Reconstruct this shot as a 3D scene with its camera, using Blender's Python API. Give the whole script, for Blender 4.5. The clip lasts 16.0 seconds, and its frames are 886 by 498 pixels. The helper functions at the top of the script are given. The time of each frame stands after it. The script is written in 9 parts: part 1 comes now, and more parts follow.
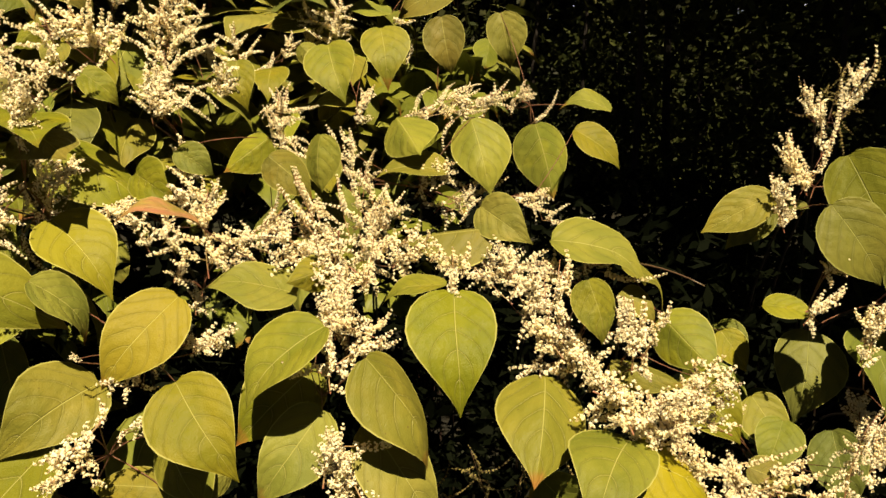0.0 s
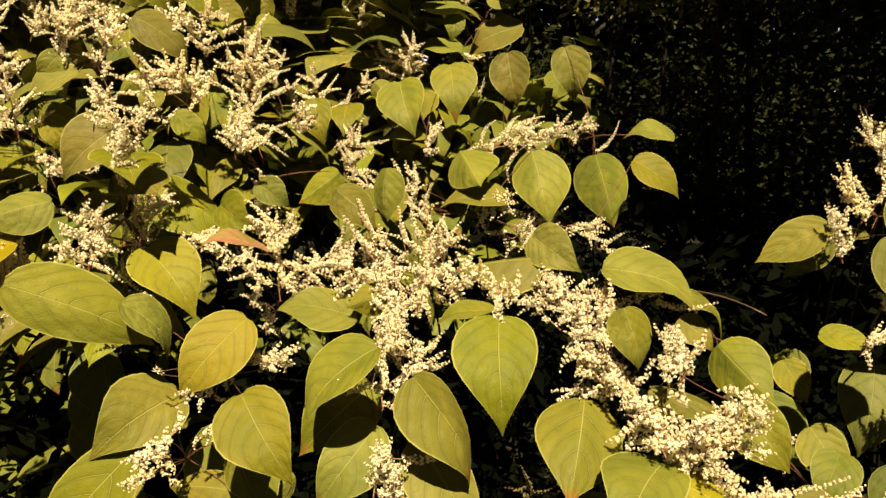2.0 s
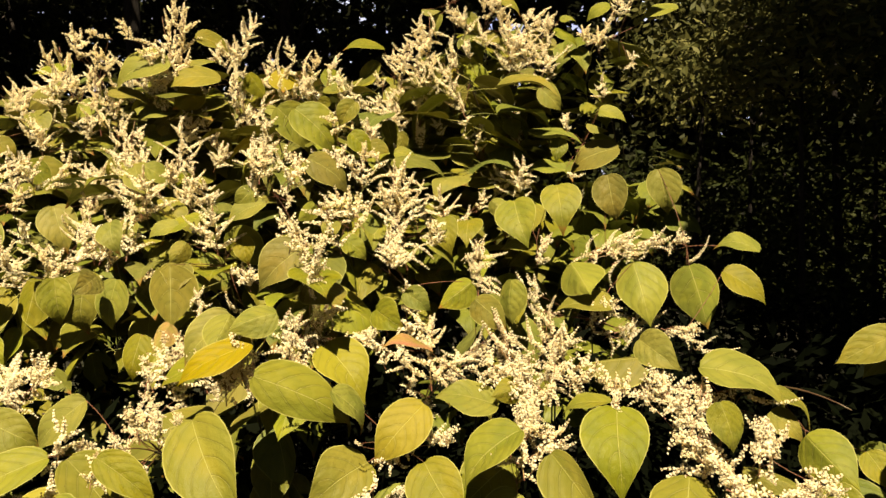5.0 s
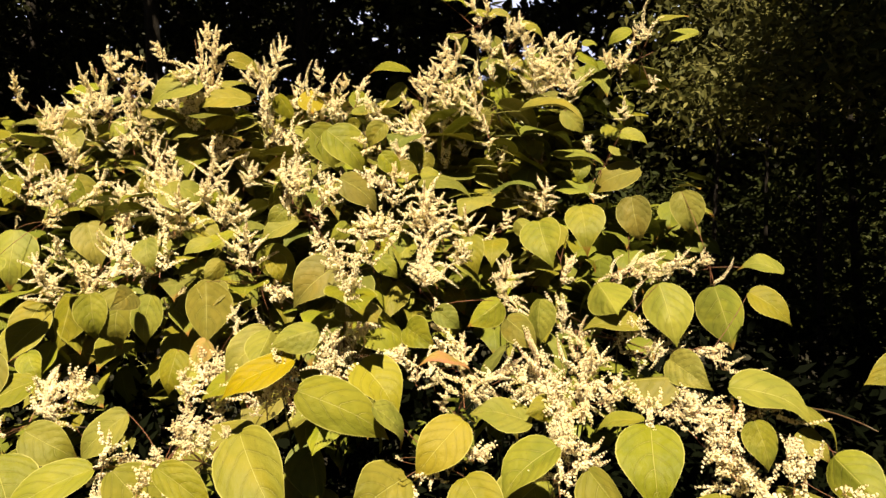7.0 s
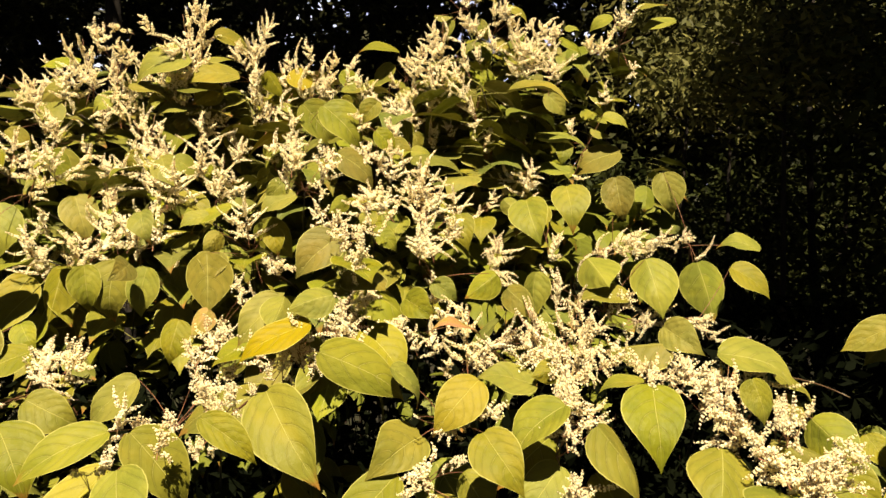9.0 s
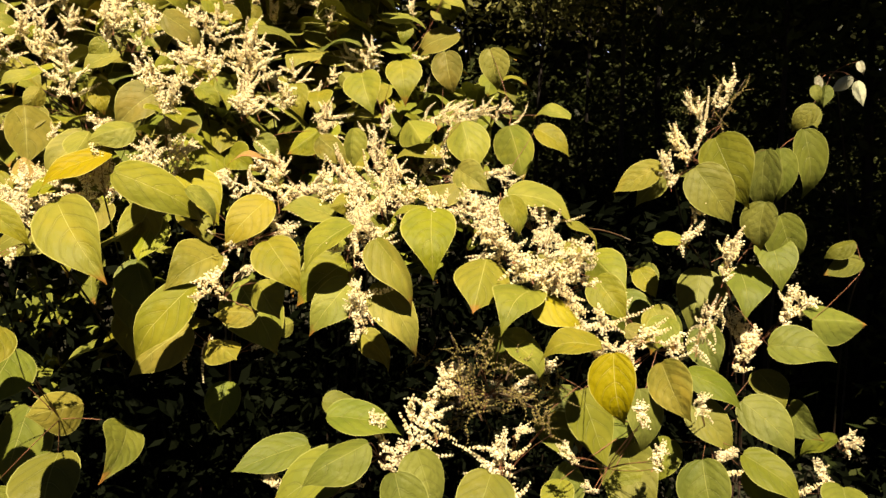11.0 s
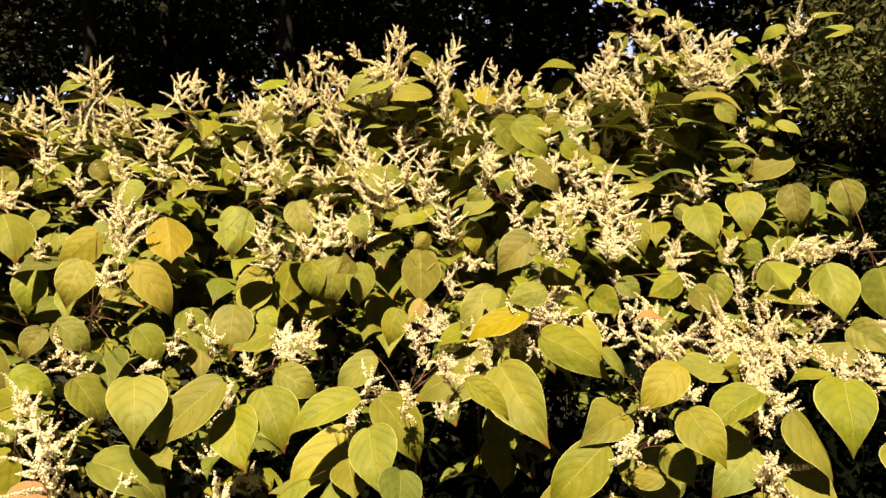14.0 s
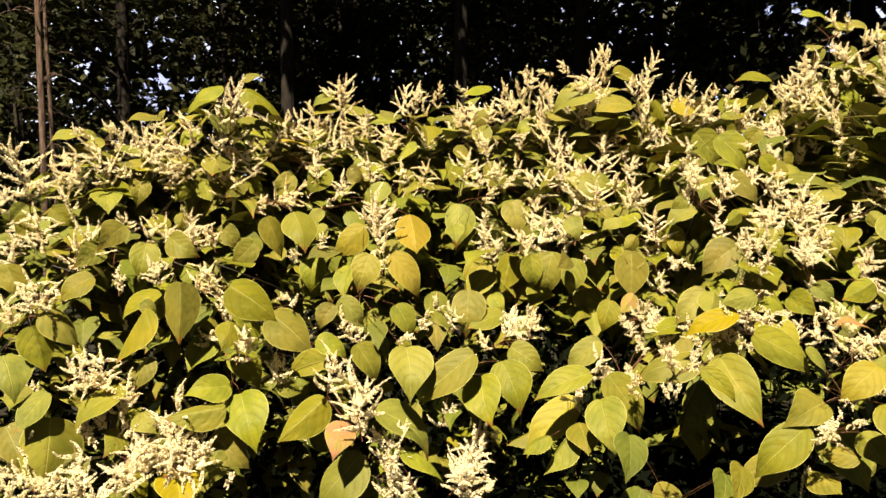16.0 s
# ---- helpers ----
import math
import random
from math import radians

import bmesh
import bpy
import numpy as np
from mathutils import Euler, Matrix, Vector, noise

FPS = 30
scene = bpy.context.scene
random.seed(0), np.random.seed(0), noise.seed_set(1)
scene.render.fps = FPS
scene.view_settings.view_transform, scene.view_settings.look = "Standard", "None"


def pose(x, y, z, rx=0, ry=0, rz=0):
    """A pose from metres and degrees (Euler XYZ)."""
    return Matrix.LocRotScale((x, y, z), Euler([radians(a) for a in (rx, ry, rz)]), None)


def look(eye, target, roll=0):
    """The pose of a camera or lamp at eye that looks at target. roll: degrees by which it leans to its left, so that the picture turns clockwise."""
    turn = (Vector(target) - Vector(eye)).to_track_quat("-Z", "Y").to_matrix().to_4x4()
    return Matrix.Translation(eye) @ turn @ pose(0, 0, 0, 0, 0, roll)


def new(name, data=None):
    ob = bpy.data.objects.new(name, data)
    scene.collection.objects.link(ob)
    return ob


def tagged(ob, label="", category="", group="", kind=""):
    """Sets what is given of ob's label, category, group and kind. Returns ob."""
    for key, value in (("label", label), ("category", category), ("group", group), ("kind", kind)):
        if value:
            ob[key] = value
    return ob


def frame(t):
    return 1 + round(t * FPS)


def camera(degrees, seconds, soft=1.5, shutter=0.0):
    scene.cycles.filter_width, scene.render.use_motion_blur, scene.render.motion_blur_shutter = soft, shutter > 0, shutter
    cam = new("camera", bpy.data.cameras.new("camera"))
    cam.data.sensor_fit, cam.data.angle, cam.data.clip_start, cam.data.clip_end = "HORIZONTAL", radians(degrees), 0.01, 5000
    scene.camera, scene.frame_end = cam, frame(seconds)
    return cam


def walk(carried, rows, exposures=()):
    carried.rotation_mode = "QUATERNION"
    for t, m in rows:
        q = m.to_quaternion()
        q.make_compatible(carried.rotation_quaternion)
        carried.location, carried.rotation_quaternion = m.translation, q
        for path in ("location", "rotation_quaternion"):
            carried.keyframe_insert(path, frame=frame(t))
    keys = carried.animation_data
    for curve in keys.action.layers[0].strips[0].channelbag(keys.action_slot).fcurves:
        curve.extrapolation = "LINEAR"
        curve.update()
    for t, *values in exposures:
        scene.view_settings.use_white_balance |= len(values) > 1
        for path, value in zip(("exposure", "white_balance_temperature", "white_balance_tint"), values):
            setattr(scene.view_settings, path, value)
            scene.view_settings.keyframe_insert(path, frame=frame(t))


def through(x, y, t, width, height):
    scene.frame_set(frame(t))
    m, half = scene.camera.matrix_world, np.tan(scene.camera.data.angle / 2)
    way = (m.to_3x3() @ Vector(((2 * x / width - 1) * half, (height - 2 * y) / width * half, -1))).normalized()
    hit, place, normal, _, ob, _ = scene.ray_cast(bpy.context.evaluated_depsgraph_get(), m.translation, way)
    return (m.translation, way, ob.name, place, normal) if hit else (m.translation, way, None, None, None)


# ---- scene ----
cam = camera(62.27, 16.0)
# seconds, eye, and the camera's turn in degrees
PATH_ROWS = [
    (0, 0.0000, 0.0000, 1.6000, 77.091, 0.962, 8.643),
    (0.5, 0.0091, -0.0108, 1.6060, 77.511, 1.179, 9.672),
    (1, 0.0239, -0.0283, 1.6148, 78.188, 1.366, 10.924),
    (1.5, 0.0404, -0.0460, 1.6182, 78.736, 1.600, 12.589),
    (2, 0.0665, -0.0555, 1.6199, 79.136, 2.006, 15.353),
    (2.5, 0.1003, -0.0679, 1.6132, 78.923, 2.317, 18.783),
    (3, 0.1297, -0.1079, 1.6128, 78.325, 1.735, 21.990),
    (3.5, 0.1119, -0.1621, 1.6395, 78.924, 1.892, 23.096),
    (4, 0.0847, -0.2395, 1.6667, 80.222, 2.394, 21.912),
    (4.5, 0.0707, -0.3015, 1.6883, 83.078, 2.497, 21.232),
    (5, 0.0726, -0.3588, 1.7078, 86.076, 2.694, 21.785),
    (5.2, 0.0746, -0.3749, 1.7139, 87.142, 2.741, 21.984),
    (7.3, 0.0278, -0.4214, 1.7147, 87.602, 2.201, 22.407),
    (7.5, 0.0251, -0.4300, 1.7151, 87.630, 2.169, 22.058),
    (8, 0.0203, -0.4354, 1.7147, 87.624, 2.005, 21.677),
    (8.5, -0.0049, -0.4587, 1.7000, 87.686, 1.775, 20.257),
    (9, -0.0519, -0.4975, 1.6775, 86.700, 1.581, 18.898),
    (9.5, -0.0898, -0.5538, 1.6360, 84.751, 1.901, 18.082),
    (10, -0.0283, -0.5868, 1.5860, 82.589, 1.687, 11.489),
    (10.2, 0.0241, -0.5884, 1.5649, 81.951, 1.546, 11.012),
    (12.3, 0.3452, -0.6108, 1.4394, 80.652, 1.409, 14.831),
    (12.5, 0.3396, -0.6099, 1.4543, 81.297, 1.693, 15.799),
    (13, 0.2683, -0.6324, 1.5204, 83.063, 1.659, 22.756),
    (13.5, 0.0976, -0.6829, 1.6100, 84.064, 1.325, 27.286),
    (14, -0.1174, -0.7692, 1.6824, 87.312, 1.270, 29.057),
    (14.5, -0.3016, -0.8771, 1.7172, 86.742, 1.179, 31.364),
    (15, -0.3982, -0.9793, 1.7451, 86.907, 0.984, 35.455),
    (15.5, -0.3116, -1.0955, 1.7734, 87.223, 0.628, 41.192),
    (16, -0.1010, -1.2418, 1.8014, 85.142, 0.358, 40.120),
]
# seconds, stops, kelvin, tint
EXPOSURES = [(0.0, 1.49, 6350, 10), (3.5, 1.52, 6350, 10), (5.0, 1.68, 6220, 10), (8.0, 1.85, 6180, 10), (12.5, 1.91, 6230, 10), (13.5, 1.93, 6130, 10), (14.5, 1.76, 6110, 10), (16.0, 1.93, 6000, 10)]
walk(cam, [(t, pose(*p)) for t, *p in PATH_ROWS], EXPOSURES)

# ---- light: a clear, low-ish sun behind the camera, and its sky ----
SUN_FROM = Vector((0.20, -0.49, 0.845)).normalized()
world = bpy.data.worlds.new("world")
scene.world = world
world.use_nodes = True
wn = world.node_tree.nodes
sky = wn.new("ShaderNodeTexSky")
sky.sky_type, sky.sun_disc = "NISHITA", False
sky.sun_elevation = math.asin(SUN_FROM.z)
sky.sun_rotation = math.atan2(SUN_FROM.x, SUN_FROM.y)
wn["Background"].inputs["Strength"].default_value = 0.004
world.node_tree.links.new(sky.outputs["Color"], wn["Background"].inputs["Color"])
sun = new("sun", bpy.data.lights.new("sun", "SUN"))
sun.data.energy, sun.data.angle, sun.data.color = 5.0, radians(0.5), (1.0, 0.83, 0.545)
sun.matrix_world = look((0, 0, 0), -SUN_FROM)

# ---- materials ----


class Nodes:
    """Short words for building a node material."""

    def __init__(self, name):
        self.mat = bpy.data.materials.new(name)
        self.mat.use_nodes = True
        self.tree = self.mat.node_tree
        self.bsdf = self.tree.nodes["Principled BSDF"]
        self.out = self.tree.nodes["Material Output"]

    def put(self, socket, value):
        if isinstance(value, bpy.types.NodeSocket):
            self.tree.links.new(value, socket)
        elif value is not None:
            socket.default_value = value

    def math(self, op, a, b=None, c=None, clamp=False):
        n = self.tree.nodes.new("ShaderNodeMath")
        n.operation, n.use_clamp = op, clamp
        for i, v in enumerate((a, b, c)):
            self.put(n.inputs[i], v)
        return n.outputs[0]

    def ramp(self, value, low, high, to_low=0.0, to_high=1.0):
        n = self.tree.nodes.new("ShaderNodeMapRange")
        n.interpolation_type = "SMOOTHSTEP"
        for i, v in enumerate((value, low, high, to_low, to_high)):
            self.put(n.inputs[i], v)
        return n.outputs[0]

    def noise(self, vector, scale, detail=3.0, rough=0.55):
        n = self.tree.nodes.new("ShaderNodeTexNoise")
        self.put(n.inputs["Vector"], vector)
        n.inputs["Scale"].default_value, n.inputs["Detail"].default_value = scale, detail
        n.inputs["Roughness"].default_value = rough
        return n.outputs["Fac"]

    def mix(self, fac, a, b, blend="MIX"):
        n = self.tree.nodes.new("ShaderNodeMix")
        n.data_type, n.blend_type = "RGBA", blend
        self.put(n.inputs[0], fac)
        self.put(n.inputs[6], a if isinstance(a, bpy.types.NodeSocket) else (*a, 1))
        self.put(n.inputs[7], b if isinstance(b, bpy.types.NodeSocket) else (*b, 1))
        return n.outputs[2]

    def coord(self, kind="Object"):
        return self.tree.nodes.new("ShaderNodeTexCoord").outputs[kind]

    def random(self):
        return self.tree.nodes.new("ShaderNodeObjectInfo").outputs["Random"]

    def island(self):
        return self.tree.nodes.new("ShaderNodeNewGeometry").outputs["Random Per Island"]

    def bump(self, height, strength, distance):
        n = self.tree.nodes.new("ShaderNodeBump")
        n.inputs["Strength"].default_value, n.inputs["Distance"].default_value = strength, distance
        self.put(n.inputs["Height"], height)
        self.put(self.bsdf.inputs["Normal"], n.outputs[0])
        return n.outputs[0]

    def finish(self, color, rough=0.5, gloss=0.5, through=0.0, through_color=None):
        self.put(self.bsdf.inputs["Base Color"], color if isinstance(color, bpy.types.NodeSocket) else (*color, 1))
        self.put(self.bsdf.inputs["Roughness"], rough)
        self.put(self.bsdf.inputs["Specular IOR Level"], gloss)
        if through:
            lucent = self.tree.nodes.new("ShaderNodeBsdfTranslucent")
            self.put(lucent.inputs["Color"], through_color if through_color is not None else color)
            m = self.tree.nodes.new("ShaderNodeMixShader")
            m.inputs[0].default_value = through
            self.tree.links.new(self.bsdf.outputs[0], m.inputs[1])
            self.tree.links.new(lucent.outputs[0], m.inputs[2])
            self.tree.links.new(m.outputs[0], self.out.inputs["Surface"])
        return self.mat


def knotweed_leaf_material(name, deep, light, vein, spots, blotch):
    """Leaf blade: pale midrib and side veins, mottling, specks, a hue of its own for each leaf."""
    n = Nodes(name)
    split = n.tree.nodes.new("ShaderNodeSeparateXYZ")
    n.put(split.inputs[0], n.coord("UV"))
    across = n.math("ABSOLUTE", n.math("MULTIPLY_ADD", split.outputs[0], 2.0, -1.0))
    along = split.outputs[1]
    place = n.coord("Object")
    shift = n.tree.nodes.new("ShaderNodeVectorMath")
    shift.operation = "ADD"
    lift = n.tree.nodes.new("ShaderNodeCombineXYZ")
    n.put(lift.inputs[2], n.math("MULTIPLY", n.random(), 40.0))
    n.put(shift.inputs[0], place)
    n.put(shift.inputs[1], lift.outputs[0])
    own = shift.outputs[0]
    wobble = n.math("MULTIPLY_ADD", n.noise(own, 2.5, 1.0), 0.10, -0.05)
    midrib = n.ramp(across, 0.004, 0.022, 1.0, 0.0)
    reach = n.math("MULTIPLY", n.math("POWER", across, 1.5), 0.38)
    ways = n.math("MULTIPLY", n.math("ADD", n.math("SUBTRACT", along, reach), wobble), 5.2)
    ridge = n.math("PINGPONG", ways, 0.5)
    side = n.math("MULTIPLY", n.ramp(ridge, 0.0, 0.03, 1.0, 0.0), n.ramp(across, 0.1, 0.95, 0.80, 0.20))
    veins = n.math("MAXIMUM", midrib, side)
    mottled = n.ramp(n.noise(own, 2.2, 3.0), 0.3, 0.7)
    tone = n.mix(mottled, deep, light)
    tone = n.mix(n.ramp(n.noise(own, 1.7, 2.0), 0.55, 0.75, 0.0, 0.45), tone, blotch)
    grey = n.tree.nodes.new("ShaderNodeHueSaturation")
    n.put(grey.inputs["Hue"], n.math("MULTIPLY_ADD", n.random(), 0.036, 0.475))
    n.put(grey.inputs["Saturation"], n.math("MULTIPLY_ADD", n.math("FRACT", n.math("MULTIPLY", n.random(), 7.3)), 0.14, 0.95))
    n.put(grey.inputs["Value"], n.math("MULTIPLY_ADD", n.math("FRACT", n.math("MULTIPLY", n.random(), 13.7)), 0.28, 0.87))
    n.put(grey.inputs["Color"], tone)
    # darker beside the veins: shading of their grooves put into the colour
    groove_shade = n.tree.nodes.new("ShaderNodeHueSaturation")
    n.put(groove_shade.inputs["Value"], n.ramp(ridge, 0.02, 0.2, 0.88, 1.04))
    n.put(groove_shade.inputs["Color"], grey.outputs[0])
    tone = n.mix(n.math("MULTIPLY", veins, 0.8), groove_shade.outputs[0], vein)
    # pale leaf margin, with the bright edge highlight painted in
    tone = n.mix(n.ramp(across, 0.95, 0.98, 0.0, 0.75), tone, vein)
    speck = n.tree.nodes.new("ShaderNodeTexVoronoi")
    speck.inputs["Scale"].default_value = 9.0
    n.put(speck.inputs["Vector"], own)
    tone = n.mix(n.ramp(speck.outputs["Distance"], 0.05, 0.09, 0.55, 0.0), tone, spots)
    old = n.ramp(n.math("FRACT", n.math("MULTIPLY", n.random(), 5.7)), 0.55, 0.75)
    edge = n.math("ADD", along, n.math("MULTIPLY_ADD", n.noise(own, 9.0, 2.0), 0.24, -0.12))
    tone = n.mix(n.math("MULTIPLY", n.ramp(edge, 0.84, 0.98, 0.0, 0.85), old), tone, (0.20, 0.085, 0.018))
    fine = n.noise(own, 60.0, 3.0)
    height = n.math("ADD", n.math("MULTIPLY", veins, -1.0), n.math("MULTIPLY", fine, 0.5))
    height = n.math("ADD", height, n.math("MULTIPLY", ridge, 0.7))
    height = n.math("ADD", height, n.math("MULTIPLY", n.noise(own, 3.5, 2.0), 3.5))
    n.bump(height, 0.5, 0.0032)
    rough = n.ramp(fine, 0.3, 0.7, 0.40, 0.55)
    return n.finish(tone, rough, 0.09, 0.10)


LEAF = {
    "green": knotweed_leaf_material("leaf_green", (0.103, 0.107, 0.014), (0.141, 0.135, 0.018), (0.272, 0.252, 0.068), (0.068, 0.041, 0.014), (0.160, 0.139, 0.010)),
    # greener leaf, darkened too: some of the shade is put into it
    "shaded_green": knotweed_leaf_material("leaf_shaded_green", (0.073, 0.082, 0.014), (0.097, 0.102, 0.017), (0.190, 0.190, 0.052), (0.054, 0.034, 0.014), (0.099, 0.102, 0.012)),
    "yellow": knotweed_leaf_material("leaf_yellow", (0.160, 0.140, 0.012), (0.180, 0.154, 0.014), (0.306, 0.276, 0.068), (0.100, 0.045, 0.014), (0.155, 0.133, 0.012)),
    # sun glare on a few leaves, put into a pale leaf colour
    "pale": knotweed_leaf_material("leaf_glare", (0.30, 0.30, 0.20), (0.36, 0.35, 0.26), (0.42, 0.40, 0.28), (0.20, 0.16, 0.08), (0.33, 0.31, 0.20)),
    "burnt": knotweed_leaf_material("leaf_burnt", (0.272, 0.150, 0.054), (0.204, 0.177, 0.027), (0.326, 0.245, 0.109), (0.109, 0.034, 0.014), (0.313, 0.136, 0.075)),
}


def petal_material(name, pale, bright, tired):
    n = Nodes(name)
    r = n.island()
    tone = n.mix(r, pale, bright)
    tone = n.mix(n.ramp(n.math("FRACT", n.math("MULTIPLY", r, 17.0)), 0.90, 0.98), tone, (0.34, 0.25, 0.11))
    tone = n.mix(n.math("MULTIPLY", n.ramp(n.random(), 0.5, 1.0), 0.45), tone, tired)
    return n.finish(tone, 0.7, 0.1, 0.45)


def stalk_material(name, a, b):
    n = Nodes(name)
    p = n.coord()
    tone = n.mix(n.ramp(n.noise(p, 14.0), 0.35, 0.65), a, b)
    n.bump(n.noise(p, 160.0), 0.4, 0.002)
    return n.finish(tone, 0.5, 0.4)


PETAL = petal_material("petal", (0.88, 0.78, 0.52), (0.90, 0.84, 0.65), (0.82, 0.70, 0.38))
SPENT_PETAL = petal_material("spent_petal", (0.30, 0.25, 0.08), (0.42, 0.35, 0.13), (0.22, 0.16, 0.05))
STALK = stalk_material("flower_stalk", (0.190, 0.130, 0.045), (0.190, 0.070, 0.040))
DRY_STALK = stalk_material("dry_flower_stalk", (0.075, 0.050, 0.020), (0.060, 0.030, 0.016))
# near-black stems: the thicket's inner shade is put into their colour
SHADED_STEM = stalk_material("shaded_stem", (0.020, 0.008, 0.005), (0.011, 0.011, 0.004))
PETIOLE = stalk_material("red_petiole", (0.200, 0.055, 0.040), (0.110, 0.080, 0.026))


def foliage_material(name, dark, light, gloss, rough=0.45):
    n = Nodes(name)
    r = n.island()
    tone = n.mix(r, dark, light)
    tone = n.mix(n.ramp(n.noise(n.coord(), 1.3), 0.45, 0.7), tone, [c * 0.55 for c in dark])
    return n.finish(tone, rough, gloss, 0.12)


# shrub leaf colours lowered so that part of the shade is in them
THICKET = foliage_material("shade_thicket_leaf", (0.012, 0.016, 0.004), (0.038, 0.042, 0.011), 0.05, 0.6)
# tree leaf colours lowered to stand for the dimness of the woods
BROADLEAF = foliage_material("shade_tree_leaf", (0.009, 0.011, 0.003), (0.031, 0.031, 0.008), 0.12, 0.6)
# brighter leaf for the shrub tops, sunlight put into its colour
SUNLIT_BRUSH = foliage_material("sunlit_brush_leaf", (0.045, 0.048, 0.012), (0.130, 0.118, 0.034), 0.10, 0.6)
# near-black leaf: the deep shade under the thicket is put into its colour
LOW_SHADE_LEAF = foliage_material("low_shade_leaf", (0.002, 0.003, 0.001), (0.004, 0.005, 0.002), 0.02, 0.7)
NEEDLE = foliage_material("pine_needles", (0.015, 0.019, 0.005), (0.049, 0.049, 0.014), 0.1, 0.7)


def bark_material(name, dark, light):
    n = Nodes(name)
    p = n.coord()
    mapping = n.tree.nodes.new("ShaderNodeMapping")
    mapping.inputs["Scale"].default_value = (9.0, 9.0, 1.6)
    n.put(mapping.inputs[0], p)
    plates = n.noise(mapping.outputs[0], 3.0, 6.0, 0.65)
    tone = n.mix(n.ramp(plates, 0.35, 0.65), dark, light)
    n.bump(plates, 0.9, 0.03)
    return n.finish(tone, 0.85, 0.2)


# bark darkened in colour for the shade of the woods
SHADED_BARK = bark_material("shaded_bark", (0.008, 0.006, 0.005), (0.024, 0.018, 0.014))
# lighter pinkish bark for two pines, sunlight put into its colour
SUNLIT_PINE_BARK = bark_material("sunlit_pine_bark", (0.048, 0.029, 0.022), (0.136, 0.088, 0.068))


def soil_material():
    n = Nodes("soil")
    p = n.coord()
    # soil tones near black: shade over the ground is put into them
    tone = n.mix(n.ramp(n.noise(p, 1.4, 5.0), 0.4, 0.62), (0.010, 0.009, 0.006), (0.012, 0.014, 0.005))
    tone = n.mix(n.ramp(n.noise(p, 28.0, 4.0), 0.45, 0.7), tone, (0.022, 0.017, 0.009))
    n.bump(n.noise(p, 18.0, 6.0), 0.8, 0.04)
    return n.finish(tone, 0.9, 0.2)


SOIL = soil_material()

# ---- mesh helpers ----


def mesh_from(name, verts, faces, material, uv=None, smooth=True):
    me = bpy.data.meshes.new(name)
    me.from_pydata([tuple(v) for v in verts], [], faces)
    if uv is not None:
        layer = me.uv_layers.new(name="UVMap")
        order = np.empty(len(me.loops), dtype=np.int32)
        me.loops.foreach_get("vertex_index", order)
        layer.data.foreach_set("uv", np.asarray(uv, dtype=np.float32)[order].ravel())
    me.materials.append(material)
    me.polygons.foreach_set("use_smooth", [smooth] * len(me.polygons))
    return me


class Tubes:
    """Gathers tapering tubes into one mesh."""

    def __init__(self):
        self.verts, self.faces = [], []

    def add(self, points, r0, r1, sides=5):
        start, count = len(self.verts), len(points)
        for i, p in enumerate(points):
            ahead = (points[min(i + 1, count - 1)] - points[max(i - 1, 0)]).normalized()
            a = ahead.orthogonal().normalized()
            b = ahead.cross(a)
            r = r0 + (r1 - r0) * i / (count - 1)
            self.verts += [p + (a * math.cos(k) + b * math.sin(k)) * r for k in (2 * math.pi * j / sides for j in range(sides))]
        for i in range(count - 1):
            for j in range(sides):
                k = (j + 1) % sides
                self.faces.append((start + i * sides + j, start + i * sides + k, start + (i + 1) * sides + k, start + (i + 1) * sides + j))
        self.faces.append(tuple(start + (count - 1) * sides + j for j in range(sides)))

    def mesh(self, name, material):
        return mesh_from(name, self.verts, self.faces, material)


def bent(a, b, sag, steps=5):
    """Points of a curve from a to b that bows by sag."""
    return [a.lerp(b, i / steps) + sag * (4 * i / steps * (1 - i / steps)) for i in range(steps + 1)]


# ---- knotweed: leaves, flower sprays, shoots ----
RNG = random.Random(11)


def half_width(s):
    keys = ((0, 0.10), (0.03, 0.235), (0.09, 0.345), (0.17, 0.422), (0.27, 0.463), (0.38, 0.474), (0.5, 0.444), (0.62, 0.370), (0.73, 0.272), (0.82, 0.174), (0.9, 0.082), (0.95, 0.036), (1, 0.002))
    for (a, p), (b, q) in zip(keys, keys[1:]):
        if s <= b:
            return p + (q - p) * (s - a) / (b - a)
    return 0.002


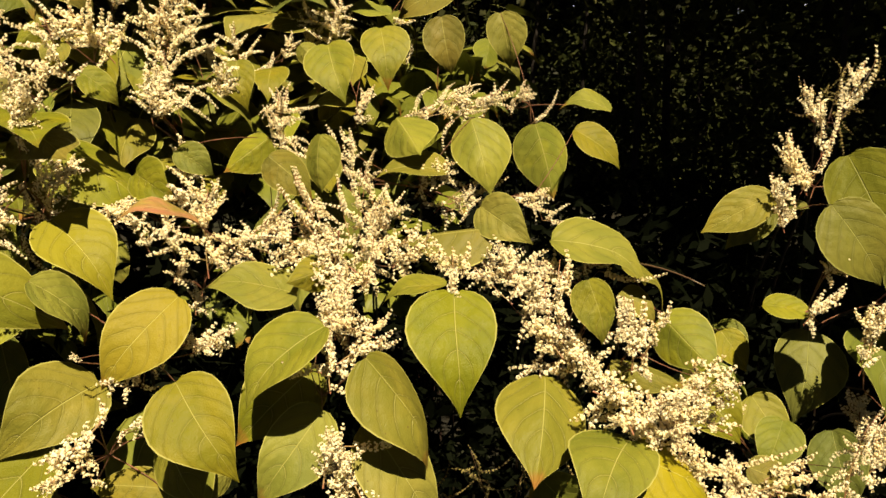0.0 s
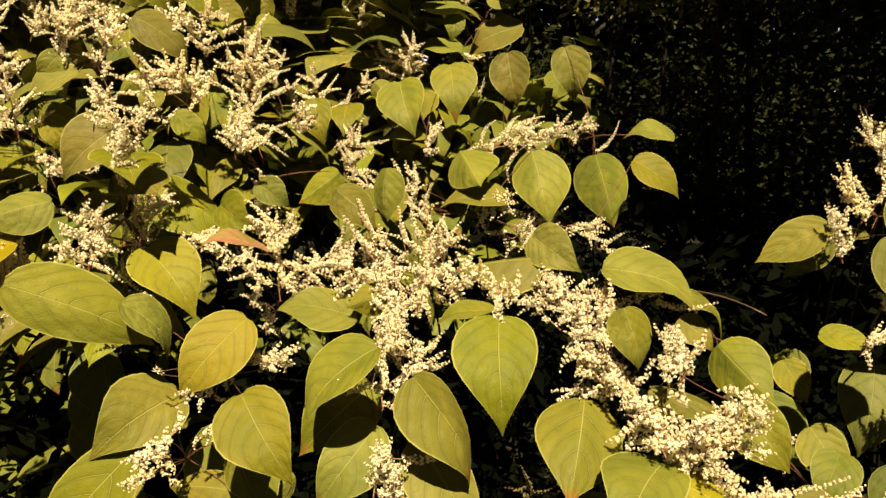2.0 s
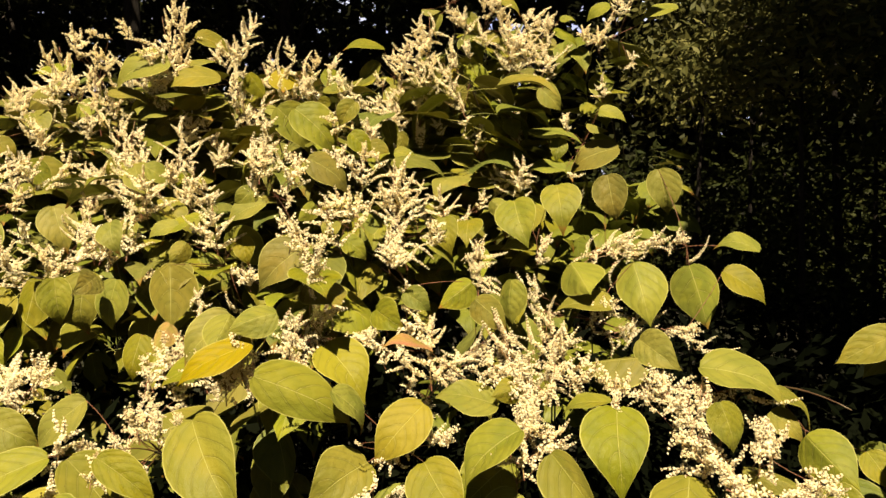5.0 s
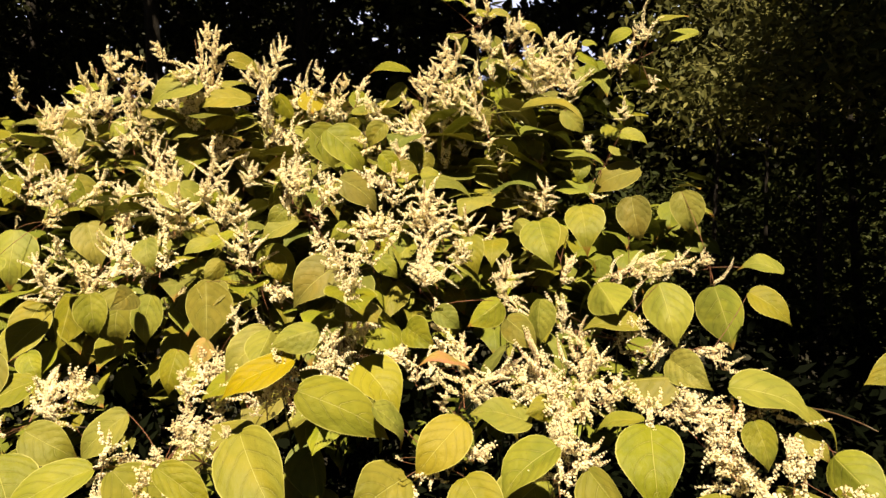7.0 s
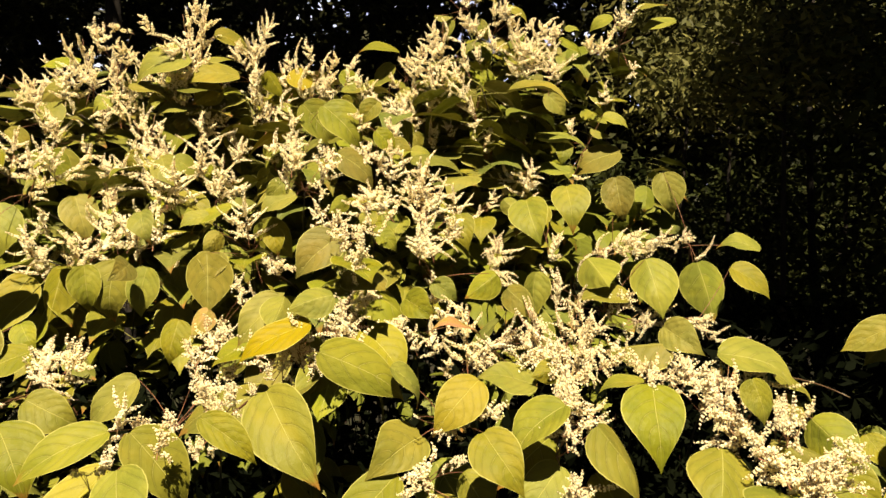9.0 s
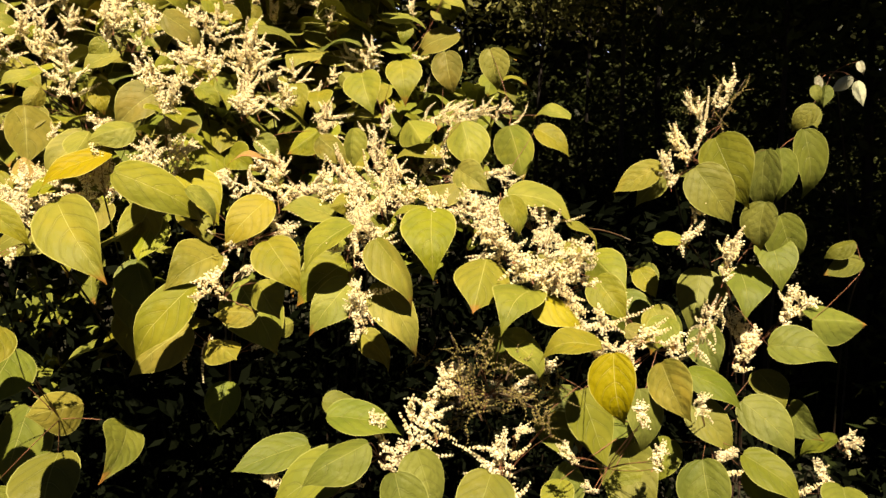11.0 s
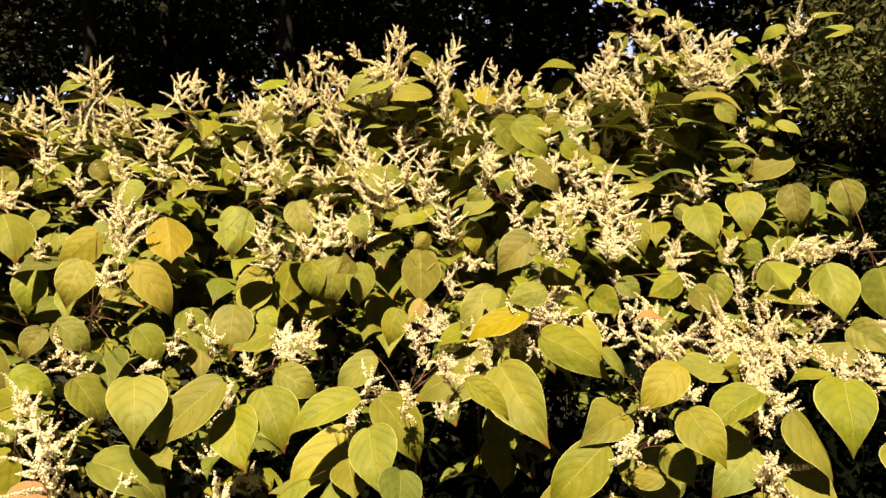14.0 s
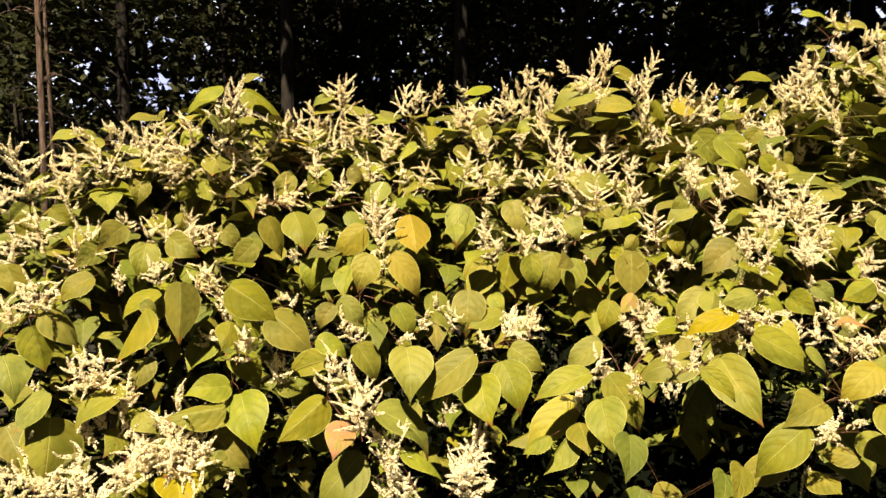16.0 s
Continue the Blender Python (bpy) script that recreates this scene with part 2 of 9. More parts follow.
def leaf_mesh(arch, fold, twist, wave, lean, material, stalk=False, droop=0.0):
    """A broad ovate blade of length 1 along y and width 1, with a blunt base and a drawn-out tip."""
    rows = (0, 0.03, 0.09, 0.17, 0.27, 0.38, 0.5, 0.62, 0.73, 0.82, 0.9, 0.95, 1)
    cols = (-1, -0.72, -0.4, -0.14, 0, 0.14, 0.4, 0.72, 1)
    verts, uv, faces = [], [], []
    for s in rows:
        for u in cols:
            x = u * half_width(s) * (1 + lean * (0.12 if u > 0 else -0.12)) + 0.06 * lean * math.sin(2.6 * s) + 0.05 * lean * max(0, s - 0.75)
            y = s - 0.012 * abs(u) ** 1.4 * (1 - s) ** 6
            z = arch * 4 * s * (1 - s) + fold * abs(x) * 1.3 - 0.35 * max(fold, 0.06) * x * x * 4 + twist * x * (s - 0.3)
            z += wave * abs(u) ** 2 * math.sin(9 * s + (2.0 if u > 0 else 0.4)) - droop * max(0, s - 0.55) ** 2 * 2.2
            z += 0.009 * abs(u) * (1 - abs(u)) * 4 * math.cos(2 * math.pi * 5.2 * (s - 0.38 * abs(u) ** 1.5)) * (1 - s)
            verts.append((x, y, z))
            uv.append((0.5 + 0.5 * u, s))
    c = len(cols)
    for i in range(len(rows) - 1):
        for j in range(c - 1):
            faces.append((i * c + j, i * c + j + 1, (i + 1) * c + j + 1, (i + 1) * c + j))
    if stalk:
        start = len(verts)
        for s in (0, 0.5, 1):
            for q in (0.5, 2.6, 4.7):
                verts.append((0.011 * math.cos(q), -0.45 * s, 0.011 * math.sin(q) - 0.06 * s * s))
                uv.append((0.5, 0.02))
        faces += [(start + 3 * i + j, start + 3 * i + (j + 1) % 3, start + 3 * i + 3 + (j + 1) % 3, start + 3 * i + 3 + j) for i in range(2) for j in range(3)]
    return mesh_from("leaf", verts, faces, material, uv)


def any_leaf(r, material, stalk=False):
    return leaf_mesh(r.uniform(0.01, 0.12), r.choice((-1, 1, 1)) * r.uniform(0.06, 0.36), r.uniform(-0.35, 0.35), r.uniform(0.0, 0.034), r.uniform(-1, 1), material, stalk, r.uniform(-0.1, 0.7))


LEAF_MESHES, STALKED = {}, {}
for colour in LEAF:
    r = random.Random(5)
    LEAF_MESHES[colour] = [any_leaf(r, LEAF[colour]) for _ in range(14)]
    STALKED[colour] = [any_leaf(r, LEAF[colour], True) for _ in range(10)]


def floret(verts, faces, centre, out, size, r):
    """A tiny flower on its pedicel: four petals spread flat, cupped or half closed."""
    a = out.orthogonal().normalized()
    a.rotate(Matrix.Rotation(r.uniform(0, 6.3), 3, out))
    b = out.cross(a)
    start = len(verts)
    verts.append(centre + out * size * r.choice((-0.5, 0.5, 0.9)))
    for k in range(4):
        q = 2 * math.pi * k / 4
        verts.append(centre + (a * math.cos(q) + b * math.sin(q)) * size * r.uniform(0.75, 1.25) + out * size * r.uniform(-0.25, 0.25))
    faces += [(start, start + 1 + k, start + 1 + (k + 1) % 4) for k in range(4)]


def raceme(verts, faces, tubes, a, b, r, size, thick, step, bend=0.2):
    """One curved flower spike from a to b, its florets in whorls, thick at its foot and thin at its tip, in metres."""
    way = b - a
    n = max(10, int(way.length / step))
    along = way.normalized()
    side = way.orthogonal().normalized()
    q = r.uniform(0, 6.3)
    bow = (side * math.cos(q) + along.cross(side) * math.sin(q)) * way.length * r.uniform(0.2, 1.0) * bend
    tubes.add(bent(a, b, bow, 3), 0.0008, 0.0003, 3)
    whorls = max(3, int(way.length / 0.0062))
    bare = r.uniform(0.0, 0.16)
    for i in range(n):
        s = bare + (1 - bare) * ((i + r.random()) / n) ** 1.15
        s += 0.62 * ((round(s * whorls) / whorls) - s)
        p = a.lerp(b, s) + bow * 4 * s * (1 - s)
        out = (Matrix.Rotation(r.uniform(0, 6.3), 3, along) @ side + along * r.uniform(-0.3, 0.6)).normalized()
        slim = 1.0 if s < 0.35 else 1.0 - 0.8 * (s - 0.35) / 0.65
        reach = thick * (0.15 + 0.85 * slim) * r.uniform(0.3, 1.05)
        floret(verts, faces, p + out * reach, (out + Vector((r.uniform(-0.6, 0.6), r.uniform(-0.6, 0.6), r.uniform(-0.6, 0.6)))).normalized(), size * r.uniform(0.7, 1.15) * (0.6 + 0.4 * slim), r)


def panicle_mesh(kind, long, seed, step=0.00052, size=0.0022, thick=0.0060, petal=None, bend=0.32, upward=0.6):
    """A flower spray of the given length along y: its florets and its branching stalk."""
    r = random.Random(seed)
    verts, faces, tubes = [], [], Tubes()
    v = lambda x, y, z: Vector((x, y, z)) * long
    if kind == "spike":
        raceme(verts, faces, tubes, v(0, 0, 0), v(r.uniform(-0.08, 0.08), 1, r.uniform(-0.08, 0.08)), r, size, thick, step)
        if r.random() < 0.8:
            raceme(verts, faces, tubes, v(0, 0.05, 0), v(r.uniform(-0.3, 0.3), r.uniform(0.35, 0.6), r.uniform(-0.1, 0.2)), r, size, thick, step)
    else:
        wide = 0.26 if kind == "narrow" else 0.48
        tubes.add(bent(v(0, -0.1, -0.02), v(0, 0.9, 0), v(r.uniform(-0.05, 0.05), 0, r.uniform(-0.03, 0.03)), 6), 0.0014, 0.0007, 4)
        count = max(4, int((6.5 if kind == "narrow" else 8.5) * (0.6 + 4.0 * long)))
        for i in range(count):
            s = 0.02 + 0.7 * i / count + r.uniform(0, 0.05)
            q = i * 2.4 + r.uniform(-0.6, 0.6)
            reach = wide * r.uniform(0.5, 1.35) * (1.0 - 0.25 * s)
            rise = r.uniform(0.10, 0.44) if r.random() < upward else r.uniform(-0.4, 0.1)
            raceme(verts, faces, tubes, v(0, s, 0), v(math.cos(q) * reach, s + rise, math.sin(q) * reach * 0.8), r, size, thick * r.uniform(0.75, 1.1), step, bend)
        raceme(verts, faces, tubes, v(0, 0.5, 0), v(r.uniform(-0.08, 0.08), 1.0, 0.02), r, size, thick, step)
    return mesh_from("florets", verts, faces, petal or PETAL, smooth=False), tubes.mesh("stalk", DRY_STALK if petal else STALK)


SPRAY_SIZES = (0.055, 0.08, 0.11, 0.15, 0.2)
PANICLES = {(kind, long): [panicle_mesh(kind, long, 40 + i) for i in range(4)] for kind in ("spike", "narrow", "wide") for long in SPRAY_SIZES}
SPARSE = {(kind, long): [panicle_mesh(kind, long, 80 + i, 0.00088, 0.0034, 0.0072, None, 0.18, 0.8) for i in range(4)] for kind in ("spike", "narrow", "wide") for long in SPRAY_SIZES}
SPENT = {(kind, long): [panicle_mesh(kind, long, 120 + i, 0.0014, 0.0018, 0.0035, SPENT_PETAL) for i in range(2)] for kind in ("spike", "narrow", "wide") for long in SPRAY_SIZES}


def petiole_mesh(sag):
    """A slender leaf stalk along y, to be scaled to its length and thickness."""
    verts, faces, sides, steps = [], [], 5, 6
    for i in range(steps + 1):
        s = i / steps
        for j in range(sides):
            q = 2 * math.pi * j / sides
            verts.append((math.cos(q) * (1 - 0.35 * s), s, math.sin(q) * (1 - 0.35 * s) + sag * 4 * s * (1 - s)))
    for i in range(steps):
        for j in range(sides):
            k = (j + 1) % sides
            faces.append((i * sides + j, i * sides + k, (i + 1) * sides + k, (i + 1) * sides + j))
    return mesh_from("petiole", verts, faces, PETIOLE)


PETIOLES = [petiole_mesh(k) for k in (-4.0, 3.0, 7.0)]


FACE = []  # where the leafy face of the thicket stands


class Shoot:
    """One knotweed shoot: a stem from the ground, leaves on petioles, and flower sprays."""

    def __init__(self, label, x, y, top):
        self.ob = tagged(new("knotweed_shoot"), label, "plant", "knotweed shoots of the thicket")
        self.ob.location = (x, y, 0)
        self.foot, self.top, self.ends = Vector((x, y, 0)), Vector(top), []

    def stalked_leaf(self, node, rx, ry, rz, long, wide, colour="green"):
        m = Matrix.Translation(Vector(node) - self.foot) @ pose(0, 0, 0, rx, ry, rz) @ Matrix.Translation((0, 0.45 * long, 0.06 * long))
        self.child("leaf", RNG.choice(STALKED[colour]), self.ob, m @ Matrix.Diagonal((wide, long, (long + wide) / 2, 1)))

    def child(self, name, mesh, parent, m):
        ob = new(name, mesh)
        ob.parent = parent
        ob.matrix_basis = m
        return ob

    def leaf(self, x, y, z, rx, ry, rz, long, wide, colour="green"):
        m = pose(x, y, z, rx, ry, rz)
        thick = (long + wide) / 2
        FACE.append(m.translation.copy())
        self.child("leaf", RNG.choice(LEAF_MESHES[colour]), self.ob, Matrix.Translation(-self.foot) @ m @ Matrix.Diagonal((wide, long, thick, 1)))
        self.ends.append((m.translation.copy(), m.to_3x3() @ Vector((0, 1, 0)), 0.0011))

    def panicle(self, x, y, z, rx, ry, rz, long, kind, sprays=PANICLES):
        m = pose(x, y, z, rx, ry, rz)
        size = min(SPRAY_SIZES, key=lambda k: abs(math.log(k / long)))
        florets, stalk = RNG.choice(sprays[kind, size])
        k = long / size
        ob = self.child("flower_panicle", florets, self.ob, Matrix.Translation(-self.foot) @ m @ Matrix.Diagonal((k, k, k, 1)))
        self.child("stalk", stalk, ob, Matrix.Identity(4))
        self.ends.append((m.translation.copy(), m.to_3x3() @ Vector((0, 1, 0)), 0.0009))

    def twig(self, a, b):
        tubes = Tubes()
        tubes.add([p - self.foot for p in bent(Vector(a), Vector(b), Vector((0, 0, 0.012)), 6)], 0.0032, 0.0016, 5)
        self.child("dead_twig", tubes.mesh("dead_twig", DRY_STALK), self.ob, Matrix.Identity(4))

    def finish(self, thick=0.005):
        tubes = Tubes()
        lean = Vector((self.top.x - self.foot.x, self.top.y - self.foot.y, 0))
        stem = [p - self.foot for p in bent(self.foot, self.top, -0.45 * lean + Vector((0, 0, 0.05)), 14)]
        tubes.add(stem, thick, 0.002, 6)
        self.child("stem", tubes.mesh("stem", SHADED_STEM), self.ob, Matrix.Identity(4))
        for end, way, r in self.ends:
            end = end - self.foot
            near = min(stem[4:], key=lambda p: (p - end).length + 0.35 * max(0.0, p.z - end.z + 0.02))
            span = end - near
            turn = span.to_track_quat("Y", "Z").to_matrix().to_4x4()
            self.child("petiole" if r > 0.001 else "flower_stalk", RNG.choice(PETIOLES), self.ob, Matrix.Translation(near) @ turn @ Matrix.Diagonal((r, span.length, r, 1)))


def shoot(label, fx, fy, tx, ty, tz):
    return Shoot(label, fx, fy, (tx, ty, tz))


# ---- ground ----
def build_ground():
    n, verts, faces = 60, [], []
    ticks = [math.copysign(abs(k / (n / 2)) ** 3.2 * 900 + abs(k) * 0.35, k) for k in range(-n // 2, n // 2 + 1)]
    for y in ticks:
        for x in ticks:
            near = math.exp(-(x * x + y * y) / 900)
            verts.append((x, y, near * 0.06 * noise.noise(Vector((x * 0.6, y * 0.6, 0)))))
    w = n + 1
    for j in range(n):
        for i in range(n):
            faces.append((j * w + i, j * w + i + 1, (j + 1) * w + i + 1, (j + 1) * w + i))
    tagged(new("ground", mesh_from("ground", verts, faces, SOIL)), "soil and leaf litter under the thicket, coloured dark for shade", "ground", kind="structure")


build_ground()

# ---- the shoots that face the camera ----
s = shoot("knotweed shoot with cream flower sprays and broad green leaves", -1.10, 3.33, -0.785, 2.216, 2.079)
s.leaf(-0.825, 2.171, 2.179, -70, 41, -122, 0.128, 0.100)
s.leaf(-0.761, 2.131, 2.093, -88, -19, 165, 0.123, 0.096)
s.leaf(-0.657, 2.148, 1.977, -60, 14, -165, 0.089, 0.069)
s.leaf(-0.815, 2.103, 2.102, -87, -11, 152, 0.128, 0.100)
s.leaf(-0.721, 2.135, 1.985, -86, 35, -158, 0.089, 0.070)
s.panicle(-0.785, 2.096, 2.192, 97, -13, 15, 0.064, "wide", SPARSE)
s.finish()
s = shoot("knotweed shoot thick with cream flower sprays and broad green leaves", -0.90, 3.42, -0.614, 2.278, 2.124)
s.leaf(-0.566, 2.207, 2.083, -78, 42, -139, 0.113, 0.088)
s.panicle(-0.664, 2.162, 2.146, 105, 2, 17, 0.188, "wide", SPARSE)
s.panicle(-0.584, 2.191, 2.179, 95, -22, 13, 0.131, "wide", SPARSE)
s.panicle(-0.555, 2.202, 2.091, 94, 2, 14, 0.188, "wide", SPARSE)
s.panicle(-0.652, 2.182, 2.130, 105, 10, 15, 0.153, "wide", SPARSE)
s.panicle(-0.599, 2.187, 2.162, 98, -10, 12, 0.113, "wide", SPARSE)
s.panicle(-0.524, 2.212, 2.118, 88, -11, 10, 0.113, "wide", SPARSE)
s.finish()
s = shoot("knotweed shoot with cream flower sprays and broad green leaves", -0.50, 1.96, -0.273, 1.063, 1.330)
s.panicle(-0.251, 0.974, 1.381, -66, -11, -168, 0.072, "narrow")
s.panicle(-0.250, 0.978, 1.365, -59, -34, -174, 0.056, "narrow")
s.panicle(-0.252, 0.982, 1.361, -60, -22, -171, 0.057, "narrow")
s.finish()
s = shoot("knotweed shoot thick with cream flower sprays and broad green leaves", -1.02, 3.18, -0.723, 2.140, 1.764)
s.leaf(-0.732, 2.112, 1.902, -73, 40, -132, 0.140, 0.110)
s.leaf(-0.638, 2.054, 1.768, -9, -29, 111, 0.176, 0.137)
s.leaf(-0.839, 2.001, 1.771, -42, -14, -160, 0.084, 0.066)
s.panicle(-0.600, 2.038, 1.687, 108, -7, 16, 0.148, "wide", SPARSE)
s.panicle(-0.657, 2.032, 1.725, 111, -15, 16, 0.113, "wide", SPARSE)
s.panicle(-0.609, 2.036, 1.726, 97, 9, 17, 0.116, "wide", SPARSE)
s.panicle(-0.761, 2.070, 1.863, 96, 6, 19, 0.108, "narrow", SPARSE)
s.panicle(-0.765, 2.068, 1.896, 86, 22, 20, 0.092, "narrow", SPARSE)
s.panicle(-0.800, 2.067, 1.900, 80, 8, 12, 0.079, "wide", SPARSE)
s.panicle(-0.681, 2.049, 1.688, 94, -17, 11, 0.110, "wide", SPARSE)
s.panicle(-0.612, 2.079, 1.723, 91, 32, 14, 0.078, "wide", SPARSE)
s.panicle(-0.686, 2.044, 1.726, -104, 88, -171, 0.041, "wide", SPARSE)
s.finish()
s = shoot("knotweed shoot with cream flower sprays and broad green leaves", -0.70, 1.82, -0.348, 0.994, 1.216)
s.leaf(-0.329, 0.922, 1.213, -44, -40, 170, 0.144, 0.115)
s.panicle(-0.291, 0.910, 1.269, 75, 8, 22, 0.094, "wide")
s.panicle(-0.301, 0.908, 1.280, 86, 31, 19, 0.065, "wide")
s.panicle(-0.315, 0.920, 1.274, 72, 31, 19, 0.082, "wide")
s.finish()
s = shoot("knotweed shoot thick with cream flower sprays and broad green leaves", -0.47, 2.86, -0.297, 1.865, 1.531)
s.leaf(-0.288, 1.884, 1.756, -84, 10, -171, 0.144, 0.112)
s.panicle(-0.353, 1.742, 1.521, 73, 69, 5, 0.196, "narrow")
s.panicle(-0.331, 1.761, 1.509, 69, 63, 6, 0.161, "narrow")
s.panicle(-0.320, 1.757, 1.514, 75, 81, -5, 0.155, "narrow")
s.panicle(-0.247, 1.755, 1.506, 78, 59, 3, 0.166, "narrow")
s.panicle(-0.217, 1.773, 1.539, 72, 73, -2, 0.119, "narrow")
s.panicle(-0.217, 1.761, 1.540, 71, 70, -0, 0.128, "narrow")
s.finish()
s = shoot("leafy knotweed shoot and broad green leaves", -2.26, 2.08, -1.502, 1.287, 1.820)
s.leaf(-1.440, 1.222, 1.835, -57, 39, -87, 0.097, 0.076)
s.finish()
s = shoot("leafy knotweed shoot and broad green leaves", -3.15, 0.35, -2.319, -0.084, 1.357)
s.leaf(-2.237, -0.127, 1.437, -59, -2, 170, 0.189, 0.147)
s.leaf(-2.274, -0.116, 1.453, -69, 32, -91, 0.066, 0.052)
s.leaf(-2.209, -0.132, 1.288, -61, -7, -173, 0.108, 0.085)
s.finish()
s = shoot("knotweed shoot with cream flower sprays and broad green leaves", -3.08, 2.42, -2.277, 1.602, 2.035)
s.leaf(-2.225, 1.540, 2.078, -47, 15, -132, 0.128, 0.100)
s.leaf(-2.189, 1.644, 2.002, -53, 31, -70, 0.132, 0.103)
s.leaf(-2.184, 1.594, 2.161, -65, -48, -180, 0.116, 0.091)
s.leaf(-2.252, 1.394, 1.979, -60, 35, -93, 0.099, 0.078)
s.panicle(-2.177, 1.473, 1.973, 95, 6, 50, 0.086, "wide", SPARSE)
s.panicle(-2.291, 1.553, 2.045, 110, 14, 39, 0.125, "wide", SPARSE)
s.panicle(-2.184, 1.571, 2.087, 98, 9, 49, 0.126, "wide", SPARSE)
s.finish()
s = shoot("leafy knotweed shoot and broad green leaves", 0.73, 2.36, 0.614, 1.474, 1.163)
s.leaf(0.616, 1.311, 1.306, -85, -1, 149, 0.123, 0.096, "shaded_green")
s.leaf(0.665, 1.373, 1.266, -92, 23, -166, 0.151, 0.115, "shaded_green")
s.leaf(0.493, 1.450, 1.113, -52, -8, 165, 0.178, 0.142, "shaded_green")
s.leaf(0.571, 1.399, 1.132, -33, -6, -174, 0.167, 0.136, "shaded_green")
s.leaf(0.649, 1.396, 1.203, -50, 6, -179, 0.145, 0.109, "shaded_green")
s.finish()
s = shoot("knotweed shoot thick with cream flower sprays and yellowing leaves", -2.81, 0.34, -2.130, -0.056, 0.947)
s.leaf(-2.052, -0.030, 1.050, -57, 40, -106, 0.155, 0.121)
s.leaf(-2.103, -0.126, 0.957, -22, 5, -117, 0.185, 0.145, "yellow")
s.leaf(-2.011, -0.034, 1.018, -65, -27, -140, 0.123, 0.096)
s.panicle(-2.087, -0.151, 1.006, 80, 13, 57, 0.211, "wide", SPARSE)
s.panicle(-2.045, -0.103, 0.985, 61, 45, 38, 0.106, "wide", SPARSE)
s.panicle(-2.076, -0.142, 0.986, 68, -4, 62, 0.160, "wide", SPARSE)
s.panicle(-2.128, -0.188, 0.987, 77, -21, 70, 0.123, "wide", SPARSE)
s.panicle(-2.051, -0.101, 1.028, 75, 45, 39, 0.067, "wide", SPARSE)
s.panicle(-1.958, -0.016, 0.952, -59, -34, -138, 0.049, "narrow", SPARSE)
s.finish()
s = shoot("knotweed shoot thick with cream flower sprays and broad green leaves", -2.08, 1.24, -1.528, 0.690, 0.930)
s.leaf(-1.334, 0.661, 1.032, -21, -10, 147, 0.100, 0.078)
s.panicle(-1.447, 0.601, 1.002, 73, 17, 43, 0.034, "wide")
s.panicle(-1.447, 0.611, 1.000, 58, 27, 39, 0.028, "wide")
s.panicle(-1.460, 0.607, 1.004, 83, 20, 42, 0.024, "wide")
s.panicle(-1.567, 0.623, 0.923, 59, 18, 31, 0.119, "wide", SPARSE)
s.panicle(-1.554, 0.681, 0.921, 68, 8, 34, 0.098, "wide", SPARSE)
s.finish()
s = shoot("knotweed shoot with cream flower sprays and broad green leaves", -3.74, 0.96, -2.764, 0.368, 1.998)
s.leaf(-2.782, 0.249, 2.060, 1, -22, 151, 0.131, 0.102)
s.leaf(-2.745, 0.287, 2.045, -33, -29, 165, 0.118, 0.092)
s.leaf(-2.757, 0.232, 2.072, 66, 26, 8, 0.042, 0.033)
s.leaf(-2.666, 0.359, 2.008, -36, -42, 172, 0.106, 0.083)
s.leaf(-2.672, 0.546, 2.004, -5, 20, -36, 0.125, 0.098)
s.panicle(-2.647, 0.310, 1.960, 83, -16, 58, 0.102, "wide", SPARSE)
s.panicle(-2.605, 0.314, 2.011, 111, -54, 52, 0.125, "narrow", SPARSE)
s.panicle(-2.623, 0.273, 1.938, 103, -71, 51, 0.090, "wide", SPARSE)
s.finish()
s = shoot("knotweed shoot with cream flower sprays and broad green leaves", -2.19, 2.27, -1.579, 1.381, 1.805)
s.leaf(-1.518, 1.269, 1.843, -62, 27, -151, 0.111, 0.087)
s.leaf(-1.584, 1.337, 1.860, -53, 1, -150, 0.106, 0.083)
s.panicle(-1.484, 1.316, 1.768, 86, -25, 44, 0.146, "wide", SPARSE)
s.finish()
s = shoot("knotweed shoot thick with cream flower sprays and broad green leaves", -0.65, 1.67, -0.310, 0.893, 1.185)
s.leaf(-0.295, 0.850, 1.185, -47, -30, 168, 0.142, 0.097)
s.leaf(-0.216, 0.784, 1.286, -53, 9, -110, 0.155, 0.121)
s.panicle(-0.278, 0.794, 1.261, 44, -60, 63, 0.045, "narrow")
s.panicle(-0.290, 0.801, 1.258, 5, -70, 108, 0.030, "narrow")
s.panicle(-0.276, 0.831, 1.225, 60, 6, 21, 0.073, "narrow")
s.panicle(-0.272, 0.849, 1.243, 72, -16, 29, 0.053, "narrow")
s.finish()
s = shoot("knotweed shoot thick with cream flower sprays and a scorched brown leaf", -1.73, 1.71, -1.151, 0.964, 1.363)
s.leaf(-1.152, 0.965, 1.449, -69, -29, -176, 0.077, 0.060, "burnt")
s.leaf(-1.232, 0.957, 1.423, -68, -13, -169, 0.108, 0.086)
s.panicle(-1.125, 0.873, 1.367, 78, -38, 43, 0.038, "wide")
s.panicle(-1.139, 0.881, 1.369, 83, -23, 40, 0.029, "wide")
s.panicle(-1.140, 0.879, 1.368, 84, -42, 44, 0.029, "wide")
s.panicle(-1.030, 0.854, 1.390, 70, 3, 33, 0.044, "wide")
s.panicle(-1.028, 0.878, 1.394, 68, -1, 34, 0.038, "wide")
s.panicle(-1.048, 0.860, 1.402, 62, 18, 31, 0.034, "wide")
s.panicle(-1.085, 0.882, 1.369, 84, -9, 45, 0.078, "wide")
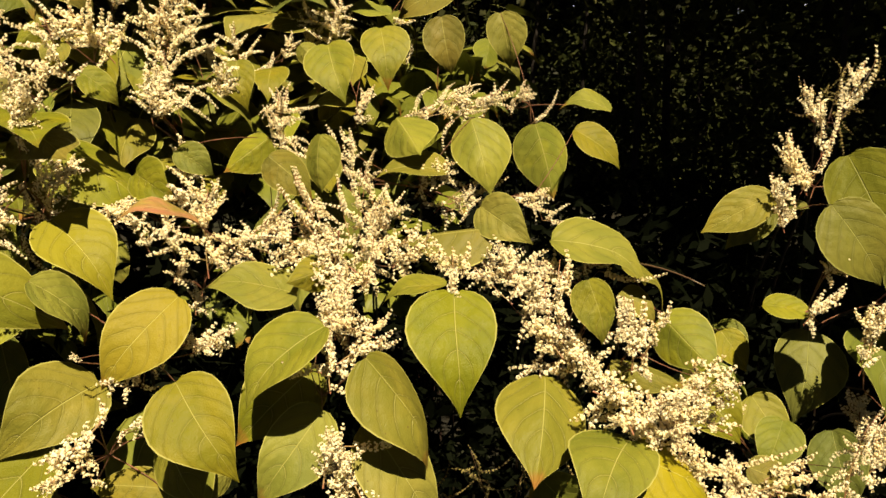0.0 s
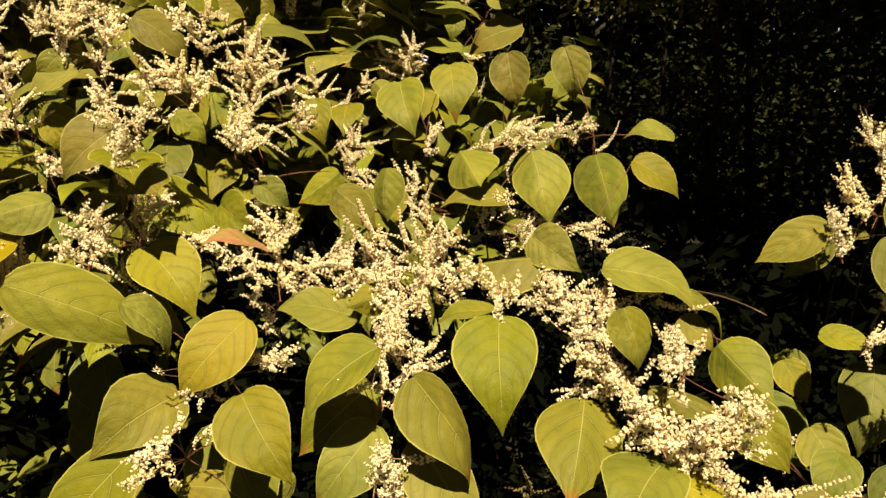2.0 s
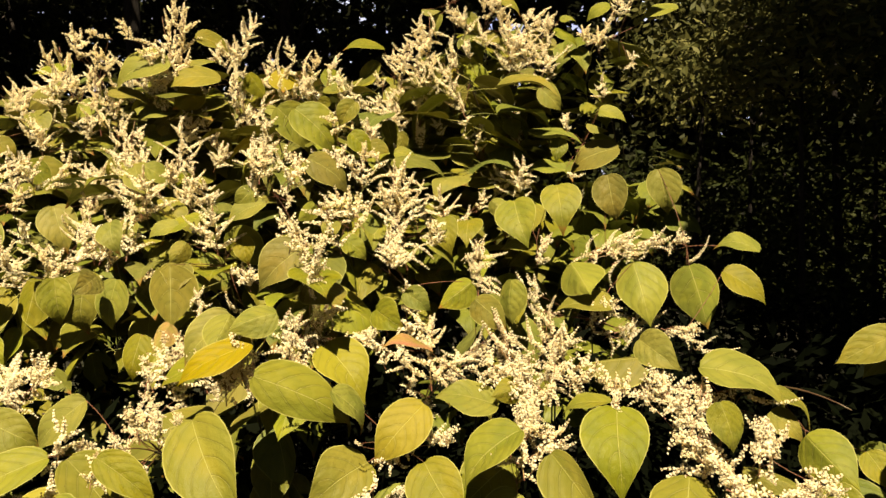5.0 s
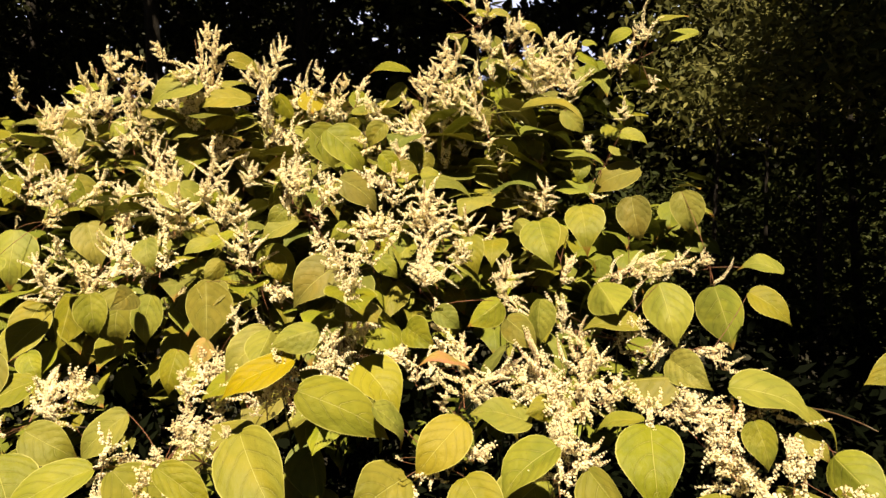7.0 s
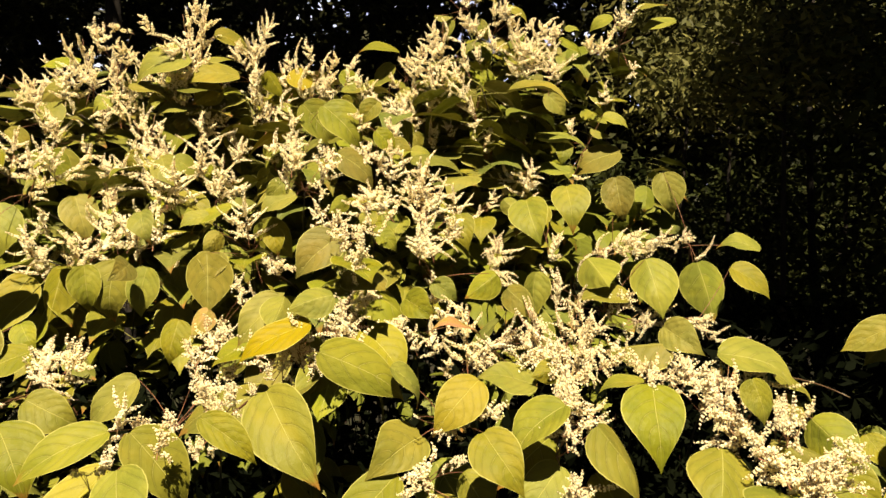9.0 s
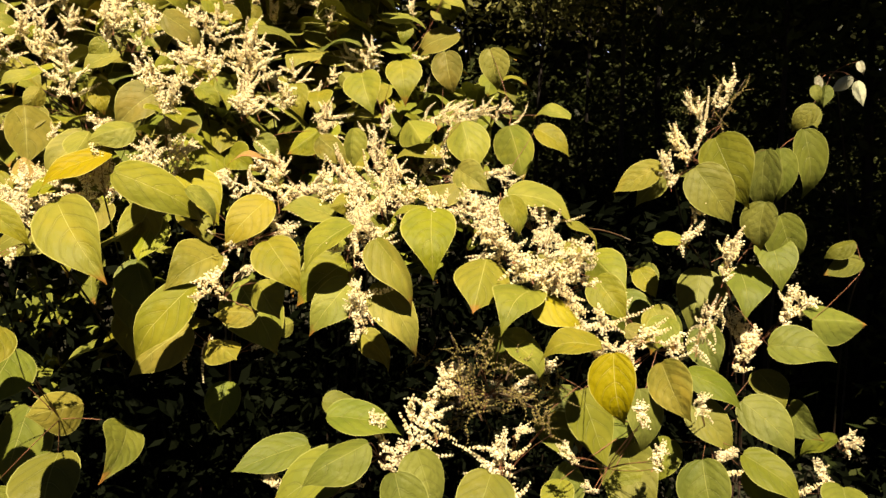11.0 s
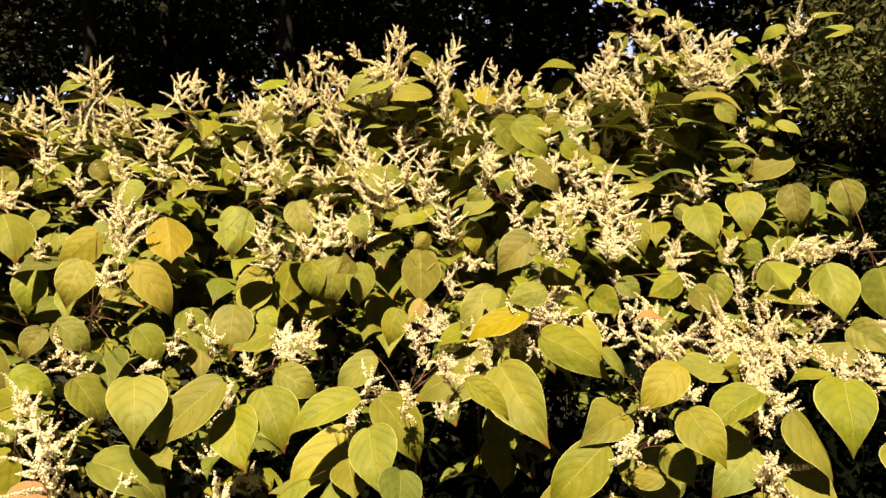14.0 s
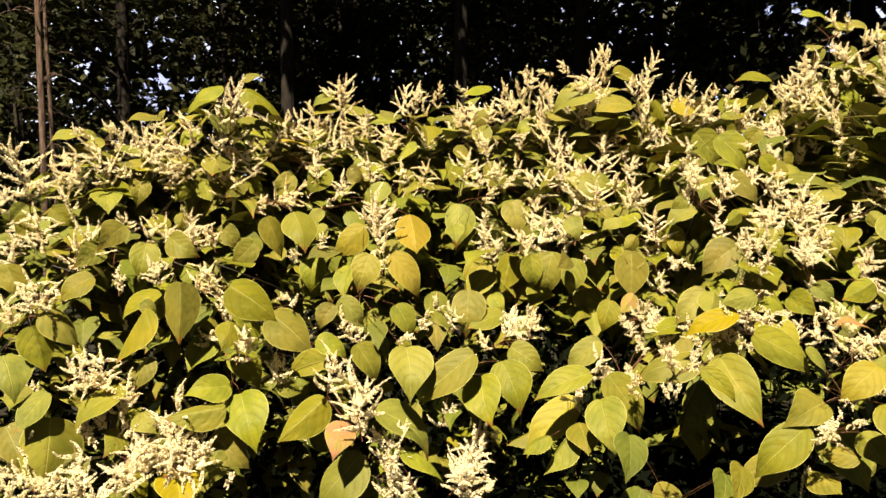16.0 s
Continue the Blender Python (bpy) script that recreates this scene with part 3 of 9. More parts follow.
s.panicle(-1.088, 0.912, 1.391, 96, 9, 41, 0.054, "wide")
s.panicle(-1.084, 0.827, 1.333, 80, -18, 48, 0.059, "wide")
s.panicle(-1.101, 0.843, 1.345, 83, -24, 50, 0.045, "wide")
s.panicle(-1.048, 0.958, 1.469, 71, -16, 43, 0.059, "wide")
s.panicle(-1.052, 0.959, 1.487, 87, -12, 42, 0.048, "wide")
s.finish()
s = shoot("knotweed shoot with cream flower sprays and broad green leaves", -2.44, 1.53, -1.820, 0.829, 1.327)
s.leaf(-1.671, 0.900, 1.411, -48, 25, -130, 0.088, 0.068)
s.leaf(-1.825, 0.725, 1.418, -63, 14, -89, 0.164, 0.128)
s.leaf(-1.725, 0.827, 1.426, -66, -4, -149, 0.167, 0.132)
s.panicle(-1.818, 0.655, 1.296, 82, 39, 33, 0.084, "wide", SPARSE)
s.panicle(-1.793, 0.731, 1.351, 99, -13, 43, 0.066, "wide", SPARSE)
s.panicle(-1.736, 0.738, 1.297, 68, 9, 38, 0.088, "wide", SPARSE)
s.finish()
s = shoot("knotweed shoot thick with cream flower sprays and broad green leaves", -1.79, 2.81, -1.229, 1.798, 2.080)
s.leaf(-1.175, 1.754, 2.134, -55, 44, -97, 0.112, 0.088)
s.leaf(-1.145, 1.730, 2.086, -46, 37, -158, 0.072, 0.056)
s.panicle(-1.205, 1.725, 2.061, 86, 7, 33, 0.147, "spike", SPARSE)
s.panicle(-1.206, 1.658, 2.044, 109, 43, 40, 0.082, "wide", SPARSE)
s.panicle(-1.203, 1.670, 2.065, 119, 23, 36, 0.062, "wide", SPARSE)
s.panicle(-1.147, 1.739, 2.098, 91, 24, 22, 0.103, "narrow", SPARSE)
s.panicle(-1.220, 1.765, 2.123, 113, 11, 31, 0.091, "narrow", SPARSE)
s.finish()
s = shoot("knotweed shoot thick with cream flower sprays and broad green leaves", -0.12, 2.88, -0.066, 1.874, 1.537)
s.leaf(-0.145, 1.932, 1.765, -85, 9, -175, 0.139, 0.108)
s.leaf(-0.046, 1.636, 1.505, -81, 12, -160, 0.171, 0.133)
s.leaf(0.128, 1.826, 1.523, 14, -24, 82, 0.122, 0.095)
s.panicle(-0.114, 1.784, 1.536, 89, 46, 2, 0.071, "narrow")
s.panicle(-0.102, 1.798, 1.554, 94, 59, 0, 0.048, "narrow")
s.panicle(-0.097, 1.792, 1.545, 99, 64, -1, 0.054, "narrow")
s.panicle(-0.058, 1.724, 1.499, 84, 42, -1, 0.097, "spike")
s.finish()
s = shoot("knotweed shoot thick with cream flower sprays and broad green leaves", 0.67, 2.40, 0.483, 1.465, 1.393)
s.leaf(0.503, 1.372, 1.462, -70, 27, 160, 0.196, 0.140, "shaded_green")
s.leaf(0.623, 1.363, 1.431, -85, 3, 137, 0.166, 0.105, "shaded_green")
s.leaf(0.451, 1.390, 1.367, -3, -26, 88, 0.047, 0.036, "shaded_green")
s.panicle(0.422, 1.373, 1.417, 78, -10, -16, 0.091, "narrow")
s.panicle(0.422, 1.391, 1.425, 91, -12, -16, 0.077, "narrow")
s.panicle(0.422, 1.375, 1.426, 66, -34, -12, 0.071, "narrow")
s.panicle(0.442, 1.370, 1.403, 75, 11, -19, 0.194, "spike")
s.finish()
s = shoot("knotweed shoot thick with cream flower sprays and broad green leaves", -2.41, 2.54, -1.675, 1.669, 1.984)
s.leaf(-1.634, 1.601, 2.032, -4, -26, 132, 0.146, 0.114)
s.leaf(-1.561, 1.650, 1.955, -79, 34, -113, 0.121, 0.094)
s.panicle(-1.664, 1.561, 2.031, 94, -22, 39, 0.124, "narrow", SPARSE)
s.panicle(-1.660, 1.568, 2.044, 107, -5, 41, 0.104, "narrow", SPARSE)
s.panicle(-1.613, 1.598, 1.919, 97, 13, 42, 0.137, "wide", SPARSE)
s.panicle(-1.614, 1.600, 1.931, 95, 27, 43, 0.116, "wide", SPARSE)
s.panicle(-1.641, 1.594, 2.061, 102, -3, 39, 0.183, "narrow", SPARSE)
s.panicle(-1.551, 1.634, 1.981, 100, -10, 36, 0.060, "wide", SPARSE)
s.finish()
s = shoot("knotweed shoot thick with cream flower sprays and broad green leaves", -2.91, 2.42, -2.111, 1.627, 1.951)
s.leaf(-2.001, 1.723, 1.993, -16, -22, 140, 0.160, 0.125)
s.leaf(-1.969, 1.534, 1.956, -11, 26, -60, 0.113, 0.089)
s.panicle(-2.013, 1.556, 1.964, 93, 18, 49, 0.166, "narrow", SPARSE)
s.panicle(-2.010, 1.570, 1.990, 83, 8, 48, 0.130, "narrow", SPARSE)
s.panicle(-2.148, 1.510, 1.952, 86, -12, 49, 0.103, "wide", SPARSE)
s.panicle(-2.141, 1.491, 1.929, 87, 3, 49, 0.083, "wide", SPARSE)
s.finish()
s = shoot("knotweed shoot thick with cream flower sprays and broad green leaves", -1.50, 3.09, -1.037, 2.007, 2.144)
s.leaf(-1.022, 1.910, 2.218, 9, -26, 113, 0.140, 0.109)
s.leaf(-1.041, 1.900, 2.178, -67, -34, 156, 0.106, 0.083)
s.leaf(-1.009, 1.959, 2.106, -71, -14, -153, 0.112, 0.087)
s.panicle(-0.966, 1.915, 2.099, 94, 15, 17, 0.145, "wide", SPARSE)
s.panicle(-0.976, 1.954, 2.179, 100, 17, 26, 0.069, "wide", SPARSE)
s.panicle(-0.975, 1.946, 2.176, 117, -61, 4, 0.068, "wide", SPARSE)
s.panicle(-1.026, 1.895, 2.094, 117, -33, 19, 0.053, "wide", SPARSE)
s.finish()
s = shoot("knotweed shoot thick with cream flower sprays and broad green leaves", -1.39, 3.12, -0.975, 2.073, 1.941)
s.leaf(-1.040, 2.051, 1.941, -42, 25, -82, 0.211, 0.165)
s.leaf(-0.862, 2.091, 1.900, -66, 40, -121, 0.135, 0.105)
s.panicle(-0.938, 1.976, 1.986, 97, 3, 24, 0.102, "wide", SPARSE)
s.panicle(-0.937, 1.995, 2.004, 84, -11, 22, 0.075, "wide", SPARSE)
s.panicle(-0.905, 1.931, 1.841, 103, -2, 14, 0.153, "narrow", SPARSE)
s.panicle(-0.992, 1.942, 2.032, 112, 9, 24, 0.108, "wide", SPARSE)
s.panicle(-0.996, 1.915, 2.002, 92, -17, 21, 0.083, "wide", SPARSE)
s.panicle(-0.867, 2.017, 1.920, 91, -26, 18, 0.069, "wide", SPARSE)
s.finish()
s = shoot("knotweed shoot thick with cream flower sprays and broad green leaves", -0.54, 1.55, -0.269, 0.830, 1.078)
s.leaf(-0.223, 0.809, 1.192, -59, 20, -133, 0.169, 0.099)
s.panicle(-0.267, 0.758, 1.134, 64, 13, 18, 0.054, "wide")
s.panicle(-0.272, 0.780, 1.136, 69, 14, 17, 0.043, "wide")
s.panicle(-0.245, 0.703, 1.092, 63, 5, 22, 0.057, "spike")
s.panicle(-0.219, 0.751, 1.125, 48, -15, 26, 0.078, "narrow")
s.panicle(-0.228, 0.768, 1.129, 52, -32, 38, 0.068, "narrow")
s.panicle(-0.223, 0.760, 1.132, 38, -28, 35, 0.054, "narrow")
s.panicle(-0.242, 0.767, 1.180, 20, 62, -61, 0.090, "spike")
s.panicle(-0.232, 0.739, 1.173, 68, -19, 30, 0.043, "wide")
s.panicle(-0.249, 0.743, 1.178, 63, -9, 25, 0.036, "wide")
s.panicle(-0.241, 0.746, 1.178, 63, -13, 27, 0.036, "wide")
s.panicle(-0.244, 0.745, 1.107, 75, -3, 23, 0.049, "narrow")
s.panicle(-0.240, 0.753, 1.111, 64, 10, 16, 0.041, "narrow")
s.panicle(-0.245, 0.758, 1.119, 87, 16, 12, 0.033, "narrow")
s.finish()
s = shoot("knotweed shoot thick with cream flower sprays and broad green leaves", -3.22, 0.56, -2.371, 0.068, 1.454)
s.leaf(-2.236, -0.010, 1.504, -83, -3, -128, 0.199, 0.121)
s.leaf(-2.297, -0.043, 1.465, -32, -18, 167, 0.138, 0.108)
s.panicle(-2.273, 0.053, 1.456, 67, 37, 53, 0.137, "wide", SPARSE)
s.panicle(-2.374, -0.010, 1.473, 98, -11, 63, 0.118, "wide", SPARSE)
s.panicle(-2.364, 0.032, 1.546, -73, -79, -150, 0.067, "wide", SPARSE)
s.panicle(-2.230, 0.110, 1.468, 100, -28, 62, 0.082, "wide", SPARSE)
s.finish()
s = shoot("knotweed shoot thick with cream flower sprays and broad green leaves", -1.65, 2.21, -1.077, 1.315, 1.734)
s.leaf(-0.877, 1.120, 1.611, -57, -40, 178, 0.146, 0.116)
s.leaf(-0.971, 1.311, 1.831, -57, 40, -100, 0.143, 0.112)
s.leaf(-1.056, 1.231, 1.718, -29, -32, 141, 0.114, 0.089)
s.leaf(-1.089, 1.229, 1.759, -83, -43, -159, 0.075, 0.058)
s.panicle(-1.054, 1.210, 1.776, 81, 11, 36, 0.102, "wide", SPARSE)
s.panicle(-1.079, 1.209, 1.792, 75, 28, 37, 0.083, "wide", SPARSE)
s.panicle(-0.958, 1.192, 1.757, 79, 15, 34, 0.088, "wide", SPARSE)
s.panicle(-0.950, 1.212, 1.777, 94, 15, 34, 0.062, "wide", SPARSE)
s.panicle(-1.083, 1.273, 1.818, 90, 11, 33, 0.076, "wide", SPARSE)
s.panicle(-1.082, 1.246, 1.726, 103, -24, 33, 0.068, "wide", SPARSE)
s.panicle(-0.959, 1.198, 1.713, 101, -23, 31, 0.050, "wide", SPARSE)
s.finish()
s = shoot("knotweed shoot thick with cream flower sprays and broad green leaves", -0.99, 1.88, -0.566, 1.081, 1.274)
s.panicle(-0.485, 0.899, 1.296, 80, 3, 30, 0.037, "wide")
s.panicle(-0.486, 0.917, 1.294, 65, -7, 33, 0.032, "wide")
s.panicle(-0.577, 1.015, 1.308, 76, 24, 26, 0.043, "wide")
s.panicle(-0.574, 1.030, 1.303, 70, 7, 31, 0.037, "wide")
s.panicle(-0.505, 1.015, 1.340, 11, 77, -37, 0.048, "narrow")
s.panicle(-0.505, 1.036, 1.329, -45, 77, -88, 0.042, "narrow")
s.panicle(-0.548, 1.094, 1.322, 85, 56, 7, 0.159, "narrow")
s.panicle(-0.525, 1.024, 1.323, 80, 2, 10, 0.139, "wide", SPARSE)
s.finish()
s = shoot("knotweed shoot with cream flower sprays and broad green leaves", -3.58, 1.11, -2.607, 0.453, 2.119)
s.leaf(-2.503, 0.346, 2.174, -21, -31, 156, 0.125, 0.097)
s.leaf(-2.558, 0.471, 2.180, -42, 34, -57, 0.177, 0.139)
s.leaf(-2.560, 0.358, 2.131, -21, -22, 153, 0.134, 0.105)
s.leaf(-2.649, 0.490, 2.060, -18, 22, -40, 0.130, 0.102)
s.leaf(-2.475, 0.414, 2.199, 24, 32, -24, 0.085, 0.067)
s.panicle(-2.452, 0.337, 2.031, 102, 6, 57, 0.175, "narrow", SPARSE)
s.finish()
s = shoot("knotweed shoot thick with cream flower sprays and broad green leaves", -2.26, 1.50, -1.600, 0.883, 1.242)
s.leaf(-1.477, 0.733, 1.270, -43, 46, -99, 0.134, 0.106)
s.leaf(-1.606, 0.868, 1.349, -27, -33, 155, 0.137, 0.107)
s.panicle(-1.576, 0.831, 1.270, 64, 31, 41, 0.127, "wide", SPARSE)
s.panicle(-1.562, 0.853, 1.290, 68, 26, 42, 0.083, "wide", SPARSE)
s.panicle(-1.588, 0.849, 1.303, 62, 37, 39, 0.104, "wide", SPARSE)
s.panicle(-1.510, 0.874, 1.283, 64, 39, 37, 0.093, "wide", SPARSE)
s.panicle(-1.518, 0.887, 1.301, 73, 17, 42, 0.083, "wide", SPARSE)
s.panicle(-1.510, 0.887, 1.302, 61, 29, 39, 0.068, "wide", SPARSE)
s.panicle(-1.569, 0.746, 1.244, 67, -57, 67, 0.038, "narrow")
s.panicle(-1.576, 0.747, 1.247, 58, -44, 60, 0.030, "narrow")
s.panicle(-1.577, 0.741, 1.248, 65, -43, 59, 0.027, "narrow")
s.panicle(-1.489, 0.806, 1.264, 65, -5, 54, 0.082, "wide")
s.panicle(-1.502, 0.828, 1.279, 76, 15, 50, 0.072, "wide")
s.panicle(-1.594, 0.758, 1.256, 66, -33, 45, 0.057, "wide", SPARSE)
s.finish()
s = shoot("knotweed shoot with cream flower sprays and broad green leaves", -1.98, 1.12, -1.518, 0.543, 0.829)
s.panicle(-1.471, 0.472, 0.881, 68, 14, 33, 0.144, "wide", SPARSE)
s.panicle(-1.457, 0.491, 0.897, 81, 6, 36, 0.141, "wide", SPARSE)
s.panicle(-1.472, 0.471, 0.874, 62, -25, 50, 0.082, "wide", SPARSE)
s.finish()
s = shoot("knotweed shoot thick with cream flower sprays and yellowing leaves", 0.15, 1.74, 0.143, 0.909, 1.151)
s.leaf(0.091, 0.821, 1.180, -15, -13, 166, 0.136, 0.108)
s.leaf(0.096, 0.799, 1.174, -32, 28, -102, 0.122, 0.096, "yellow")
s.panicle(0.146, 0.854, 1.182, -76, 17, 179, 0.079, "narrow")
s.panicle(0.161, 0.854, 1.170, -79, 19, 180, 0.065, "narrow")
s.panicle(0.160, 0.849, 1.170, -54, 37, -168, 0.055, "narrow")
s.panicle(0.146, 0.819, 1.199, 55, 36, -31, 0.077, "narrow")
s.panicle(0.160, 0.834, 1.212, 46, 20, -20, 0.064, "narrow")
s.panicle(0.161, 0.837, 1.211, 36, 53, -49, 0.055, "narrow")
s.panicle(0.123, 0.832, 1.184, 53, 38, -31, 0.072, "narrow")
s.panicle(0.127, 0.832, 1.185, 65, 21, -19, 0.064, "narrow")
s.panicle(0.131, 0.856, 1.194, 49, 21, -19, 0.047, "narrow")
s.panicle(0.143, 0.817, 1.188, 70, -32, 15, 0.063, "wide")
s.panicle(0.123, 0.814, 1.187, 75, -16, 11, 0.043, "wide")
s.panicle(0.131, 0.826, 1.195, 62, -16, 11, 0.046, "wide")
s.panicle(0.167, 0.828, 1.240, 84, 51, -4, 0.055, "wide")
s.panicle(0.187, 0.831, 1.237, 79, 59, -7, 0.037, "wide")
s.panicle(0.160, 0.838, 1.251, 93, 48, -3, 0.050, "wide")
s.panicle(0.208, 0.847, 1.184, 70, -58, 23, 0.073, "narrow")
s.panicle(0.191, 0.864, 1.187, 87, -40, 14, 0.053, "narrow")
s.panicle(0.205, 0.866, 1.186, 51, -72, 39, 0.049, "narrow")
s.panicle(0.092, 0.806, 1.202, 64, -21, 11, 0.063, "wide")
s.panicle(0.091, 0.818, 1.206, 76, -13, 7, 0.048, "wide")
s.panicle(0.089, 0.813, 1.206, 50, -14, 8, 0.049, "wide")
s.panicle(0.118, 0.778, 1.249, 47, 63, -53, 0.050, "narrow")
s.panicle(0.126, 0.785, 1.248, 47, 58, -41, 0.036, "narrow")
s.panicle(0.122, 0.789, 1.244, 50, 57, -39, 0.039, "narrow")
s.panicle(0.147, 0.808, 1.178, 60, -11, 3, 0.046, "wide")
s.panicle(0.151, 0.813, 1.185, 74, 10, -7, 0.031, "wide")
s.panicle(0.148, 0.825, 1.188, 74, 6, -5, 0.039, "wide")
s.finish()
s = shoot("knotweed shoot thick with cream flower sprays and broad green leaves", -0.10, 2.00, -0.040, 1.124, 1.228)
s.panicle(-0.033, 1.052, 1.255, 68, -26, 11, 0.129, "narrow")
s.panicle(-0.030, 1.076, 1.273, 63, -34, 14, 0.101, "narrow")
s.panicle(-0.068, 1.072, 1.273, 55, -44, 20, 0.087, "narrow")
s.panicle(-0.020, 1.006, 1.279, 80, -9, 9, 0.066, "wide")
s.panicle(-0.028, 1.014, 1.289, 65, 1, 6, 0.047, "wide")
s.panicle(-0.027, 1.009, 1.285, 72, -1, 7, 0.058, "wide")
s.finish()
s = shoot("knotweed shoot thick with cream flower sprays and broad green leaves", -0.09, 2.46, -0.048, 1.514, 1.363)
s.leaf(0.037, 1.589, 1.495, -42, 30, -118, 0.127, 0.099)
s.panicle(-0.023, 1.361, 1.343, 12, 79, -70, 0.095, "spike")
s.panicle(-0.088, 1.388, 1.381, -51, 70, -151, 0.096, "narrow")
s.panicle(-0.078, 1.397, 1.382, 9, 81, -88, 0.067, "narrow")
s.panicle(-0.068, 1.390, 1.381, -13, 81, -95, 0.065, "narrow")
s.finish()
s = shoot("knotweed shoot with cream flower sprays and broad green leaves", -3.96, 0.18, -2.969, -0.186, 1.676)
s.leaf(-2.794, -0.224, 1.696, -39, -43, -113, 0.124, 0.097)
s.leaf(-2.886, -0.130, 1.730, -76, 48, -110, 0.104, 0.081)
s.leaf(-2.950, -0.187, 1.745, -82, -43, -111, 0.078, 0.061)
s.panicle(-2.993, -0.260, 1.718, 92, 18, 71, 0.099, "wide", SPARSE)
s.panicle(-2.799, -0.287, 1.606, 77, 11, 70, 0.084, "narrow", SPARSE)
s.finish()
s = shoot("knotweed shoot thick with cream flower sprays and broad green leaves", -1.62, 1.40, -1.068, 0.720, 1.236)
s.leaf(-1.091, 0.572, 1.275, -29, -34, 152, 0.177, 0.092)
s.leaf(-1.037, 0.531, 1.221, -49, 21, -160, 0.154, 0.121)
s.leaf(-1.032, 0.562, 1.281, -70, 26, -120, 0.184, 0.113)
s.leaf(-1.128, 0.696, 1.344, -48, -35, 160, 0.137, 0.090)
s.panicle(-1.018, 0.759, 1.313, 71, -26, 59, 0.048, "wide")
s.panicle(-1.018, 0.762, 1.318, 67, -24, 58, 0.039, "wide")
s.panicle(-0.967, 0.771, 1.321, 92, 21, 47, 0.061, "wide")
s.panicle(-0.973, 0.783, 1.336, 83, 9, 49, 0.055, "wide")
s.panicle(-1.065, 0.625, 1.235, 72, -3, 40, 0.062, "wide")
s.panicle(-1.060, 0.639, 1.240, 83, -11, 43, 0.047, "wide")
s.panicle(-1.080, 0.627, 1.237, 85, 4, 38, 0.048, "wide")
s.panicle(-1.000, 0.649, 1.263, 67, -26, 44, 0.045, "wide")
s.panicle(-1.017, 0.655, 1.269, 80, -11, 40, 0.031, "wide")
s.panicle(-1.012, 0.649, 1.271, 63, -11, 40, 0.031, "wide")
s.panicle(-0.947, 0.532, 1.254, 82, 13, 45, 0.060, "wide")
s.panicle(-0.957, 0.548, 1.254, 75, 28, 39, 0.044, "wide")
s.panicle(-1.023, 0.752, 1.370, 67, 33, 18, 0.073, "wide", SPARSE)
s.panicle(-1.088, 0.586, 1.253, 90, 13, 25, 0.094, "wide", SPARSE)
s.panicle(-0.995, 0.617, 1.284, -74, -41, -167, 0.031, "wide", SPARSE)
s.finish()
s = shoot("knotweed shoot thick with cream flower sprays and broad green leaves", -0.84, 2.07, -0.490, 1.209, 1.338)
s.leaf(-0.463, 1.141, 1.485, -63, 38, -128, 0.101, 0.079)
s.panicle(-0.522, 1.131, 1.329, 76, 54, 8, 0.113, "narrow")
s.panicle(-0.549, 1.114, 1.337, 54, 72, -17, 0.111, "narrow")
s.panicle(-0.401, 1.118, 1.356, 66, 19, 16, 0.067, "wide")
s.panicle(-0.401, 1.139, 1.370, 58, 5, 19, 0.045, "wide")
s.panicle(-0.402, 1.124, 1.379, 77, 25, 14, 0.044, "wide")
s.finish()
s = shoot("knotweed shoot with cream flower sprays and broad green leaves", 0.16, 2.01, 0.130, 1.168, 1.167)
s.leaf(0.213, 1.103, 1.151, -54, 30, -158, 0.121, 0.095)
s.panicle(0.098, 1.064, 1.234, 71, 21, -7, 0.047, "narrow")
s.panicle(0.102, 1.087, 1.242, 66, 1, 0, 0.031, "narrow")
s.panicle(0.095, 1.079, 1.239, 59, 28, -10, 0.033, "narrow")
s.finish()
s = shoot("knotweed shoot thick with cream flower sprays and broad green leaves", -3.48, 1.10, -2.590, 0.482, 1.789)
s.leaf(-2.643, 0.338, 1.835, -47, 15, -122, 0.117, 0.092)
s.leaf(-2.267, 0.473, 1.713, -44, 8, -120, 0.174, 0.138)
s.leaf(-2.320, 0.389, 1.695, -82, 18, -104, 0.162, 0.094)
s.leaf(-2.549, 0.452, 1.830, -57, -45, -124, 0.113, 0.088)
s.leaf(-2.559, 0.481, 1.839, -73, 32, -94, 0.095, 0.074)
s.panicle(-2.523, 0.377, 1.957, 86, 4, 56, 0.236, "narrow", SPARSE)
s.panicle(-2.571, 0.388, 1.743, 97, 5, 56, 0.197, "wide", SPARSE)
s.panicle(-2.474, 0.528, 1.741, 83, 64, 51, 0.186, "wide", SPARSE)
s.panicle(-2.511, 0.478, 1.829, 79, -12, 54, 0.139, "wide", SPARSE)
s.panicle(-2.593, 0.401, 1.911, 107, 8, 57, 0.138, "wide", SPARSE)
s.panicle(-2.592, 0.451, 1.912, 105, 56, 59, 0.110, "wide", SPARSE)
s.panicle(-2.563, 0.397, 1.867, -95, 8, -124, 0.164, "narrow", SPARSE)
s.panicle(-2.464, 0.534, 1.734, 91, 72, 49, 0.093, "wide", SPARSE)
s.panicle(-2.498, 0.449, 1.705, 92, 45, 53, 0.092, "wide", SPARSE)
s.panicle(-2.593, 0.348, 1.823, 100, -17, 57, 0.092, "wide", SPARSE)
s.finish()
s = shoot("knotweed shoot thick with cream flower sprays and broad green leaves", -2.24, 0.91, -1.700, 0.366, 0.897)
s.leaf(-1.674, 0.238, 1.000, -42, -20, 172, 0.204, 0.160, "shaded_green")
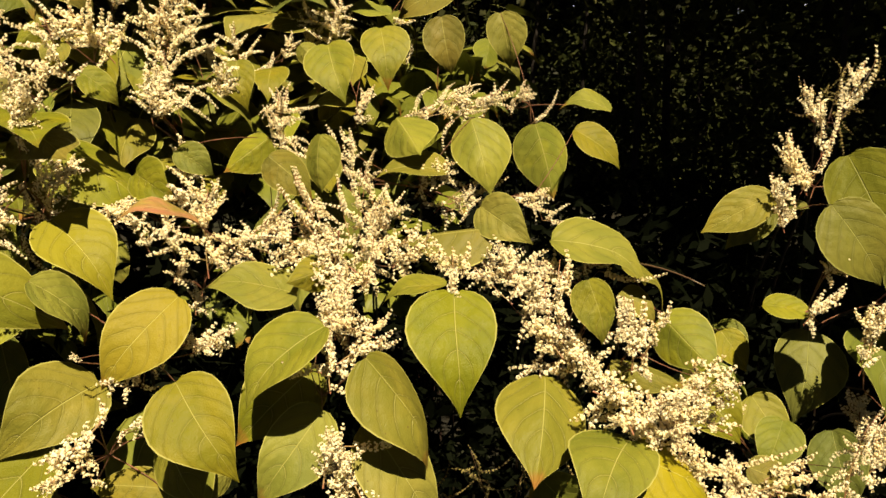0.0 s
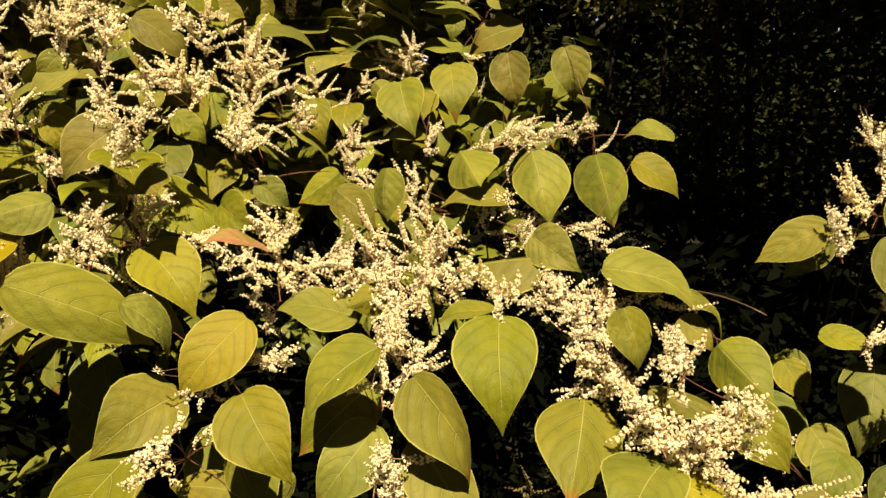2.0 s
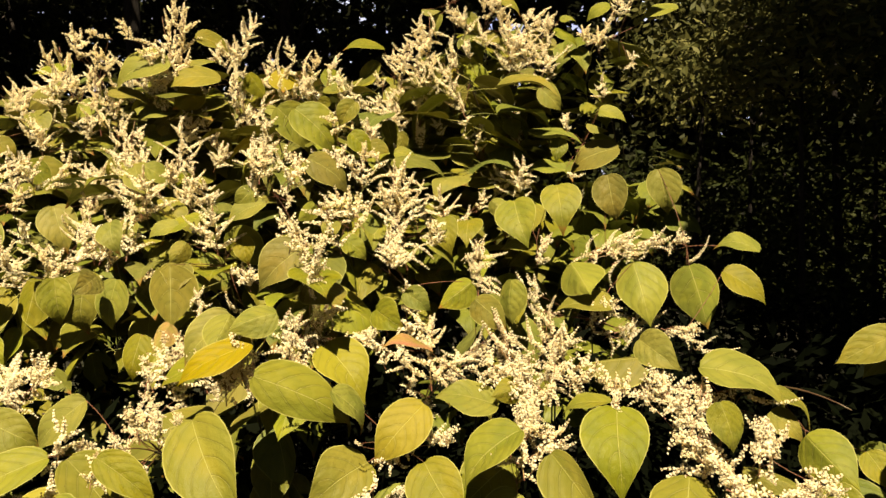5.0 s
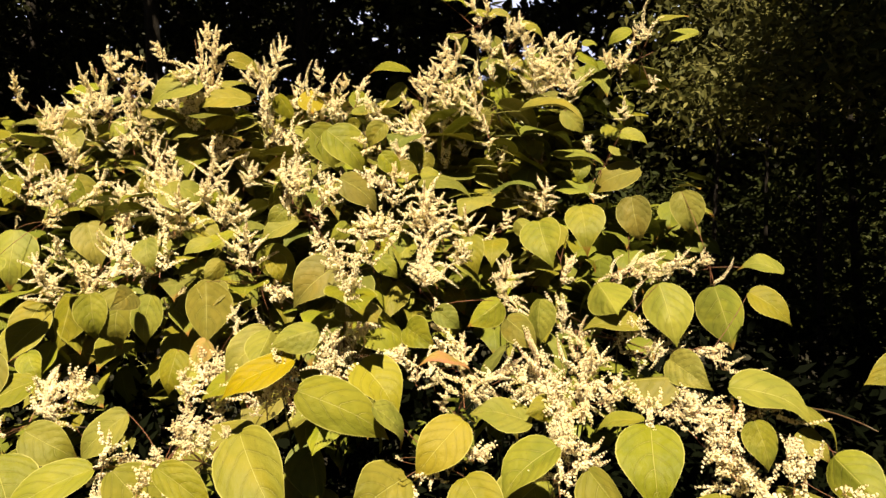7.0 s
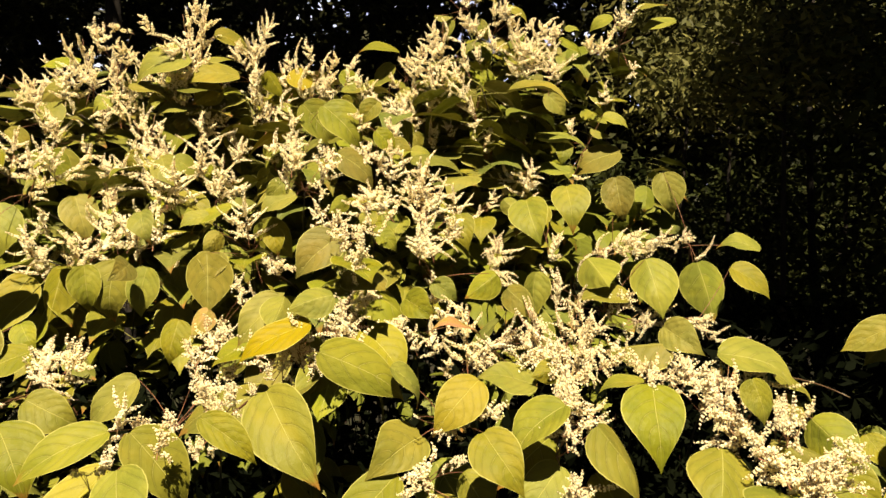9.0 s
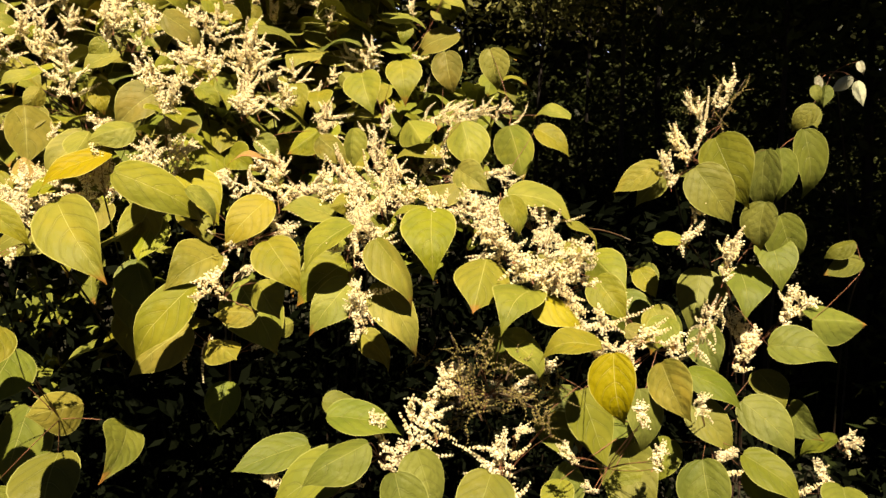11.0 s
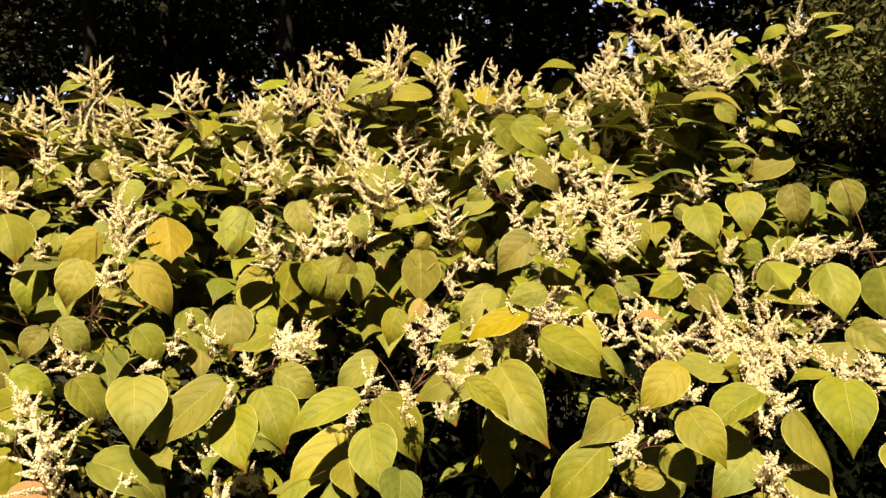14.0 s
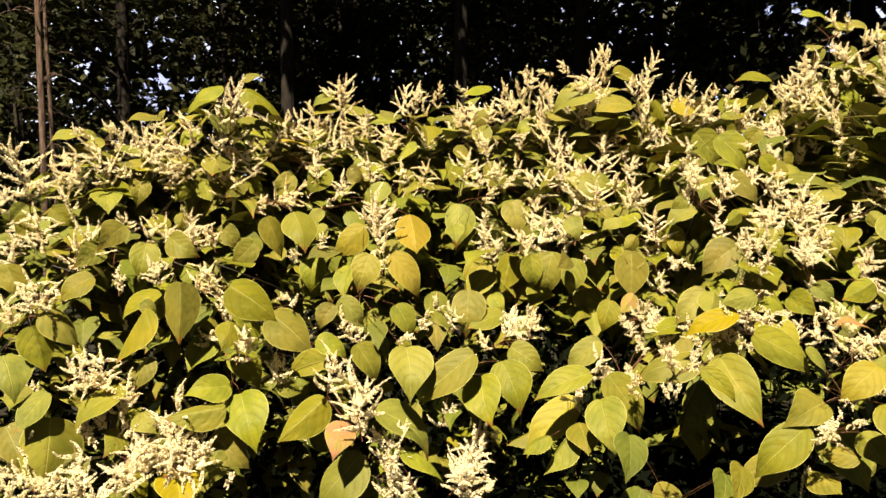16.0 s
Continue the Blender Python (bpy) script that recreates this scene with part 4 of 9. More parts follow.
s.leaf(-1.707, 0.290, 0.878, -22, 33, -118, 0.157, 0.123, "shaded_green")
s.leaf(-1.698, 0.322, 1.114, -35, 12, -65, 0.229, 0.179)
s.leaf(-1.612, 0.357, 1.007, -38, -1, -62, 0.160, 0.125)
s.leaf(-1.668, 0.298, 0.891, -22, -35, 156, 0.108, 0.084, "shaded_green")
s.panicle(-1.635, 0.293, 0.931, 72, 14, 39, 0.144, "wide", SPARSE)
s.panicle(-1.619, 0.325, 0.863, 82, -7, 47, 0.131, "wide", SPARSE)
s.panicle(-1.628, 0.312, 1.009, 77, 29, 33, 0.102, "narrow", SPARSE)
s.panicle(-1.619, 0.318, 0.910, 86, -13, 50, 0.100, "wide", SPARSE)
s.panicle(-1.551, 0.315, 0.892, 51, -29, 56, 0.069, "wide", SPARSE)
s.finish()
s = shoot("knotweed shoot thick with cream flower sprays and broad green leaves", -1.10, 3.40, -0.769, 2.228, 2.310)
s.leaf(-0.814, 2.134, 2.346, -78, 37, -171, 0.090, 0.070)
s.leaf(-0.753, 2.181, 2.287, -43, 46, -109, 0.082, 0.064)
s.leaf(-0.722, 2.191, 2.408, -25, 31, -82, 0.118, 0.092)
s.leaf(-0.779, 2.141, 2.349, -74, -59, -140, 0.068, 0.053)
s.panicle(-0.697, 2.162, 2.336, 106, 2, 18, 0.104, "wide", SPARSE)
s.panicle(-0.717, 2.165, 2.348, 113, -0, 17, 0.073, "wide", SPARSE)
s.panicle(-0.786, 2.106, 2.278, 118, -24, 14, 0.104, "wide", SPARSE)
s.panicle(-0.791, 2.112, 2.296, 113, -23, 14, 0.069, "wide", SPARSE)
s.panicle(-0.736, 2.145, 2.326, 104, -2, 10, 0.100, "narrow", SPARSE)
s.panicle(-0.685, 2.174, 2.279, 93, -2, 9, 0.100, "narrow", SPARSE)
s.panicle(-0.810, 2.055, 2.296, 112, -17, 15, 0.088, "narrow", SPARSE)
s.panicle(-0.735, 2.124, 2.220, 106, -7, 15, 0.100, "wide", SPARSE)
s.panicle(-0.662, 2.167, 2.286, 95, -11, 12, 0.071, "wide", SPARSE)
s.finish()
s = shoot("knotweed shoot thick with cream flower sprays and broad green leaves", -3.24, -0.06, -2.500, -0.337, 0.937)
s.leaf(-2.434, -0.342, 1.104, -73, -8, -119, 0.244, 0.191)
s.leaf(-2.543, -0.431, 1.078, -48, 15, -104, 0.155, 0.121)
s.leaf(-2.445, -0.342, 1.181, -51, -15, -167, 0.142, 0.111)
s.leaf(-2.344, -0.283, 0.994, -51, -31, -154, 0.100, 0.078, "shaded_green")
s.panicle(-2.436, -0.400, 0.899, 57, -7, 73, 0.233, "wide", SPARSE)
s.panicle(-2.281, -0.317, 0.905, 58, -9, 71, 0.159, "wide", SPARSE)
s.panicle(-2.433, -0.396, 0.913, 76, -19, 77, 0.126, "wide", SPARSE)
s.panicle(-2.376, -0.352, 0.871, 71, -36, 85, 0.113, "wide", SPARSE)
s.panicle(-2.491, -0.440, 0.924, 65, -27, 82, 0.075, "wide", SPARSE)
s.finish()
s = shoot("knotweed shoot thick with cream flower sprays and broad green leaves", -1.37, 3.19, -0.952, 2.084, 2.158)
s.leaf(-0.941, 2.029, 2.167, -95, 24, -146, 0.156, 0.122)
s.panicle(-0.900, 2.008, 2.178, 100, 3, 23, 0.163, "wide", SPARSE)
s.panicle(-0.930, 2.003, 2.227, 106, 4, 23, 0.119, "wide", SPARSE)
s.panicle(-0.899, 1.983, 2.083, 98, 13, 15, 0.127, "narrow", SPARSE)
s.panicle(-0.933, 1.983, 2.164, 102, 12, 24, 0.111, "wide", SPARSE)
s.finish()
s = shoot("knotweed shoot thick with cream flower sprays and broad green leaves", 0.43, 2.01, 0.358, 1.244, 0.937)
s.leaf(0.355, 1.295, 1.039, -52, 20, -156, 0.121, 0.095)
s.panicle(0.435, 1.055, 0.998, 74, 11, -29, 0.135, "narrow")
s.panicle(0.434, 1.063, 1.011, 85, 12, -29, 0.106, "narrow")
s.panicle(0.453, 1.082, 1.019, 85, 18, -32, 0.118, "narrow")
s.panicle(0.265, 1.109, 1.065, 91, 34, -6, 0.051, "wide")
s.panicle(0.270, 1.130, 1.074, 93, 16, -1, 0.041, "wide")
s.panicle(0.261, 1.118, 1.076, 92, 52, -14, 0.036, "wide")
s.panicle(0.295, 1.147, 0.907, 78, -4, 3, 0.074, "narrow", SPARSE)
s.panicle(0.296, 1.155, 0.922, 83, -17, 7, 0.052, "narrow", SPARSE)
s.panicle(0.295, 1.160, 0.921, 74, 8, -1, 0.058, "narrow", SPARSE)
s.panicle(0.399, 1.247, 0.915, 76, 15, -6, 0.070, "wide", SPARSE)
s.panicle(0.392, 1.264, 0.934, 86, 19, -8, 0.049, "wide", SPARSE)
s.panicle(0.407, 1.269, 0.933, 89, 6, -3, 0.061, "wide", SPARSE)
s.finish()
s = shoot("knotweed shoot thick with cream flower sprays and broad green leaves", -0.64, 1.93, -0.342, 1.057, 1.320)
s.leaf(-0.310, 0.973, 1.348, -33, -68, 161, 0.072, 0.056)
s.panicle(-0.339, 0.989, 1.352, 83, -51, 36, 0.088, "wide")
s.panicle(-0.297, 0.965, 1.390, -89, -3, -163, 0.087, "narrow")
s.panicle(-0.311, 0.974, 1.374, -74, -22, -168, 0.058, "narrow")
s.panicle(-0.301, 0.964, 1.365, -94, -16, -166, 0.071, "narrow")
s.panicle(-0.321, 0.964, 1.343, 92, -12, 24, 0.050, "wide")
s.panicle(-0.318, 0.991, 1.357, 79, 1, 21, 0.037, "wide")
s.panicle(-0.310, 0.972, 1.355, 98, 4, 20, 0.042, "wide")
s.finish()
s = shoot("knotweed shoot thick with cream flower sprays and broad green leaves", 0.27, 1.76, 0.231, 1.003, 0.961)
s.leaf(0.184, 0.847, 0.970, -65, 4, -138, 0.157, 0.123, "shaded_green")
s.leaf(0.111, 0.868, 0.902, -38, 25, -161, 0.107, 0.084, "shaded_green")
s.panicle(0.183, 0.943, 1.077, 41, 55, -61, 0.154, "spike")
s.panicle(0.283, 0.966, 1.040, 31, 52, -61, 0.093, "narrow")
s.panicle(0.314, 0.960, 1.044, -2, 61, -100, 0.079, "narrow")
s.panicle(0.296, 0.985, 1.044, 43, 45, -50, 0.082, "narrow")
s.panicle(0.222, 0.898, 1.018, 66, 17, -1, 0.057, "wide")
s.panicle(0.236, 0.917, 1.013, 54, 35, -7, 0.049, "wide")
s.panicle(0.210, 0.909, 1.031, 56, 12, 1, 0.040, "wide")
s.finish()
s = shoot("knotweed shoot thick with cream flower sprays and broad green leaves", -3.80, 0.77, -2.831, 0.241, 1.859)
s.leaf(-2.796, 0.172, 1.939, -66, 62, -123, 0.110, 0.086)
s.leaf(-2.734, 0.242, 1.905, -3, 24, -31, 0.117, 0.092)
s.leaf(-2.824, 0.145, 1.898, -86, -38, -126, 0.061, 0.048)
s.leaf(-2.801, 0.168, 1.840, -69, -10, -117, 0.111, 0.086)
s.leaf(-2.843, 0.131, 1.884, 0, 25, -26, 0.123, 0.096)
s.leaf(-2.672, 0.298, 1.824, -80, -37, -137, 0.094, 0.074)
s.panicle(-2.734, 0.253, 1.939, 90, -8, 60, 0.137, "wide", SPARSE)
s.panicle(-2.819, 0.196, 1.951, 84, -32, 60, 0.133, "narrow", SPARSE)
s.panicle(-2.730, 0.179, 1.873, 85, -10, 61, 0.179, "wide", SPARSE)
s.panicle(-2.652, 0.272, 1.830, 104, -11, 59, 0.113, "wide", SPARSE)
s.panicle(-2.681, 0.226, 1.839, 101, -26, 60, 0.147, "wide", SPARSE)
s.panicle(-2.740, 0.155, 1.909, 91, -25, 61, 0.154, "narrow", SPARSE)
s.panicle(-2.704, 0.221, 1.797, 83, 27, 61, 0.096, "wide", SPARSE)
s.panicle(-2.798, 0.122, 1.840, 98, -50, 62, 0.072, "wide", SPARSE)
s.finish()
s = shoot("knotweed shoot thick with cream flower sprays and broad green leaves", -1.08, 2.14, -0.735, 1.264, 1.347)
s.leaf(-0.746, 1.215, 1.447, -39, 56, -154, 0.112, 0.087)
s.panicle(-0.768, 1.173, 1.397, 37, 82, -47, 0.048, "narrow", SPARSE)
s.panicle(-0.760, 1.191, 1.400, 68, 69, 2, 0.041, "narrow", SPARSE)
s.panicle(-0.770, 1.188, 1.392, -35, 74, -132, 0.038, "narrow", SPARSE)
s.panicle(-0.642, 1.138, 1.319, 105, -7, 30, 0.103, "wide", SPARSE)
s.panicle(-0.688, 1.134, 1.328, 92, -19, 31, 0.070, "wide", SPARSE)
s.panicle(-0.602, 1.169, 1.360, 93, -29, 31, 0.091, "wide", SPARSE)
s.panicle(-0.732, 1.170, 1.378, 51, -73, 50, 0.051, "wide", SPARSE)
s.panicle(-0.615, 1.253, 1.379, 96, -2, 12, 0.051, "wide", SPARSE)
s.finish()
s = shoot("knotweed shoot with cream flower sprays and broad green leaves", -2.33, 2.01, -1.709, 1.228, 1.539)
s.panicle(-1.661, 1.114, 1.565, 84, -20, 51, 0.075, "wide", SPARSE)
s.panicle(-1.652, 1.222, 1.576, 92, -0, 32, 0.140, "wide", SPARSE)
s.panicle(-1.650, 1.139, 1.557, 90, 45, 28, 0.128, "wide", SPARSE)
s.finish()
s = shoot("knotweed shoot thick with cream flower sprays and broad green leaves", -1.48, 1.92, -0.904, 1.164, 1.377)
s.leaf(-0.870, 1.179, 1.498, -45, 31, -91, 0.199, 0.155)
s.panicle(-0.841, 1.032, 1.368, 78, 10, 37, 0.184, "narrow")
s.panicle(-0.834, 1.060, 1.394, 63, 9, 38, 0.145, "narrow")
s.panicle(-0.817, 1.067, 1.387, 68, 15, 36, 0.136, "narrow")
s.panicle(-0.818, 1.045, 1.448, 58, 71, 19, 0.077, "narrow")
s.panicle(-0.811, 1.075, 1.449, 57, 57, 28, 0.068, "narrow")
s.panicle(-0.811, 1.074, 1.456, 65, 76, 10, 0.060, "narrow")
s.panicle(-0.907, 1.164, 1.390, -32, 79, -92, 0.116, "spike")
s.panicle(-0.902, 1.061, 1.380, 68, 13, 38, 0.112, "narrow")
s.panicle(-0.914, 1.077, 1.408, 60, 26, 36, 0.085, "narrow")
s.panicle(-0.906, 1.063, 1.388, 56, 3, 40, 0.081, "narrow")
s.panicle(-0.814, 1.151, 1.386, -45, 76, -101, 0.081, "narrow")
s.panicle(-0.814, 1.167, 1.380, 34, 78, -28, 0.069, "narrow")
s.finish()
s = shoot("knotweed shoot with cream flower sprays and broad green leaves", -1.51, 2.61, -0.987, 1.624, 1.915)
s.leaf(-0.953, 1.560, 2.002, -85, -37, -170, 0.089, 0.070)
s.leaf(-0.896, 1.508, 1.873, -65, 41, -113, 0.085, 0.066)
s.leaf(-1.065, 1.532, 2.003, 122, 81, 83, 0.050, 0.039)
s.panicle(-0.904, 1.557, 1.868, 102, -8, 26, 0.084, "wide", SPARSE)
s.panicle(-0.906, 1.566, 1.885, 108, -10, 26, 0.067, "wide", SPARSE)
s.finish()
s = shoot("knotweed shoot with cream flower sprays and broad green leaves", -2.84, 0.57, -2.107, 0.084, 1.183)
s.leaf(-2.054, 0.040, 1.188, 5, -44, 164, 0.140, 0.111)
s.leaf(-1.985, -0.023, 1.147, -5, -37, 152, 0.178, 0.102)
s.leaf(-2.022, 0.056, 1.165, -45, 16, -127, 0.191, 0.149)
s.leaf(-2.104, 0.083, 1.277, -57, 21, -79, 0.154, 0.120)
s.panicle(-2.007, 0.038, 1.272, 66, 19, 51, 0.109, "wide", SPARSE)
s.panicle(-1.983, 0.055, 1.287, 69, 2, 55, 0.102, "wide", SPARSE)
s.finish()
s = shoot("knotweed shoot thick with cream flower sprays and broad green leaves", -3.44, 1.47, -2.570, 0.767, 1.904)
s.leaf(-2.407, 0.748, 1.879, -56, -36, -130, 0.147, 0.115)
s.leaf(-2.444, 0.618, 1.851, -74, -47, -151, 0.119, 0.093)
s.leaf(-2.518, 0.623, 1.966, -32, -47, 166, 0.097, 0.076)
s.panicle(-2.563, 0.806, 1.951, 111, 1, 50, 0.152, "wide", SPARSE)
s.panicle(-2.528, 0.574, 1.909, 87, 14, 54, 0.142, "wide", SPARSE)
s.panicle(-2.373, 0.673, 1.828, 77, 1, 50, 0.118, "wide", SPARSE)
s.panicle(-2.579, 0.645, 1.978, 101, -8, 52, 0.080, "wide", SPARSE)
s.panicle(-2.620, 0.778, 2.019, 85, 10, 52, 0.115, "wide", SPARSE)
s.panicle(-2.463, 0.769, 1.902, 96, -31, 48, 0.075, "wide", SPARSE)
s.panicle(-2.506, 0.870, 1.919, 104, 19, 49, 0.104, "wide", SPARSE)
s.finish()
s = shoot("knotweed shoot thick with cream flower sprays and broad green leaves", -3.52, 0.01, -2.623, -0.322, 1.394)
s.leaf(-2.502, -0.316, 1.425, -60, 22, -65, 0.155, 0.121)
s.leaf(-2.502, -0.358, 1.382, -78, 9, -94, 0.149, 0.116)
s.leaf(-2.564, -0.421, 1.293, -47, 7, -107, 0.155, 0.121)
s.leaf(-2.628, -0.376, 1.567, -66, 14, -108, 0.114, 0.089)
s.panicle(-2.470, -0.312, 1.411, 78, -24, 73, 0.165, "wide", SPARSE)
s.panicle(-2.557, -0.395, 1.377, 69, -9, 72, 0.110, "wide", SPARSE)
s.panicle(-2.665, -0.332, 1.539, 86, -9, 71, 0.134, "wide", SPARSE)
s.panicle(-2.505, -0.343, 1.409, 84, -20, 73, 0.115, "wide", SPARSE)
s.panicle(-2.545, -0.386, 1.384, 87, -25, 75, 0.064, "wide", SPARSE)
s.panicle(-2.458, -0.289, 1.481, 29, -82, 128, 0.051, "wide", SPARSE)
s.finish()
s = shoot("knotweed shoot thick with cream flower sprays and broad green leaves", -3.30, 2.58, -2.476, 1.733, 2.157)
s.leaf(-2.393, 1.874, 2.304, -14, -30, 132, 0.151, 0.118)
s.panicle(-2.377, 1.592, 2.065, 95, 16, 53, 0.131, "wide", SPARSE)
s.panicle(-2.379, 1.602, 2.089, 96, -7, 51, 0.101, "wide", SPARSE)
s.panicle(-2.577, 1.655, 2.194, 114, -10, 40, 0.100, "narrow", SPARSE)
s.panicle(-2.271, 1.681, 2.174, 172, -84, -46, 0.116, "wide", SPARSE)
s.panicle(-2.485, 1.772, 2.138, 98, -45, 33, 0.112, "wide", SPARSE)
s.panicle(-2.448, 1.514, 2.228, 119, 3, 52, 0.092, "narrow", SPARSE)
s.panicle(-2.385, 1.666, 2.142, 115, 44, 56, 0.059, "wide", SPARSE)
s.finish()
s = shoot("knotweed shoot thick with cream flower sprays and broad green leaves", 0.18, 1.49, 0.238, 0.753, 0.850)
s.leaf(0.164, 0.770, 0.849, -57, -0, 140, 0.115, 0.090, "shaded_green")
s.panicle(0.294, 0.647, 0.983, 57, -10, 6, 0.046, "narrow")
s.panicle(0.293, 0.666, 0.983, 70, 4, 1, 0.036, "narrow")
s.panicle(0.300, 0.669, 0.984, 49, -1, 2, 0.039, "narrow")
s.panicle(0.316, 0.684, 0.888, 67, 23, -9, 0.053, "narrow")
s.panicle(0.325, 0.690, 0.896, 75, 8, -2, 0.039, "narrow")
s.panicle(0.323, 0.698, 0.898, 78, 24, -10, 0.041, "narrow")
s.panicle(0.217, 0.661, 0.847, 37, -50, 40, 0.029, "narrow")
s.panicle(0.211, 0.672, 0.838, 43, -43, 32, 0.026, "narrow")
s.panicle(0.212, 0.670, 0.845, 46, -32, 23, 0.024, "narrow")
s.panicle(0.175, 0.624, 0.918, 72, -16, 15, 0.040, "narrow")
s.panicle(0.170, 0.631, 0.922, 60, -37, 26, 0.033, "narrow")
s.panicle(0.175, 0.632, 0.924, 76, -23, 18, 0.033, "narrow")
s.finish()
s = shoot("knotweed shoot thick with cream flower sprays and yellowing leaves", -3.03, 1.67, -2.270, 0.915, 1.746)
s.leaf(-2.044, 0.861, 1.695, -49, 3, -130, 0.188, 0.148, "yellow")
s.leaf(-2.189, 0.902, 1.804, -43, -42, 166, 0.134, 0.104)
s.leaf(-2.246, 0.597, 1.714, -64, -30, -173, 0.087, 0.068)
s.leaf(-2.341, 0.911, 1.916, -70, -59, -158, 0.062, 0.049)
s.leaf(-2.338, 0.821, 1.884, -86, 44, -134, 0.089, 0.069)
s.leaf(-2.155, 0.990, 1.866, -74, -28, -171, 0.090, 0.070)
s.panicle(-2.122, 0.766, 1.564, 101, -6, 46, 0.230, "wide", SPARSE)
s.panicle(-2.272, 0.887, 1.805, 96, -9, 46, 0.146, "wide", SPARSE)
s.panicle(-2.303, 0.729, 1.761, 108, 15, 48, 0.118, "wide", SPARSE)
s.panicle(-2.160, 0.971, 1.804, 84, -13, 43, 0.122, "wide", SPARSE)
s.panicle(-2.120, 1.021, 1.790, 97, 15, 42, 0.130, "wide", SPARSE)
s.panicle(-2.145, 0.800, 1.612, 95, -6, 45, 0.173, "wide", SPARSE)
s.finish()
s = shoot("knotweed shoot thick with cream flower sprays and broad green leaves", -3.50, 0.80, -2.626, 0.277, 1.590)
s.leaf(-2.514, 0.323, 1.660, -66, 36, -89, 0.120, 0.094)
s.leaf(-2.474, 0.093, 1.632, -59, 55, -114, 0.126, 0.098)
s.leaf(-2.368, 0.368, 1.600, -73, -45, -130, 0.120, 0.094)
s.leaf(-2.630, 0.189, 1.654, 16, -50, 137, 0.100, 0.078)
s.leaf(-2.658, 0.254, 1.708, -67, -16, -121, 0.072, 0.056)
s.panicle(-2.579, 0.241, 1.556, 98, 2, 59, 0.178, "wide", SPARSE)
s.panicle(-2.651, 0.103, 1.604, 85, 34, 60, 0.130, "wide", SPARSE)
s.panicle(-2.596, 0.152, 1.587, 98, 2, 61, 0.085, "wide", SPARSE)
s.panicle(-2.516, 0.290, 1.581, 99, 2, 57, 0.089, "wide", SPARSE)
s.panicle(-2.510, 0.293, 1.573, 75, -19, 59, 0.093, "wide", SPARSE)
s.finish()
s = shoot("knotweed shoot thick with cream flower sprays and yellowing leaves", 0.14, 1.72, 0.208, 0.879, 1.056)
s.leaf(0.244, 0.656, 1.109, -76, 11, 172, 0.126, 0.088, "yellow")
s.leaf(0.224, 0.721, 1.100, -6, -16, 98, 0.115, 0.090)
s.panicle(0.233, 0.851, 1.095, 79, -17, 8, 0.056, "wide")
s.panicle(0.226, 0.865, 1.108, 65, -13, 8, 0.040, "wide")
s.panicle(0.232, 0.858, 1.100, 94, -28, 12, 0.046, "wide")
s.panicle(0.197, 0.793, 1.091, 90, -11, 9, 0.044, "wide")
s.panicle(0.192, 0.798, 1.093, 75, 5, 4, 0.033, "wide")
s.panicle(0.185, 0.801, 1.092, 95, -23, 12, 0.032, "wide")
s.finish()
s = shoot("knotweed shoot thick with cream flower sprays and yellowing leaves", -1.30, 1.85, -0.805, 1.011, 1.451)
s.leaf(-0.762, 1.003, 1.403, -38, 17, -126, 0.157, 0.122, "yellow")
s.panicle(-0.768, 0.875, 1.400, 87, 19, 22, 0.103, "wide")
s.panicle(-0.792, 0.884, 1.428, 77, 12, 24, 0.075, "wide")
s.panicle(-0.776, 0.892, 1.423, 73, 13, 23, 0.071, "wide")
s.panicle(-0.758, 0.949, 1.535, 105, 12, 38, 0.089, "narrow")
s.panicle(-0.752, 0.964, 1.561, 113, 11, 38, 0.067, "narrow")
s.panicle(-0.760, 0.962, 1.545, 93, 34, 37, 0.060, "narrow")
s.panicle(-0.745, 0.936, 1.549, 85, -18, 31, 0.044, "wide")
s.finish()
s = shoot("knotweed shoot thick with cream flower sprays and broad green leaves", -1.41, 1.32, -0.858, 0.600, 1.299)
s.leaf(-0.717, 0.527, 1.384, -48, 28, -144, 0.187, 0.114)
s.panicle(-0.770, 0.510, 1.353, 93, -12, 35, 0.047, "narrow")
s.panicle(-0.768, 0.514, 1.364, 106, -2, 33, 0.041, "narrow")
s.panicle(-0.775, 0.519, 1.361, 82, 1, 32, 0.034, "narrow")
s.panicle(-0.732, 0.510, 1.374, 95, -3, 32, 0.029, "narrow")
s.panicle(-0.738, 0.526, 1.376, 90, 3, 30, 0.020, "narrow")
s.panicle(-0.738, 0.525, 1.374, 85, -10, 33, 0.022, "narrow")
s.panicle(-0.832, 0.484, 1.277, 89, 18, 30, 0.037, "narrow")
s.panicle(-0.838, 0.495, 1.277, 92, 32, 25, 0.031, "narrow")
s.panicle(-0.836, 0.485, 1.280, 77, -6, 37, 0.031, "narrow")
s.panicle(-0.840, 0.540, 1.336, 90, -6, 46, 0.067, "wide")
s.panicle(-0.850, 0.547, 1.341, 76, 8, 45, 0.053, "wide")
s.panicle(-0.854, 0.544, 1.345, 90, -15, 47, 0.050, "wide")
s.panicle(-0.859, 0.576, 1.334, 83, -9, 47, 0.050, "wide")
s.panicle(-0.863, 0.589, 1.340, 90, 10, 42, 0.044, "wide")
s.panicle(-0.808, 0.521, 1.303, -84, -30, -167, 0.036, "narrow", SPARSE)
s.finish()
s = shoot("knotweed shoot thick with cream flower sprays and yellowing leaves", -2.72, 1.23, -2.018, 0.567, 1.415)
s.leaf(-2.042, 0.614, 1.658, -69, -47, -159, 0.158, 0.110, "yellow")
s.leaf(-1.757, 0.363, 1.592, -69, -18, -147, 0.124, 0.100, "yellow")
